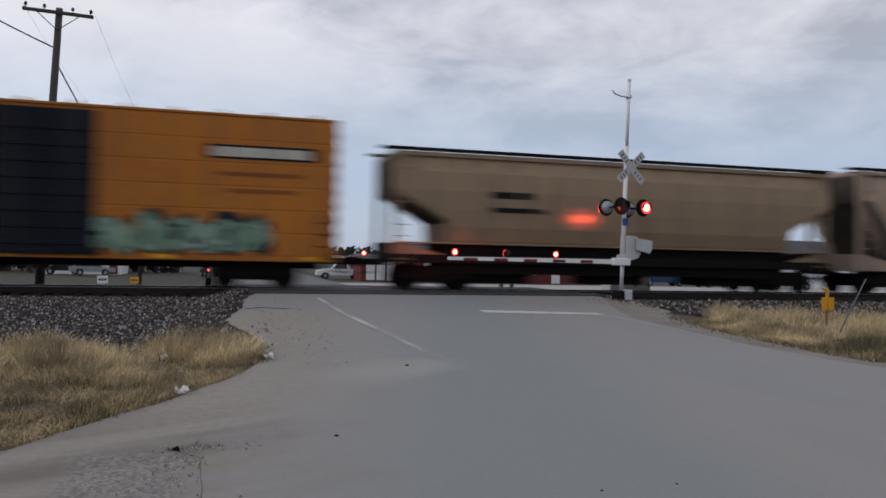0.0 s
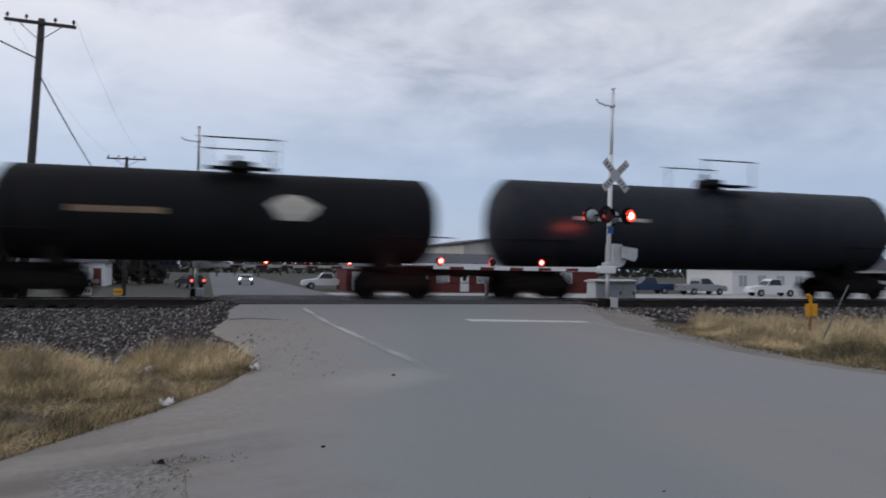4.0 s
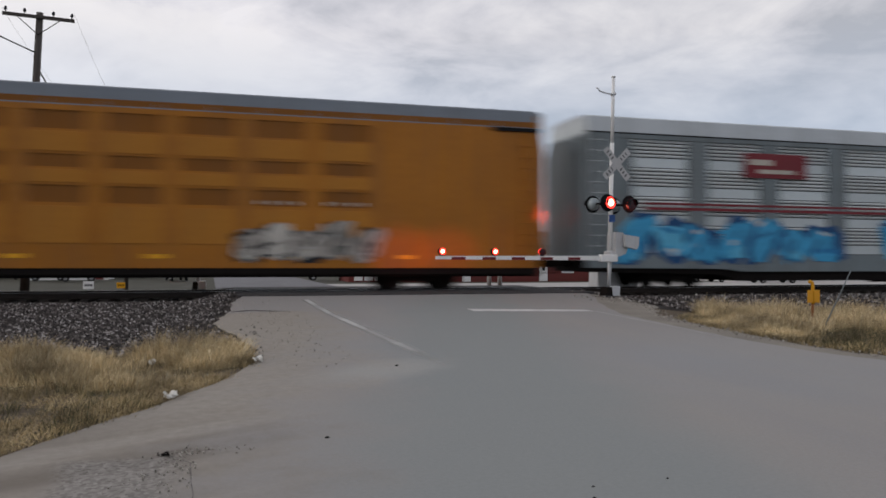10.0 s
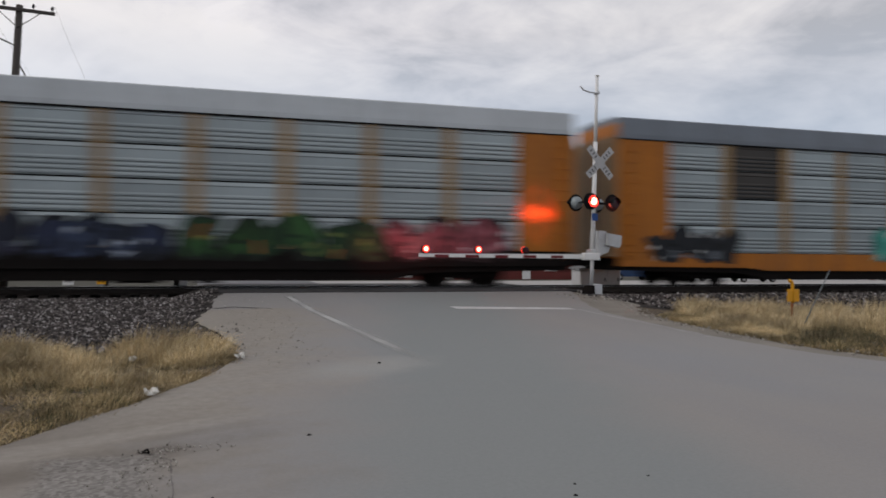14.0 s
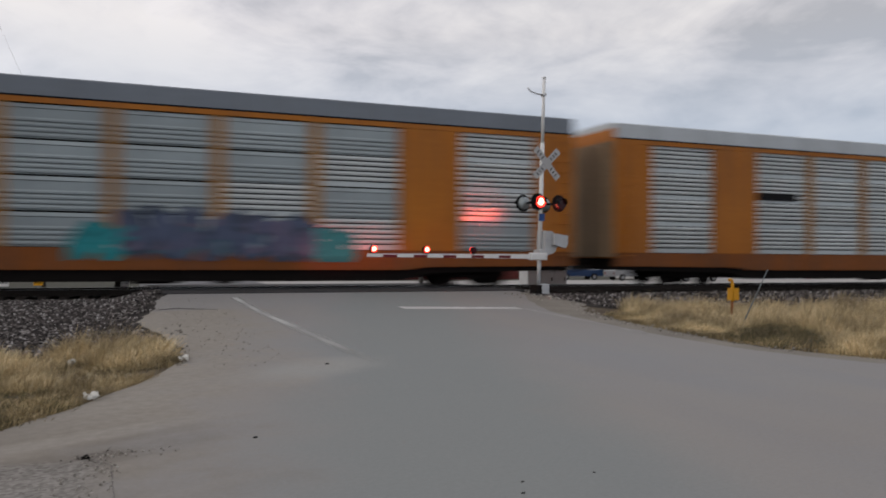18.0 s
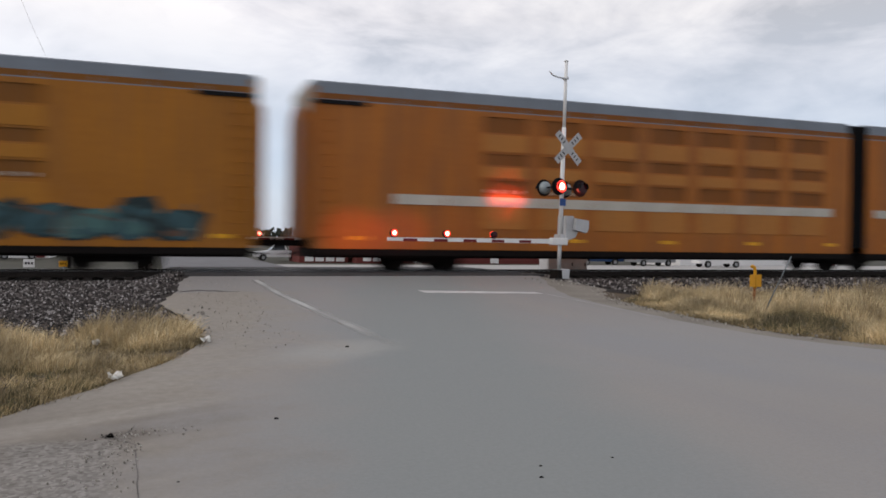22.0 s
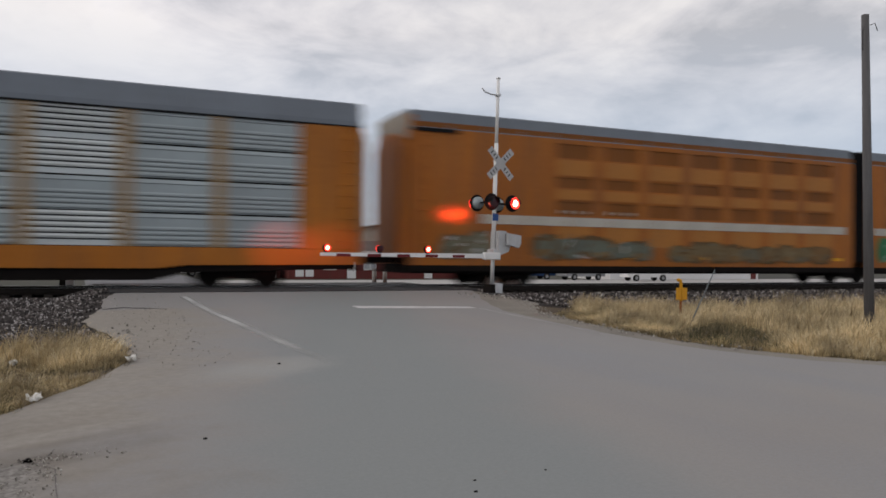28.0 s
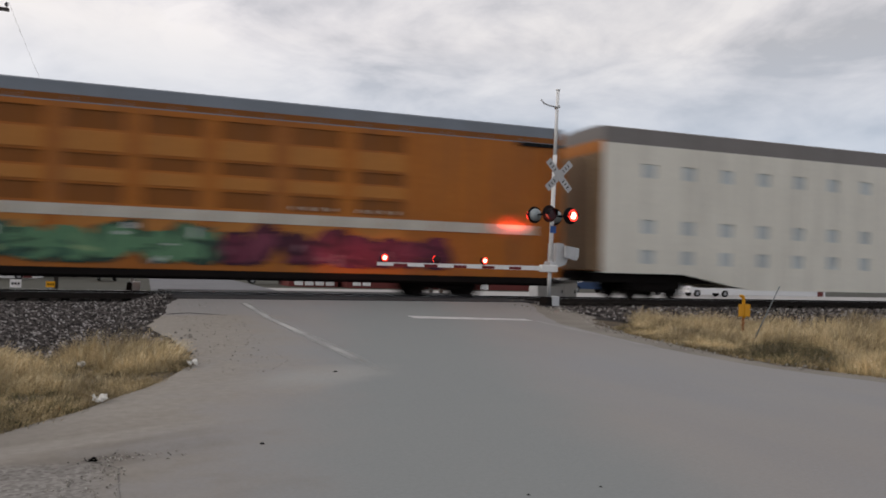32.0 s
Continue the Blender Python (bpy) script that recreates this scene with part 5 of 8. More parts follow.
def autorack(s0, s1, label, style="A", paint="orange", panel="galv", roof="roof", sill="orange", mixed=0.0, seed=3, over={}):
    car, L = car_thing("autorack", label, s0, s1)
    h = L / 2 - 0.87
    W = 1.5
    r = random.Random(seed)
    # a solid black box: the dark of the inside is put into its colour
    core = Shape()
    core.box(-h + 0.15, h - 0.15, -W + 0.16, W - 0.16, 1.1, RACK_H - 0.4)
    part("interior", core, M["under"], car, "black box for the unlit inside behind the screens")
    rack_roof(car, -h, h, roof)
    # bays from one end to the other: (width, kind)
    T = 2 * h
    if style == "A":
        e, g, o = 1.55, 2.75, 2.15
        inner = (T - 2 * (e + g + o) - 4 * 0.36) / 5
        seq = [(e, "o"), (g, "g"), (o, "o")] + [(inner, "g"), (0.36, "o")] * 4 + [(inner, "g"), (o, "o"), (g, "g"), (e, "o")]
    else:
        e, n, q = (2.0, 9, 0.34) if style == "B" else (1.75, 8, 0.85)
        inner = (T - 2 * e - (n - 1) * q) / n
        seq = [(e, "o")] + [(inner, "g"), (q, "o")] * (n - 1) + [(inner, "g"), (e, "o")]
    z0, z1 = 1.20, RACK_H - 0.76
    tiers = 4
    th = (z1 - z0) / tiers
    for sy in (-1, 1):
        x, bay = -h, 0
        for w, kind in (seq if sy < 0 else list(reversed(seq))):
            if kind == "o":
                s = Shape()
                s.box(x, x + w, min(sy * (W - 0.1), sy * (W + 0.03)), max(sy * (W - 0.1), sy * (W + 0.03)), z0, z1, c=0.012)
                part("post" if w < 0.5 else "side_panel", s, M["post_tan" if style == "B" and w < 0.5 else "post_orange" if w < 0.5 else paint], car)
            elif sy < 0:
                for k in range(tiers):
                    pm = panel
                    if (bay, k) in over:
                        pm = over[bay, k]
                    elif r.random() < mixed:
                        pm = "galv_l"
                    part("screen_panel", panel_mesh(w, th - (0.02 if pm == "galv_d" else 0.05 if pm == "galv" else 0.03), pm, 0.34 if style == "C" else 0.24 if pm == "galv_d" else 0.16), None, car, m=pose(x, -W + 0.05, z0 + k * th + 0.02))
            else:
                s = Shape()
                s.box(x, x + w, W - 0.05, W, z0, z1)
                part("screen_panel", s, M[panel], car)
            bay += kind == "g"
            x += w
        rail = Shape()
        rail.box(-h, h, min(sy * (W - 0.1), sy * (W + 0.035)), max(sy * (W - 0.1), sy * (W + 0.035)), z1, z1 + 0.15)
        part("top_rail", rail, M[roof if style == "B" else paint], car)
        # black strip standing in for the dark gap under the roof, painted on
        gap_line = Shape()
        dz = z1 - 0.05 if style == "B" else z1 + 0.15
        gap_line.box(-h, h, min(sy * (W - 0.06), sy * (W + 0.04)), max(sy * (W - 0.06), sy * (W + 0.04)), dz, dz + 0.05)
        part("roof_gap_line", gap_line, M["matte_black"], car)
    rack_deck(car, h, sill)
    for e in (-1, 1):
        end_doors(car, e * h, e, paint if style != "C" else panel, door="door_tan" if style != "C" else "galv_d")
        coupler(car, e * h, e)
        add_truck(car, e * (h - 3.6))
    return car, h, -(W + 0.03)


def articulated(s0, j, s1, label, stripe=False, paint="orange_b", sheet_paint="orange_d", pale_paint="orange_p"):
    """Two long closed units on a shared middle truck with a black bellows between them."""
    car, L = car_thing("articulated_autorack", label, s0, s1)
    c = (s0 + s1) / 2
    W = 1.52
    lo, hi, mid = s0 - c + 0.87, s1 - c - 0.87, j - c
    for a, b, e in ((lo, mid - 0.46, -1), (mid + 0.46, hi, 1)):
        s = Shape()
        s.box(a, b, -W + 0.005, W - 0.005, 0.74, RACK_H - 0.4)
        body = part("body", s, M[sheet_paint], car, "recessed perforated orange sheets")
        rack_roof(car, a, b, "roof")
        n = 7
        solid_len = 5.4
        p0, p1 = (a + solid_len, b - 1.1) if e < 0 else (a + 1.1, b - solid_len)
        pitch = (p1 - p0) / n
        rows = [(4.62, 5.14), (3.55, 3.92), (2.56, 3.05)]
        pale = [(3.99, 4.55), (3.12, 3.48), (1.42, 2.46)]
        gap = 0.26
        for sy in (-1, 1):
            yi, yo = sorted((sy * (W - 0.01), sy * (W + 0.03)))
            f = Shape()
            # the raised frame around the recesses: level bands and posts
            zb = [0.72] + [q for rr in reversed(rows) for q in rr] + [RACK_H - 0.62]
            for k in range(0, len(zb), 2):
                f.box(p0, p1, yi, yo, zb[k], zb[k + 1])
            for i in range(n + 1):
                x = p0 + i * pitch
                for z0, z1 in rows:
                    f.box(max(x - gap, p0), min(x + gap, p1), yi, yo, z0, z1)
            part("side_frame", f, M[paint], car)
            if sy < 0:
                key = ("pale", round(pitch, 3), pale_paint)
                for z0, z1 in pale:
                    mk = (key, z0)
                    if mk not in MESHES:
                        q = Shape()
                        q.box(0, pitch - 2 * gap, -0.022, 0, 0, z1 - z0, c=0.006)
                        MESHES[mk] = q.mesh("pressed_panel", M[pale_paint])
                    for i in range(n):
                        part("pressed_panel", MESHES[mk], None, car, m=pose(p0 + i * pitch + gap, -W - 0.03, z0))
            for q0, q1 in ((a, p0), (p1, b)):
                g = Shape()
                m = max(1, round((q1 - q0) / 1.1))
                y1, y2 = sy * (W + 0.03), sy * (W + 0.055)
                fold = [q for x in [q0 + (i + 0.5) * (q1 - q0) / m for i in range(m)] for q in ((x - 0.11, y1), (x - 0.08, y2), (x + 0.08, y2), (x + 0.11, y1))]
                g.prism([(q0, sy * (W - 0.06)), (q0, y1)] + fold + [(q1, y1), (q1, sy * (W - 0.06))], 0.72, RACK_H - 0.62, "z")
                part("side_panel", g, M[paint], car)
            sl = Shape()
            ya, yb = sorted((sy * (W - 0.08), sy * (W + 0.01)))
            sl.box(a, b, ya, yb, 0.52, 0.72)
            part("side_sill", sl, M["under"], car)
            if stripe and sy < 0:
                q = Shape()
                q.box(0, 1.76, -W - 0.064, -W - 0.057, 2.16, 2.48)
                me = q.mesh("stripe", M["stripe"])
                x = a + (2.6 if e < 0 else 0.4)
                while x < (b - 1.2 if e < 0 else b - 2.2):
                    part("stripe", me, None, car, "white stripe along the side", pose(x, 0, 0))
                    x += 1.80
        u = Shape()
        u.box(a, b, -1.35, 1.35, 0.44, 0.95)
        part("underframe", u, M["under"], car)
        # rows of small pale raised dots: sky light through vent holes, put into paint
        for z in (2.62,):
            v = Shape()
            for i in ((0, 1) if e < 0 else (n - 2, n - 1)):
                for k in range(4):
                    x = p0 + i * pitch + gap + 0.15 + k * (pitch - 2 * gap - 0.45) / 3
                    v.box(x, x + 0.10, -W - 0.012, -W - 0.004, z, z + 0.11)
            tagged(part("vent_dot", v, M["stripe"], car, "row of small pale dots painted as skylit vent holes"), "row of small pale dots painted as skylit vent holes", kind="stuff")
        reflectors(car, [a + 1.2 + i * (b - a - 2.4) / 5 for i in range(6)], 1.0, -W - 0.032)
        x = a if e < 0 else b
        cap = Shape()
        cap.box(min(x, x + e * 0.14), max(x, x + e * 0.14), -W + 0.1, W - 0.1, RACK_H - 1.0, RACK_H - 0.08, c=0.02)
        part("end_cap", cap, M["tan_b"], car, "pale panel over the end doors")
        # black strip: the dark under the roof's overhang, put into paint
        vz = Shape()
        vz.box(min(x - e * 1.7, x), max(x - e * 1.7, x), -W - 0.09, -W - 0.03, RACK_H - 0.74, RACK_H - 0.62)
        part("overhang_shade", vz, M["matte_black"], car)
        end_doors(car, x, e, paint, W, door=paint)
        coupler(car, x, e)
        add_truck(car, x - e * 3.9)
    bl = Shape()
    fold = [(mid - 0.48 + i * 0.06, W - (0.10 if i % 2 else 0.02)) for i in range(17)]
    bl.prism([(x, -q) for x, q in fold] + [(x, q) for x, q in reversed(fold)], 0.95, RACK_H - 0.1, "z")
    part("bellows", bl, M["matte_black"], car, "black rubber bellows between the units")
    add_truck(car, mid)
    return car, (lo, mid, hi), -W - 0.056


def white_rack(s0, s1):
    car, L = car_thing("autorack", "white vented car carrier with rows of square openings", s0, s1)
    h = L / 2 - 0.87
    W = 1.5
    ROOF = RACK_H + 0.30
    core = Shape()
    core.box(-h + 0.1, h - 0.1, -W + 0.02, W - 0.02, 1.0, ROOF - 0.66)
    part("interior", core, M["galv_l"], car, "grey screens behind the openings")
    rows = [(1.31, 1.81), (2.40, 2.90), (4.42, 4.92)]
    xs = [-h + 1.9 + i * 1.75 for i in range(int((2 * h - 3) / 1.75))]
    for sy in (-1, 1):
        yi, yo = sorted((sy * (W - 0.10), sy * (W + 0.03)))
        f = Shape()
        zb = [0.95] + [q for rr in rows for q in rr] + [ROOF - 0.62]
        for k in range(0, len(zb), 2):
            f.box(-h, h, yi, yo, zb[k], zb[k + 1])
        ed = [-h] + [q for x in xs for q in (x - 0.27, x + 0.27)] + [h]
        for k in range(0, len(ed), 2):
            for z0, z1 in rows:
                f.box(ed[k], ed[k + 1], yi, yo, z0, z1)
        f.prism([(-h + 3.5, 0.95), (h - 3.5, 0.95), (h - 6.5, 0.42), (-h + 6.5, 0.42)], yi, yo, "y")
        part("side_wall", f, M["white_car"], car)
    rack_roof(car, -h, h, "roof_w", W + 0.02, ROOF)
    u = Shape()
    u.box(-h, h, -1.2, 1.2, 0.62, 0.95)
    part("underframe", u, M["under"], car)
    for e in (-1, 1):
        end_doors(car, e * h, e, "orange", steps=False)
        coupler(car, e * h, e)
        add_truck(car, e * (h - 2.6))
    bars(car, h - 6, 2.3, [0.9, 0.4], 0.14, -W - 0.031, "black")


def build_train():
    # boxcars, hoppers and tank cars at the head
    car, h, y = boxcar(-16.6, 4.37, "orange boxcar with black double doors and green graffiti", H=5.27)
    graffiti(car, 2.1, 7.5, 1.05, 2.35, y, ["7d9a83", "93ab96", "6b8577"], 11)
    bars(car, 5.6, 3.85, [3.2], 0.42, y - 0.001, "black")
    bars(car, 5.75, 3.92, [0.5, 0.9, 0.4, 0.85], 0.28, y - 0.009)
    bars(car, 5.9, 3.35, [2.5], 0.12, y - 0.001, "rust")
    bars(car, 6.2, 2.85, [2.0], 0.12, y - 0.001, "rust")
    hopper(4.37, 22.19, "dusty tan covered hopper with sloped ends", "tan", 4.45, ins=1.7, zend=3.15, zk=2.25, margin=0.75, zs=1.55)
    hopper(22.19, 39.55, "dusty grey-tan covered hopper with dark end sheets", "tan_p", 4.66, ins=1.45, zend=3.5, letter_x=2.0, margin=0.75, band=0.6)
    car, h, y = boxcar(39.27, 59.99, "tall orange boxcar with navy double doors and graffiti", H=5.27, door_x=(-2.1, 2.8))
    graffiti(car, -8.0, -2.2, 0.95, 2.2, y, ["a05a72", "c08a98", "7b3550"], 12)
    graffiti(car, -2.1, -0.9, 0.95, 2.1, y - 0.075, ["a05a72", "7b3550"], 17, 2)
    graffiti(car, 2.9, 7.6, 0.95, 2.1, y, ["9fa7b5", "c7c9d0", "5c7aa5"], 13)
    graffiti(car, -6.9, -4.9, 3.45, 4.35, y, ["6a4a66", "7a4a48"], 18, 2, "5a4a6a")
    for x in (-1.8, 0.8):
        bars(car, x, 4.1, [1.5], 0.16, y - 0.09)
        bars(car, x, 3.75, [1.5], 0.16, y - 0.09)
    car, h, y = boxcar(59.99, 76.98, "rust-orange boxcar with dark single door and faded graffiti", H=4.78, paint="rust", door="black", door_x=(-1.6, 1.4))
    graffiti(car, -6.5, -3.8, 2.05, 2.9, y, ["b7a36d", "c4b27c"], 14, 2, "b09a60")
    graffiti(car, -6.3, -2.1, 1.0, 2.2, y, ["4f7d7d", "6f8f86", "8b6a4a"], 15)
    graffiti(car, 1.6, 6.7, 1.0, 2.1, y, ["7a6a4e", "8d8469", "5f7f76"], 16)
    bars(car, -7.3, 3.5, [2.6], 0.22, y - 0.002, "under")
    bars(car, -4.7, 3.1, [2.2], 0.18, y - 0.002, "under")
    car, h, z = tank_car(76.98, 92.37, "black tank car with a white painted patch", 1.40, "black", 2.55, 0.3)
    bars(car, -4.4, 2.5, [1.6, 0.9], 0.18, -1.405, "tan")
    g = Shape()
    arc = lambda q: -math.sqrt(1.40 ** 2 - (q - 2.55) ** 2)
    rows = [(2.40, 1.45, 2.2), (2.62, 1.3, 2.5), (2.86, 1.1, 2.65), (3.06, 1.35, 2.3), (3.2, 1.7, 2.0)]
    g.loft([[(a, arc(q) - 0.014, q), (b, arc(q) - 0.014, q), (b, arc(q) + 0.01, q), (a, arc(q) + 0.01, q)] for q, a, b in rows])
    part("painted_patch", g, M["stripe"], car, "white painted patch")
    car, h, z = tank_car(92.37, 110.71, "large dark slate tank car", 1.52, "slate", 2.62, 0.6)
    bars(car, -5.6, 2.7, [2.0, 0.6], 0.12, -1.525)
    tank_car(110.71, 123.60, "short black tank car", 1.40, "black", 2.55, 0.0)
    car, h, z = tank_car(123.60, 136.50, "dark slate tank car", 1.48, "slate", 2.6, 0.0)
    bars(car, 2.6, 2.6, [1.4], 0.16, -1.485)
    car, h, y = hopper(136.50, 157.69, "pale grey covered hopper with black running boards", "grey_tan", 4.62, ins=0.8, zend=1.8, letter_x=1.6, sill_paint="grime_shade")
    bars(car, -4.2, 1.72, [1.2], 0.22, y + 0.04, "amber")
    bars(car, 2.9, 1.72, [1.3], 0.22, y + 0.04, "amber")
    hopper(157.69, 177.54, "stained grey covered hopper with black running boards", "tan_b", 4.62, ins=0.8, zend=1.8, letter_x=1.8, sill_paint="grime_shade")
    # the car carriers
    car, x, y = articulated(177.54, 199.39, 221.49, "orange articulated car carrier with grey roof and small graffiti")
    graffiti(car, x[2] - 9.8, x[2] - 5.4, 0.95, 2.2, y, ["a8a29a", "c8c3ba", "6b6a66"], 21, 5)
    graffiti(car, -6.4, -3.4, 1.5, 2.2, y, ["84591f", "7a5220"], 20, 3, "7d5622", "8f6428")
    car, h, y = autorack(221.49, 249.85, "galvanised grey car carrier with bright blue graffiti", "C", "galv_d", "galv_l", "roof_l", "galv_d", 0.2)
    graffiti(car, -12.0, -3.1, 0.82, 2.7, y, ["3fa6d6", "5fbce2", "2a84bc"], 22, 7, "1c4f80")
    graffiti(car, -0.9, 10.5, 0.82, 2.65, y, ["3fa6d6", "6cc2e4", "2a84bc"], 23, 9, "1c4f80")
    s = Shape()
    s.box(-7.1, -4.4, y - 0.035, y - 0.005, 3.95, 4.85, c=0.01)
    part("name_panel", s, M["maroon"], car, "dark red name panel")
    bars(car, -6.9, 4.42, [0.5, 0.4], 0.2, y - 0.037)
    bars(car, -6.5, 4.12, [0.7, 0.8], 0.14, y - 0.037)
    s = Shape()
    s.box(-h + 2.2, h - 2.2, y - 0.004, y + 0.002, 2.90, 2.98)
    part("red_stripe", s, M["maroon"], car)
    s = Shape()
    s.box(-h + 2.2, h - 2.2, y - 0.004, y + 0.002, 2.72, 2.82)
    part("red_stripe", s, M["maroon"], car)
    pale = {(2, 1): "galv_l", (2, 2): "galv_l"}
    pale.update({(b, 0): "galv_l" for b in (2, 3, 4, 5)})
    autorack(249.85, 278.64, "orange car carrier with dull grey screens and pale lower panels", "A", "orange", "galv_d", "roof_l", "rust", 0.0, 31, pale)
    car, h, y = autorack(278.64, 307.44, "orange and grey car carrier with dark multicoloured graffiti", "B", "orange", "galv", "roof_l", "under", 0.0, 32, {(2, 2): "galv_e", (2, 1): "galv_l"})
    graffiti(car, -12.3, -7.9, 0.9, 2.3, y, ["1f2a42", "18202e", "5a7aa5"], 24, 5, "10141c", "cfd6de")
    bars(car, -8.3, 3.95, [1.5], 0.3, y + 0.02, "black")
    graffiti(car, -7.8, -3.2, 0.9, 2.3, y, ["2c3148", "1f2434", "4a4c66"], 25, 5, "12141c", "aeb4c0")
    graffiti(car, -3.1, 0.7, 0.9, 2.3, y, ["26304a", "38445e", "1c2434"], 60, 4, "10141e", "aab4c4")
    graffiti(car, 1.0, 7.0, 0.9, 2.4, y, ["1c3a20", "24441f", "a0602a", "2f5a2c"], 26, 6, "101c12", "7a8a4a")
    graffiti(car, 7.1, 11.2, 0.9, 2.3, y, ["8a4a54", "a06a72", "5a3038"], 27, 6, "2a1a1e", "d8c8cc")
    car, h, y = autorack(307.44, 336.13, "orange and grey car carrier with teal and dark graffiti", "B", "orange", "galv", "roof", "orange", 0.1, 33, {(1, 2): "galv_k", (1, 3): "galv_k"})
    graffiti(car, -12.2, -8.5, 0.9, 2.2, y, ["20242a", "16181c", "6a7078"], 28, 5, "0e1014", "d5d8d8")
    graffiti(car, -2.2, 2.9, 1.0, 2.4, y, ["3f9a8c", "59b3a4", "357f78"], 29, 5, "357f78")
    graffiti(car, 3.2, 9.4, 1.0, 2.4, y, ["4f8fae", "6aa5bf"], 30, 5, "457f98")
    car, h, y = autorack(336.13, 364.82, "orange car carrier with bright corrugated screens", "A", "orange", "galv_l", "roof_l", "rust", 0, 34)
    bars(car, -7.1, 3.3, [2.2], 0.26, y + 0.02, "black")
    car, h, y = autorack(364.82, 393.57, "orange car carrier with corrugated screens and teal graffiti", "A", "orange", "galv", "roof", "rust", 0.2, 35)
    graffiti(car, -13.3, -9.6, 1.7, 2.1, y, ["3f9a7c"], 41, 4, "357f68")
    graffiti(car, -2.4, -0.9, 0.85, 2.2, y, ["1f8f96", "2aa0a6"], 41, 2, "1f7f86")
    graffiti(car, -1.3, 4.4, 0.85, 2.5, y, ["56607a", "66647e", "4a6a78", "6f6478"], 42, 7, "3f4a5c", "8a92a0")
    graffiti(car, 4.3, 5.6, 0.85, 2.1, y, ["1f8f96", "2aa0a6"], 61, 2, "1f7f86")
    bars(car, -7.1, 3.3, [2.5], 0.26, y + 0.02, "black")
    car, h, y = autorack(393.57, 422.28, "clean orange car carrier with bright corrugated screens", "A", "orange", "galv_l", "roof_l", "rust", 0.1, 36)
    bars(car, -7.3, 3.3, [2.3], 0.3, y + 0.02, "black")
    car, x, y = articulated(422.28, 444.43, 466.00, "orange articulated car carrier with blue and red graffiti")
    s = Shape()
    s.box(x[0] - 0.16, x[0] + 0.22, -1.56, 1.56, RACK_H - 0.80, RACK_H - 0.03, c=0.03)
    part("roof_end", s, M["white_car"], car, "pale plate over the end of the roof")
    bars(car, -18.6, 3.75, [1.9], 0.22, y, "black")
    graffiti(car, -15.8, -14.0, 0.98, 2.1, y, ["4a3620", "5a4228"], 58, 3, "3a2a18", "6a5030")
    graffiti(car, -13.2, -9.0, 0.98, 2.2, y, ["7a4438", "6f4030", "8a5a48"], 43, 5, "5a4028", "9a8670")
    graffiti(car, -7.4, -0.6, 0.98, 2.2, y, ["4a5f80", "6a6478", "34506e", "8a5a48"], 44, 7, "2a3448", "8fa0ae")
    graffiti(car, 0.9, 4.2, 0.98, 2.2, y, ["6a5a58", "8a5a40", "5a5a68"], 45, 3, "4a3a34", "9a8a7a")
    graffiti(car, 4.4, 10.6, 0.98, 2.2, y, ["46686c", "5a8480", "38585e"], 62, 6, "2c4044", "8aa09c")
    graffiti(car, 11.2, 19.4, 0.98, 2.2, y, ["3c5c62", "4f7472", "6a4f40"], 63, 7, "263638", "7a8e8a")
    articulated(466.00, 488.81, 510.58, "orange articulated car carrier with a white stripe", True, "orange_r", "orange_rd", "orange_rp")
    car, h, y = autorack(510.58, 539.94, "orange car carrier with dull screens and white and red graffiti", "A", "orange", "galv_d", "roof", "rust", 0.05, 37)
    graffiti(car, -12.9, -11.4, 0.95, 2.3, y, ["2a9488", "24847a"], 46, 2, "1f7a70", "2f9a8e")
    graffiti(car, -9.5, -4.4, 2.2, 2.75, y, ["2a7a72", "246a64"], 66, 6, "1f6a62", "2f9a8e")
    graffiti(car, -12.3, -4.8, 1.05, 2.55, y - 0.012, ["d4d6d3", "c6cac8", "8a9090"], 64, 7, "2a3432", "f0f0ee")
    graffiti(car, -4.7, -3.6, 0.95, 2.2, y, ["2a6a64", "2a9488"], 65, 2, "16302e")
    graffiti(car, -3.4, 4.6, 0.9, 2.4, y, ["c8c6c2", "d6d4d0", "5a5e5c"], 47, 7, "2c302f", "ecebe8")
    graffiti(car, 4.8, 12.2, 0.9, 2.5, y, ["8a2c34", "a03a40", "c4b8b4"], 48, 7, "3a1418", "dcd6d2")
    car, h, y = autorack(539.94, 568.76, "orange car carrier with dark screens and green graffiti", "B", "orange", "galv_k", "roof_l", "under", 0.0, 38)
    s = Shape()
    s.box(-8.8, -7.2, y - 0.012, y - 0.002, 3.0, 4.9)
    part("name_panel", s, M["orange"], car, "orange name panel")
    graffiti(car, -4.7, -1.3, 1.0, 2.2, y, ["3f6f44", "55805a"], 49, 4, "2a4a2c")
    graffiti(car, -1.3, 3.8, 1.0, 2.2, y, ["6a6a6a", "55585a", "7a7a76"], 50, 5, "2a2c2e")
    autorack(568.76, 597.58, "orange car carrier with grey corrugated screens", "B", "orange", "galv", "roof", "orange", 0.2, 39)
    car, x, y = articulated(597.58, 619.97, 642.22, "orange articulated car carrier with white stripe and green patch", True, "orange_r", "orange_rd", "orange_rp")
    graffiti(car, -20.4, -18.4, 1.0, 2.0, y, ["7a7a66", "6f7a70"], 51, 3, "6a5a40")
    graffiti(car, -16.6, -11.4, 1.0, 1.9, y, ["6f7466", "6a7066", "8a6a40"], 54, 5, "6a5030")
    graffiti(car, 1.4, 7.6, 1.0, 2.1, y, ["2f7a50", "2f7a50"], 52, 6, "2f7a50")
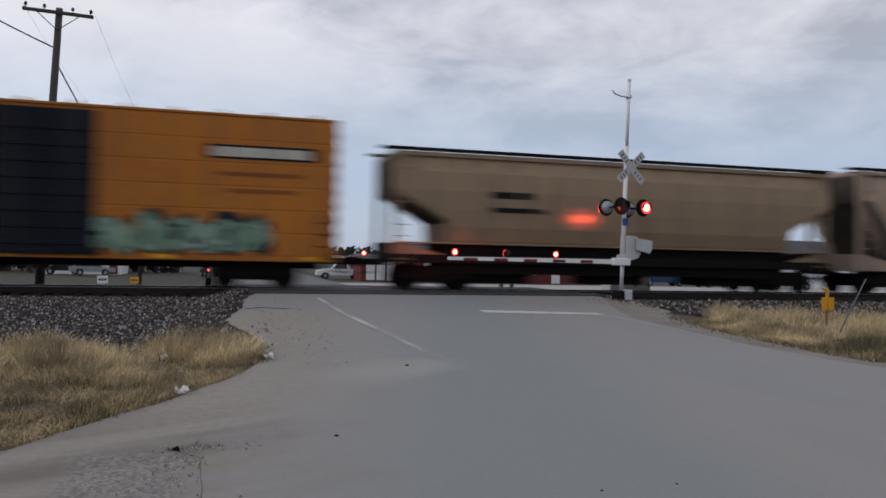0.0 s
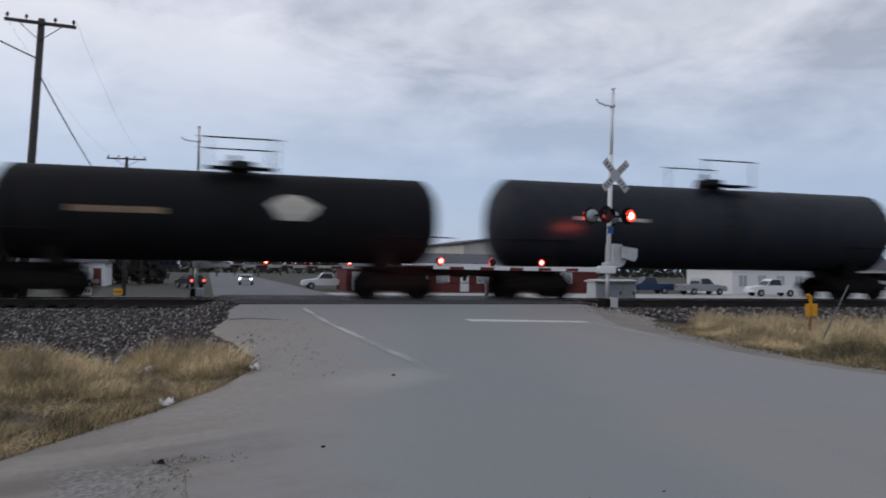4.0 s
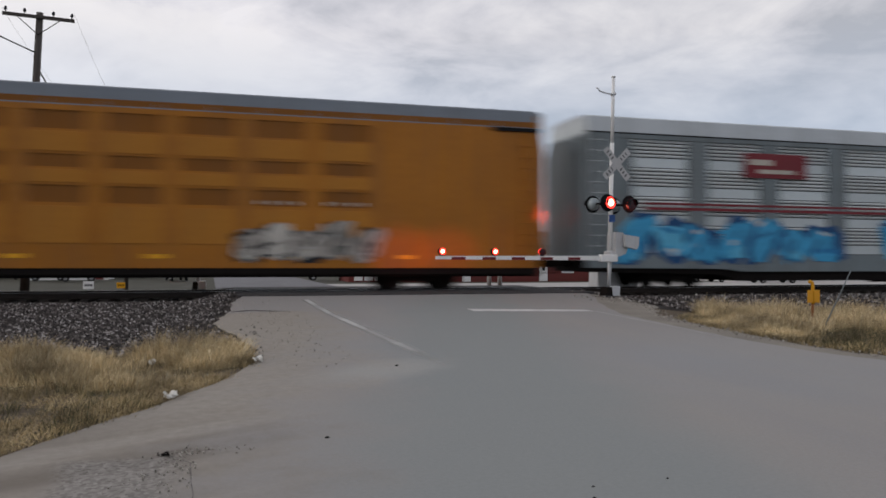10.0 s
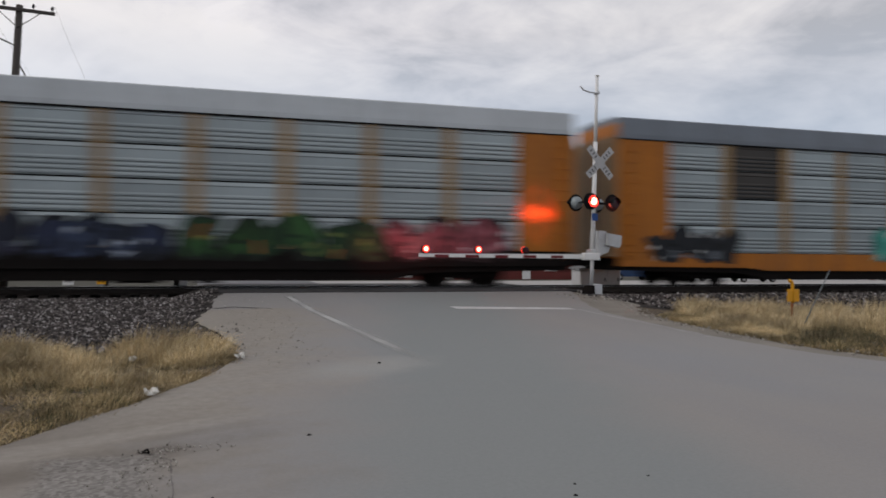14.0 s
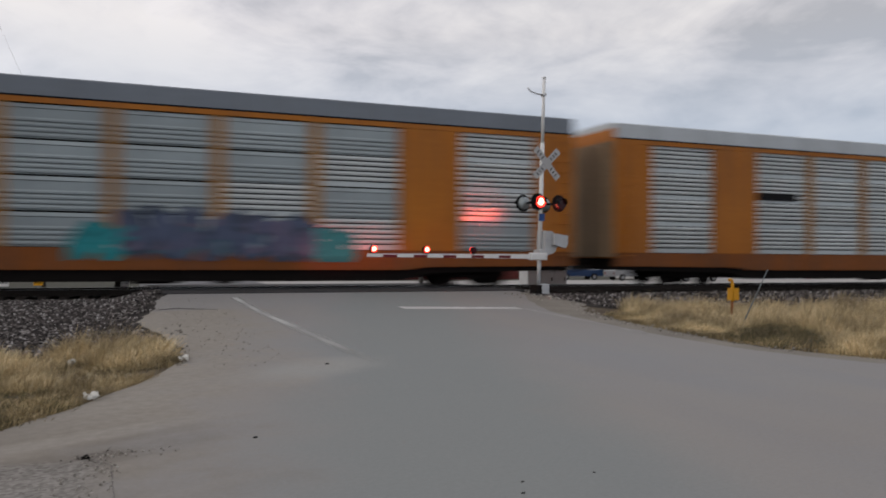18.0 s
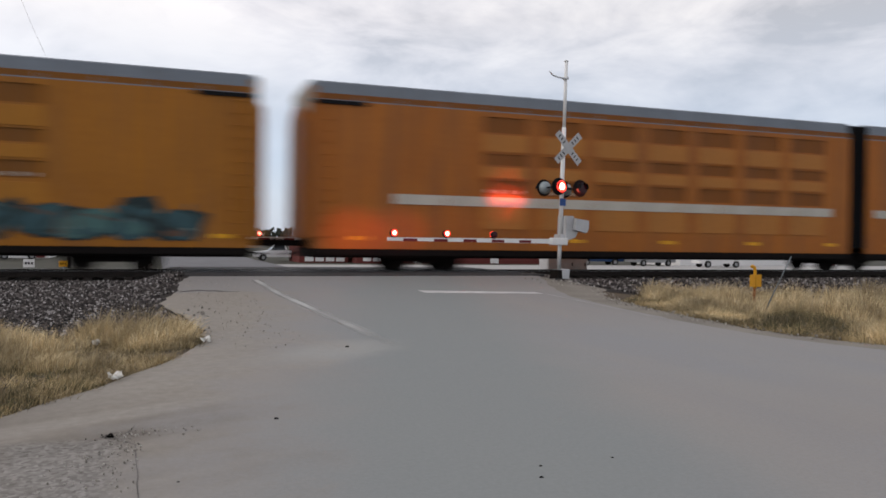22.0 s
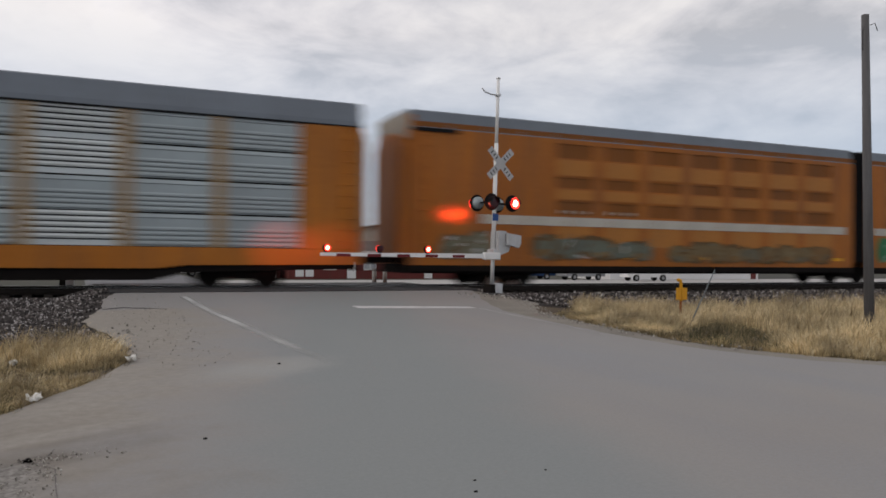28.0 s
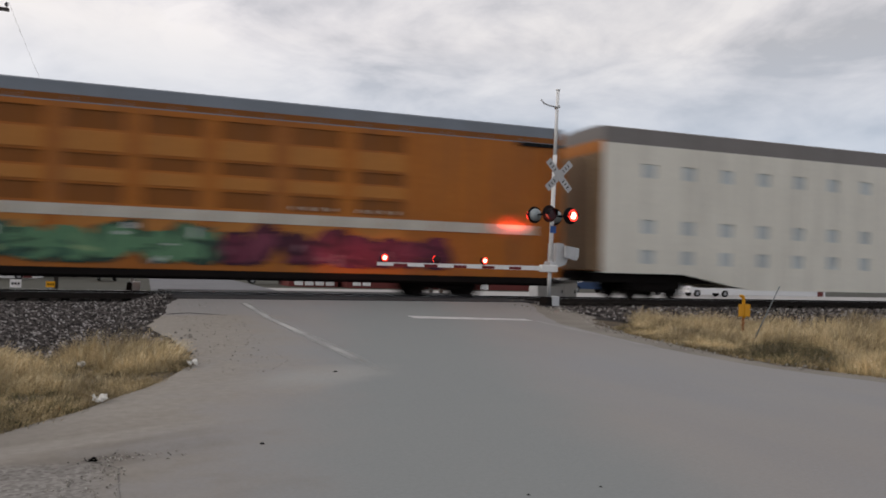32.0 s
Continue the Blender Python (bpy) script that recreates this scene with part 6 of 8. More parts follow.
    graffiti(car, -10.8, -2.0, 0.95, 1.75, y, ["7d6a4a", "6f6a58", "86643a"], 67, 9, "6a4f2c", "8a7a5a")
    graffiti(car, 7.8, 10.3, 0.95, 1.9, y, ["8f9290", "7f8486", "9aa0a2"], 59, 4, "6a6a62", "b4b8b6")
    graffiti(car, 10.4, 15.2, 0.95, 2.35, y, ["565640", "6a6850", "484a3a"], 68, 5, "34342a", "8a8a72")
    car, x, y = articulated(642.22, 664.37, 686.80, "orange articulated car carrier with white stripe and bright graffiti", True, "orange_r", "orange_rd", "orange_rp")
    graffiti(car, -18.9, -15.9, 0.95, 2.1, y, ["9a9474", "b0aa8c", "4a4f40"], 53, 5, "3a3628", "d2ccb2")
    graffiti(car, -15.7, -12.2, 0.95, 2.1, y, ["7a7660", "8f8a74", "565848"], 69, 5, "34322a", "b8b49c")
    graffiti(car, -10.0, -0.7, 0.95, 2.4, y, ["1f6f92", "2f8aa8", "a04038", "1a5a80"], 55, 7, "143a50", "5fb0c4")
    for x in (-15.0, -13.1):
        s = Shape()
        s.box(x, x + 1.8, y - 0.016, y - 0.009, 2.14, 2.5)
        part("cover_panel", s, M["navy"], car, "dark patch over the stripe")
    graffiti(car, 1.3, 9.9, 0.95, 2.2, y, ["5f8a68", "8aa57a", "3a5f50"], 56, 8, "2a4036")
    graffiti(car, 10.0, 17.5, 0.95, 2.2, y, ["6a2a40", "7a3a4e", "4a1a2c"], 57, 8, "40182a", "8f6a74")
    white_rack(686.80, 715.50)


build_train()


def motions():
    for car, c in TRAIN:
        walk(car, [(t, pose(c - SPEED * t, TRACK_Y, RAIL_Z)) for t in (0, 8, 16, 24, 32)])
    # the wheels roll while their car crosses the open stretch
    step = 80 / math.degrees(SPEED / 0.43)
    for car, c in TRAIN:
        for wheel, dx, owner, tx in WHEELS:
            if owner is not car:
                continue
            t0, t1 = max(0.0, (c + tx - 28) / SPEED), min(31.9, (c + tx + 11) / SPEED)
            if t1 <= t0 + step:
                continue
            n = int((t1 - t0) / step)
            rows = [(t0 + i * step, pose(dx, 0, 0.43, 0, -80 * i, 0)) for i in range(n + 1)]
            if t0 > 0.01:
                rows.insert(0, (0, rows[0][1]))
            rows.append((32, rows[-1][1]))
            walk(wheel, rows)
    walk(LEAVING, [(t, pose(x, y, height(x, y) + 0.02, 0, 0, a)) for t, x, y, a in ((0, -1.2, 92.6, 100), (6.5, -2.5, 93.4, 115), (12, -3.85, 94, 100), (32, -3.9, 94.4, 95))])
    # the lamp pairs and the gate lamps blink in turn: each lit reflector turns its dark back forward
    on, per, first = 0.52, 1.321, 0.652
    late, early = {23: 0.05}, {12: -0.06}
    for lamp, phase, place in BLINKS:
        turned = lambda a: pose(*place, a, 0, 0)
        lit, dark = (0, 180) if phase else (180, 0)
        rows = [(0, turned(180 - lit))]
        k = 0
        while first + k * per < 31.8:
            a = first + k * per + late.get(k, 0)
            b = min(first + k * per + on + early.get(k, 0), 31.85)
            for t0, q0, q1 in ((a, 180 - lit, 180 - dark), (b, 180 - dark, 180 - lit)):
                rows += [(t0 - 0.07 + 0.0334 * i, turned(q0 + (q1 - q0) * i / 3)) for i in range(4)]
            k += 1
        rows.append((32, rows[-1][1]))
        walk(lamp, rows)


# ---- the crossing signals ----
BLINKS = []


def lamp_unit(mast, x, y, z, face, phase, front=True, blink=True):
    """A hooded red lamp on a black disc, facing along face * y; its reflector turns edge-on when dark."""
    d = Shape()
    ring = lambda yy, r, n=24: [(x + r * math.cos(2 * math.pi * i / n), y + face * yy, z + r * math.sin(2 * math.pi * i / n)) for i in range(n)]
    d.loft([ring(-0.012, 0.255), ring(0.0, 0.26), ring(0.012, 0.255)])
    disc = part("background_disc", d, M["matte_black"], mast, "black disc behind the lamp")
    hs = Shape()
    hs.loft([ring(-0.012, 0.195), ring(-0.10, 0.185), ring(-0.17, 0.13), ring(-0.20, 0.05)], smooth=True)
    part("lamp_housing", hs, M["galv"], mast, "round silver lamp housing")
    hd = Shape()
    n = 12
    for rr in (0.165,):
        vs, fs = [], []
        for k, (yy, r0) in enumerate(((0.0, 0.165), (0.24, 0.15))):
            for i in range(n + 1):
                a = math.radians(-10 + 200 * i / n)
                vs.append((x + r0 * math.cos(a), y + face * yy, z + r0 * math.sin(a)))
            for i in range(n + 1):
                a = math.radians(-10 + 200 * i / n)
                vs.append((x + (r0 - 0.008) * math.cos(a), y + face * yy, z + (r0 - 0.008) * math.sin(a)))
        m = n + 1
        for i in range(n):
            fs += [(i, i + 1, 2 * m + i + 1, 2 * m + i), (m + i, 3 * m + i, 3 * m + i + 1, m + i + 1)]
        hd.add(vs, fs)
    part("hood", hd, M["matte_black"], mast)
    ln = Shape()
    ln.loft([ring(0.014, 0.155), ring(0.02, 0.15)])
    part("lens_rim", ln, M["lens"], mast, "dark red unlit lens")
    if blink:
        lamp = part("lamp_reflector", lamp_face(0.175 if front else 0.16, face, shift=0.0 if front else -face * 0.05), [M["lit_core"], M["lit_rim"], M["lens"]], mast, "red lamp reflector", pose(x, y + face * 0.15, z))
        BLINKS.append((lamp, phase, (x, y + face * 0.15, z)))


def lamp_face(r, face, n=24, shift=0.0):
    """A round reflector with a lit face of core and rim, and a dark back; the rim also holds the lamp's halo."""
    g = Shape()
    ring = lambda yy, q: [(q * math.cos(2 * math.pi * i / n), yy + shift, q * math.sin(2 * math.pi * i / n)) for i in range(n)]
    f = face * 0.004
    g.loft([ring(f, r * 0.62), ring(f * 1.2, r * 0.05)], 0, caps=False)
    g.add([(0, f * 1.2 + shift, 0)] + ring(f * 1.2, r * 0.05), [(0, 1 + i, 1 + (i + 1) % n) for i in range(n)], 0)
    g.loft([ring(f * 0.5, r), ring(f, r * 0.62)], 1, caps=False)
    g.add(ring(f * 0.5, r) + [(0, -f + shift, 0)], [(i, (i + 1) % n, n) for i in range(n)], 2)
    return g


def crossing_signal(x, y, z0, face, gate_dir, label, yaw=0, H=6.6, lean=0.0, low=0.0):
    sig = thing("crossing_signal", label, "crossing signal", "crossing signals", pose(x, y, z0, 0, lean, yaw))
    b = Shape()
    b.box(-0.24, 0.24, -0.24, 0.24, -0.35, 0.02, c=0.03)
    part("foundation", b, M["crossing"], sig, "dark stained foundation block")
    j = Shape()
    j.loft([[(-0.20, -0.2, 0.0), (0.0, -0.2, 0.0), (0.0, 0.2, 0.0), (-0.20, 0.2, 0.0)], [(-0.17, -0.16, 0.28), (0.0, -0.16, 0.28), (0.0, 0.16, 0.28), (-0.17, 0.16, 0.28)]])
    part("base_casting", j, M["under"], sig, "dark cast base")
    j = Shape()
    j.box(0.0, 0.27, -0.2, 0.14, 0.0, 0.31, c=0.02)
    part("junction_box", j, M["base_grey"], sig, "grey junction box")
    m = Shape()
    m.tube((0, 0, 0.26), (0, 0, 1.25), 0.06, n=16)
    part("lower_mast", m, M["steel"], sig, "bare steel lower mast")
    m = Shape()
    m.tube((0, 0, 1.25), (0, 0, 4.6), 0.065, n=16)
    m.tube((0, 0, 4.6), (0, 0, H), 0.05, n=14)
    m.tube((0, 0, H), (0, 0, H + 0.03), 0.065, n=14)
    part("mast", m, M["white"], sig, "white painted steel mast")
    k = Shape()
    pts = [(0, -0.02, H - 0.52), (-0.28, -0.02, H - 0.52), (-0.5, -0.02, H - 0.48), (-0.62, -0.02, H - 0.38)]
    k.path(pts, 0.022, 8)
    k.tube((-0.05, 0, H - 0.56), (0.06, 0, H - 0.48), 0.06, n=8)
    part("bracket", k, M["steel"], sig)
    # crossed blades, white with dark lettering that cannot be read
    for a in (45, -45):
        s = Shape()
        ca, sa = math.cos(math.radians(a)), math.sin(math.radians(a))
        yy = face * (0.09 if a > 0 else 0.10)
        corner = lambda u, w: (0.12 + u * ca - w * sa, 3.98 - low + u * sa + w * ca)
        o = [corner(-0.61, -0.11), corner(0.61, -0.11), corner(0.61, 0.11), corner(-0.61, 0.11)]
        s.prism(o, yy - 0.003, yy + 0.003, "y")
        bl = part("crossbuck_blade", s, M["blade"], sig, "white crossbuck blade")
        for u in (-0.5, -0.38, -0.26, 0.2, 0.32, 0.44):
            t = Shape()
            o = [corner(u, -0.055), corner(u + 0.045, -0.055), corner(u + 0.045, 0.055), corner(u, 0.055)]
            t.prism(o, yy + face * 0.003 - 0.001, yy + face * 0.003 + 0.002, "y")
            part("lettering", t, M["sign_ink"], bl)
    # cross arm with four lamps, back to back
    c = Shape()
    zl = 2.76 - low
    c.tube((-0.42, 0, zl), (0.42, 0, zl), 0.035, n=10)
    c.box(-0.1, 0.1, -0.1, 0.1, zl - 0.1, zl + 0.1, c=0.02)
    for dx in (-0.39, 0.39):
        c.tube((dx, -0.25, zl), (dx, 0.25, zl), 0.028, n=8)
    part("cross_arm", c, M["matte_black"], sig)
    for dx, ph in ((-0.39, True), (0.39, False)):
        lamp_unit(sig, dx, face * 0.38, zl, face, ph)
        lamp_unit(sig, dx, -face * 0.38, zl, -face, ph, face > 0)
    p = Shape()
    p.box(-0.11, 0.11, face * 0.075 - 0.004, face * 0.075 + 0.004, 2.22 - low, 2.44 - low)
    part("number_plate", p, M["blue"], sig, "small blue plate")
    # gate mechanism, arm and its lamps
    g = Shape()
    g.prism([(0.05, 1.15), (0.42, 1.28), (0.5, 1.45), (0.5, 1.72), (0.30, 1.92), (0.05, 1.92)], -0.22, 0.22, "y")
    g.box(-0.12, 0.12, -0.16, 0.16, 1.05, 1.35, c=0.02)
    part("gate_mechanism", g, M["steel"], sig, "silver gate mechanism housing")
    for y0 in (-0.36, 0.24):
        w = Shape()
        w.prism([(0.3, 1.5), (0.72, 1.42), (0.80, 1.55), (0.80, 1.80), (0.3, 1.85)], y0, y0 + 0.12, "y")
        part("counterweight", w, M["steel"], sig)
    a = Shape()
    d = gate_dir
    z = 1.14
    L = 5.8
    a.box(min(-d * 0.1, d * 0.5), max(-d * 0.1, d * 0.5), -0.08 + face * 0.2, 0.08 + face * 0.2, z - 0.11, z + 0.11, c=0.02)
    yy = face * 0.2
    a.prism([(d * 0.4, z - 0.07), (d * L, z - 0.045), (d * L, z + 0.045), (d * 0.4, z + 0.07)], yy - 0.02, yy + 0.02, "y")
    arm = part("gate_arm", a, M["white"], sig, "white gate arm with red bands, lowered", pose(0, 0, z) @ pose(0, 0, 0, 0, -lean, 0) @ pose(0, 0, -z))
    for i in range(5):
        x0 = 1.2 + i * 0.93
        r = Shape()
        r.box(min(d * x0, d * (x0 + 0.42)), max(d * x0, d * (x0 + 0.42)), yy - 0.026, yy + 0.026, z - 0.056, z + 0.022)
        part("red_band", r, M["red"], arm)
    for u, ph in ((L - 0.18, None), (L - 1.78, True), (L - 3.32, False)):
        q = Shape()
        q.box(d * u - 0.05, d * u + 0.05, yy - 0.05, yy + 0.05, z + 0.05, z + 0.13, c=0.01)
        q.tube((d * u, yy, z + 0.17), (d * u, yy + face * 0.05, z + 0.17), 0.085, n=14)
        q.tube((d * u, yy, z + 0.17), (d * u, yy - face * 0.05, z + 0.17), 0.085, n=14)
        part("gate_lamp", q, M["matte_black"], arm)
        for ff in (face, -face):
            place = (d * u, yy + ff * 0.062, z + 0.17)
            ob = part("gate_lamp_lens", lamp_face(0.092, ff), [M["lit_core"], M["lit_rim"], M["lens"]], arm, "red gate lamp", pose(*place))
            if ph is not None:
                BLINKS.append((ob, ph, place))
    return sig


crossing_signal(11.48, 21.35, 0.40, -1, -1, "white crossing signal with crossbuck, red lamps and lowered gate", 8, 6.6, 1.5)
crossing_signal(-0.40, 30.0, 0.38, 1, 1, "far crossing signal with crossbuck, red lamps and lowered gate", H=6.15, low=0.42)


def signal_beams():
    """The lamps on the back of the near signal and its gate shine red on the passing cars; the lenses spread the beam sideways.
    The lamp plates of the rear pair swing before their lamps when these are dark."""
    for x, y, z, tx, tz, e, size, wide in (
        (11.09, 21.82, 3.16, 11.0, 2.98, 620, 9, 3.6), (11.862, 21.93, 3.16, 11.52, 2.95, 620, 9, 3.6),
        # added wider spots at the same lamps, for the glow's soft edge
        (11.09, 21.82, 3.16, 11.0, 2.98, 200, 22, 2.4), (11.862, 21.93, 3.16, 11.52, 2.95, 200, 22, 2.4),
        # added spot for the upright red smear around the glow
        (11.09, 21.82, 3.16, 11.0, 3.05, 75, 56, 0.8),
        (7.5, 21.1, 1.73, 7.25, 1.75, 90, 36, 1.4), (5.9, 20.9, 1.73, 5.75, 1.70, 140, 36, 1.4), (9.1, 21.3, 1.73, 9.0, 1.80, 16, 46, 1.4)):
        l = new("signal_lamp_beam", bpy.data.lights.new("signal_lamp_beam", "SPOT"))
        l.data.energy, l.data.color, l.data.spot_size, l.data.spot_blend, l.data.shadow_soft_size = e, (1.0, 0.12, 0.07), radians(size), 1.0, 0.03
        l.matrix_world = look((x, y, z), (tx, 24.1, tz)) @ Matrix.Diagonal((wide, 1, 1, 1))


signal_beams()


# ---- poles, wires ----
def utility_pole(x, y, H, lean=0.0, arms=((0.15, 2.5),), yaw=0, light=False, label="weathered wooden utility pole with a crossarm", transformer=False, r=0.17, wood="wood"):
    p = thing("utility_pole", label, "utility pole", "utility poles", pose(x, y, height(x, y) - 0.3, 0, lean, yaw))
    s = Shape()
    s.tube((0, 0, 0), (0, 0, H), r, r * 0.7, 14)
    part("pole", s, M[wood], p)
    for dz, w in arms:
        a = Shape()
        z = H - dz
        a.box(-w / 2, w / 2, -0.20, -0.10, z - 0.06, z + 0.06, c=0.008)
        arm = part("crossarm", a, M["wood"], p)
        for e in (-1, 1):
            b = Shape()
            b.tube((e * w * 0.3, -0.15, z - 0.05), (0, -0.13, z - 0.65), 0.016, n=6)
            part("brace", b, M["wire"], arm)
        for u in (-0.46, -0.2, 0.2, 0.46):
            i = Shape()
            i.tube((u * w, -0.15, z + 0.06), (u * w, -0.15, z + 0.16), 0.02, n=6)
            i.tube((u * w, -0.15, z + 0.13), (u * w, -0.15, z + 0.20), 0.05, 0.06, 8)
            i.tube((u * w, -0.15, z + 0.20), (u * w, -0.15, z + 0.26), 0.055, 0.03, 8)
            part("insulator", i, M["slate"], arm)
    if transformer:
        t = Shape()
        t.tube((-0.42, -0.1, H - 1.9), (-0.42, -0.1, H - 1.15), 0.2, n=12)
        t.tube((-0.42, -0.1, H - 1.15), (-0.42, -0.1, H - 1.0), 0.04, n=6)
        part("transformer", t, M["galv_d"], p)
    if light:
        l = Shape()
        pts = [(0, 0, H - 5.0), (0.8, 0, H - 4.45), (1.9, 0, H - 4.2), (2.9, 0, H - 4.2)]
        l.path(pts, 0.035, 8)
        part("lamp_bracket", l, M["galv_d"], p)
        h = Shape()
        h.loft([[(2.8, -0.05, H - 4.22), (2.8, 0.05, H - 4.22), (2.8, 0.05, H - 4.14), (2.8, -0.05, H - 4.14)], [(3.1, -0.14, H - 4.3), (3.1, 0.14, H - 4.3), (3.1, 0.1, H - 4.12), (3.1, -0.1, H - 4.12)], [(3.6, -0.1, H - 4.28), (3.6, 0.1, H - 4.28), (3.6, 0.06, H - 4.16), (3.6, -0.06, H - 4.16)]])
        part("lamp_head", h, M["galv_d"], p)
    return p


def wire(a, b, sag=0.6, r=0.014, n=14, label="thin black wire strung between the poles"):
    s = Shape()
    a, b = Vector(a), Vector(b)
    q = [a.lerp(b, i / n) - Vector((0, 0, sag * 4 * (i / n) * (1 - i / n))) for i in range(n + 1)]
    s.path(q, r, 5)
    return solid("overhead_wire", s, M["wire"], label, "wire", group="overhead wires")


def build_poles():
    utility_pole(-6.5, 32, 10.87, 2.4, ((0.2, 2.4),), 0)
    for i, (x, y, H) in enumerate(((-6.5, 69, 11.6), (-8.2, 108, 10.9), (-8.6, 128, 11.3), (-9.1, 150, 9.8), (-9.6, 175, 9.8), (-10.5, 205, 9.6), (-11.5, 240, 9.6))):
        utility_pole(x, y, H, 0, ((0.2, 3.0),) if i == 0 else ((0.2, 3.0), (1.1, 3.0)), 0, i == 0, transformer=i == 0)
    p = utility_pole(13.45, 10.1, 6.4, -1.6, (), 0, r=0.095, label="bare weathered wooden pole in the roadside grass", wood="wood_g")
    for a, b, c in (((-0.09, -0.05, 6.15), (-0.2, -0.1, 6.05), (-0.24, -0.12, 5.7)), ((0.06, -0.05, 6.2), (0.16, -0.08, 6.24), (0.2, -0.1, 6.1))):
        w = Shape()
        w.path([a, b, c], 0.008, 5)
        part("loose_wire", w, M["wire"], p)
    wire((-6.15, 31.8, 9.0), (-15.5, 31, 14.2), 0.35, 0.028, label="thick drooping cable on the pole")
    row = [(-6.1, 32, 10.35), (-6.5, 69, 10.2), (-8.2, 108, 9.5), (-8.6, 128, 9.9), (-9.1, 150, 8.4), (-9.6, 175, 8.4)]
    for (x0, y0, z0), (x1, y1, z1) in zip(row, row[1:]):
        for u in (-1.2, 1.2):
            wire((x0 + u, y0, z0 + 0.25), (x1 + u, y1, z1 + 0.25), 0.7, 0.004)
    wire((-6.1, 31.9, 8.5), (-6.4, 69, 5.7), 0.5, 0.03, label="thick drooping cable between the poles")


build_poles()


# ---- roadside things ----
def scatter_material(name, cols, rough=0.9, patch=0.0):
    """Colour picked per loose piece."""
    m = bpy.data.materials.new(name)
    m.use_nodes = True
    nt = m.node_tree
    g, r = nt.nodes.new("ShaderNodeNewGeometry"), nt.nodes.new("ShaderNodeValToRGB")
    e = r.color_ramp.elements
    e[0].position, e[1].position = 0.0, 1.0
    e[0].color, e[1].color = (*cols[0], 1), (*cols[-1], 1)
    for i, c in enumerate(cols[1:-1]):
        e.new((i + 1) / (len(cols) - 1)).color = (*c, 1)
    bs = nt.nodes["Principled BSDF"]
    nt.links.new(g.outputs["Random Per Island"], r.inputs[0])
    col = r.outputs[0]
    if patch:
        tc, ns, mr, hs = nt.nodes.new("ShaderNodeTexCoord"), nt.nodes.new("ShaderNodeTexNoise"), nt.nodes.new("ShaderNodeMapRange"), nt.nodes.new("ShaderNodeHueSaturation")
        ns.inputs["Scale"].default_value, ns.inputs["Detail"].default_value = 1.1, 4
        nt.links.new(tc.outputs["Object"], ns.inputs["Vector"])
        mr.inputs[1].default_value, mr.inputs[2].default_value, mr.inputs[3].default_value, mr.inputs[4].default_value = 0.35, 0.65, 1 - patch, 1 + patch * 0.6
        nt.links.new(ns.outputs[0], mr.inputs[0]); nt.links.new(mr.outputs[0], hs.inputs["Value"]); nt.links.new(col, hs.inputs["Color"])
        col = hs.outputs[0]
    nt.links.new(col, bs.inputs["Base Color"])
    bs.inputs["Roughness"].default_value = rough
    return m


M["stones"] = scatter_material("mixed_ballast_stone", [(0.010, 0.009, 0.009), (0.022, 0.018, 0.017), (0.040, 0.033, 0.031), (0.052, 0.044, 0.041), (0.075, 0.064, 0.06), (0.12, 0.105, 0.10), (0.21, 0.19, 0.18), (0.46, 0.44, 0.43)])
M["pebbles"] = scatter_material("shoulder_gravel", [(0.13, 0.12, 0.105), (0.26, 0.24, 0.21), (0.34, 0.32, 0.285), (0.48, 0.46, 0.425)])
M["clods"] = scatter_material("dark_asphalt_crumbs", [(0.12, 0.11, 0.098), (0.17, 0.156, 0.138), (0.23, 0.212, 0.186)])
M["blades"] = scatter_material("dry_grass_blades", [(0.22, 0.15, 0.075), (0.52, 0.40, 0.22), (0.70, 0.57, 0.34), (0.60, 0.47, 0.265), (0.33, 0.24, 0.12), (0.80, 0.70, 0.48)], 0.75, 0.6)
M["weeds"] = scatter_material("olive_weeds", [(0.045, 0.045, 0.02), (0.085, 0.08, 0.034), (0.12, 0.105, 0.045), (0.065, 0.05, 0.026)], 0.85, 0.4)
M["blades_low"] = scatter_material("trampled_grass_blades", [(0.20, 0.145, 0.072), (0.42, 0.315, 0.165), (0.30, 0.225, 0.11), (0.56, 0.44, 0.25), (0.14, 0.115, 0.055)], 0.85, 0.55)


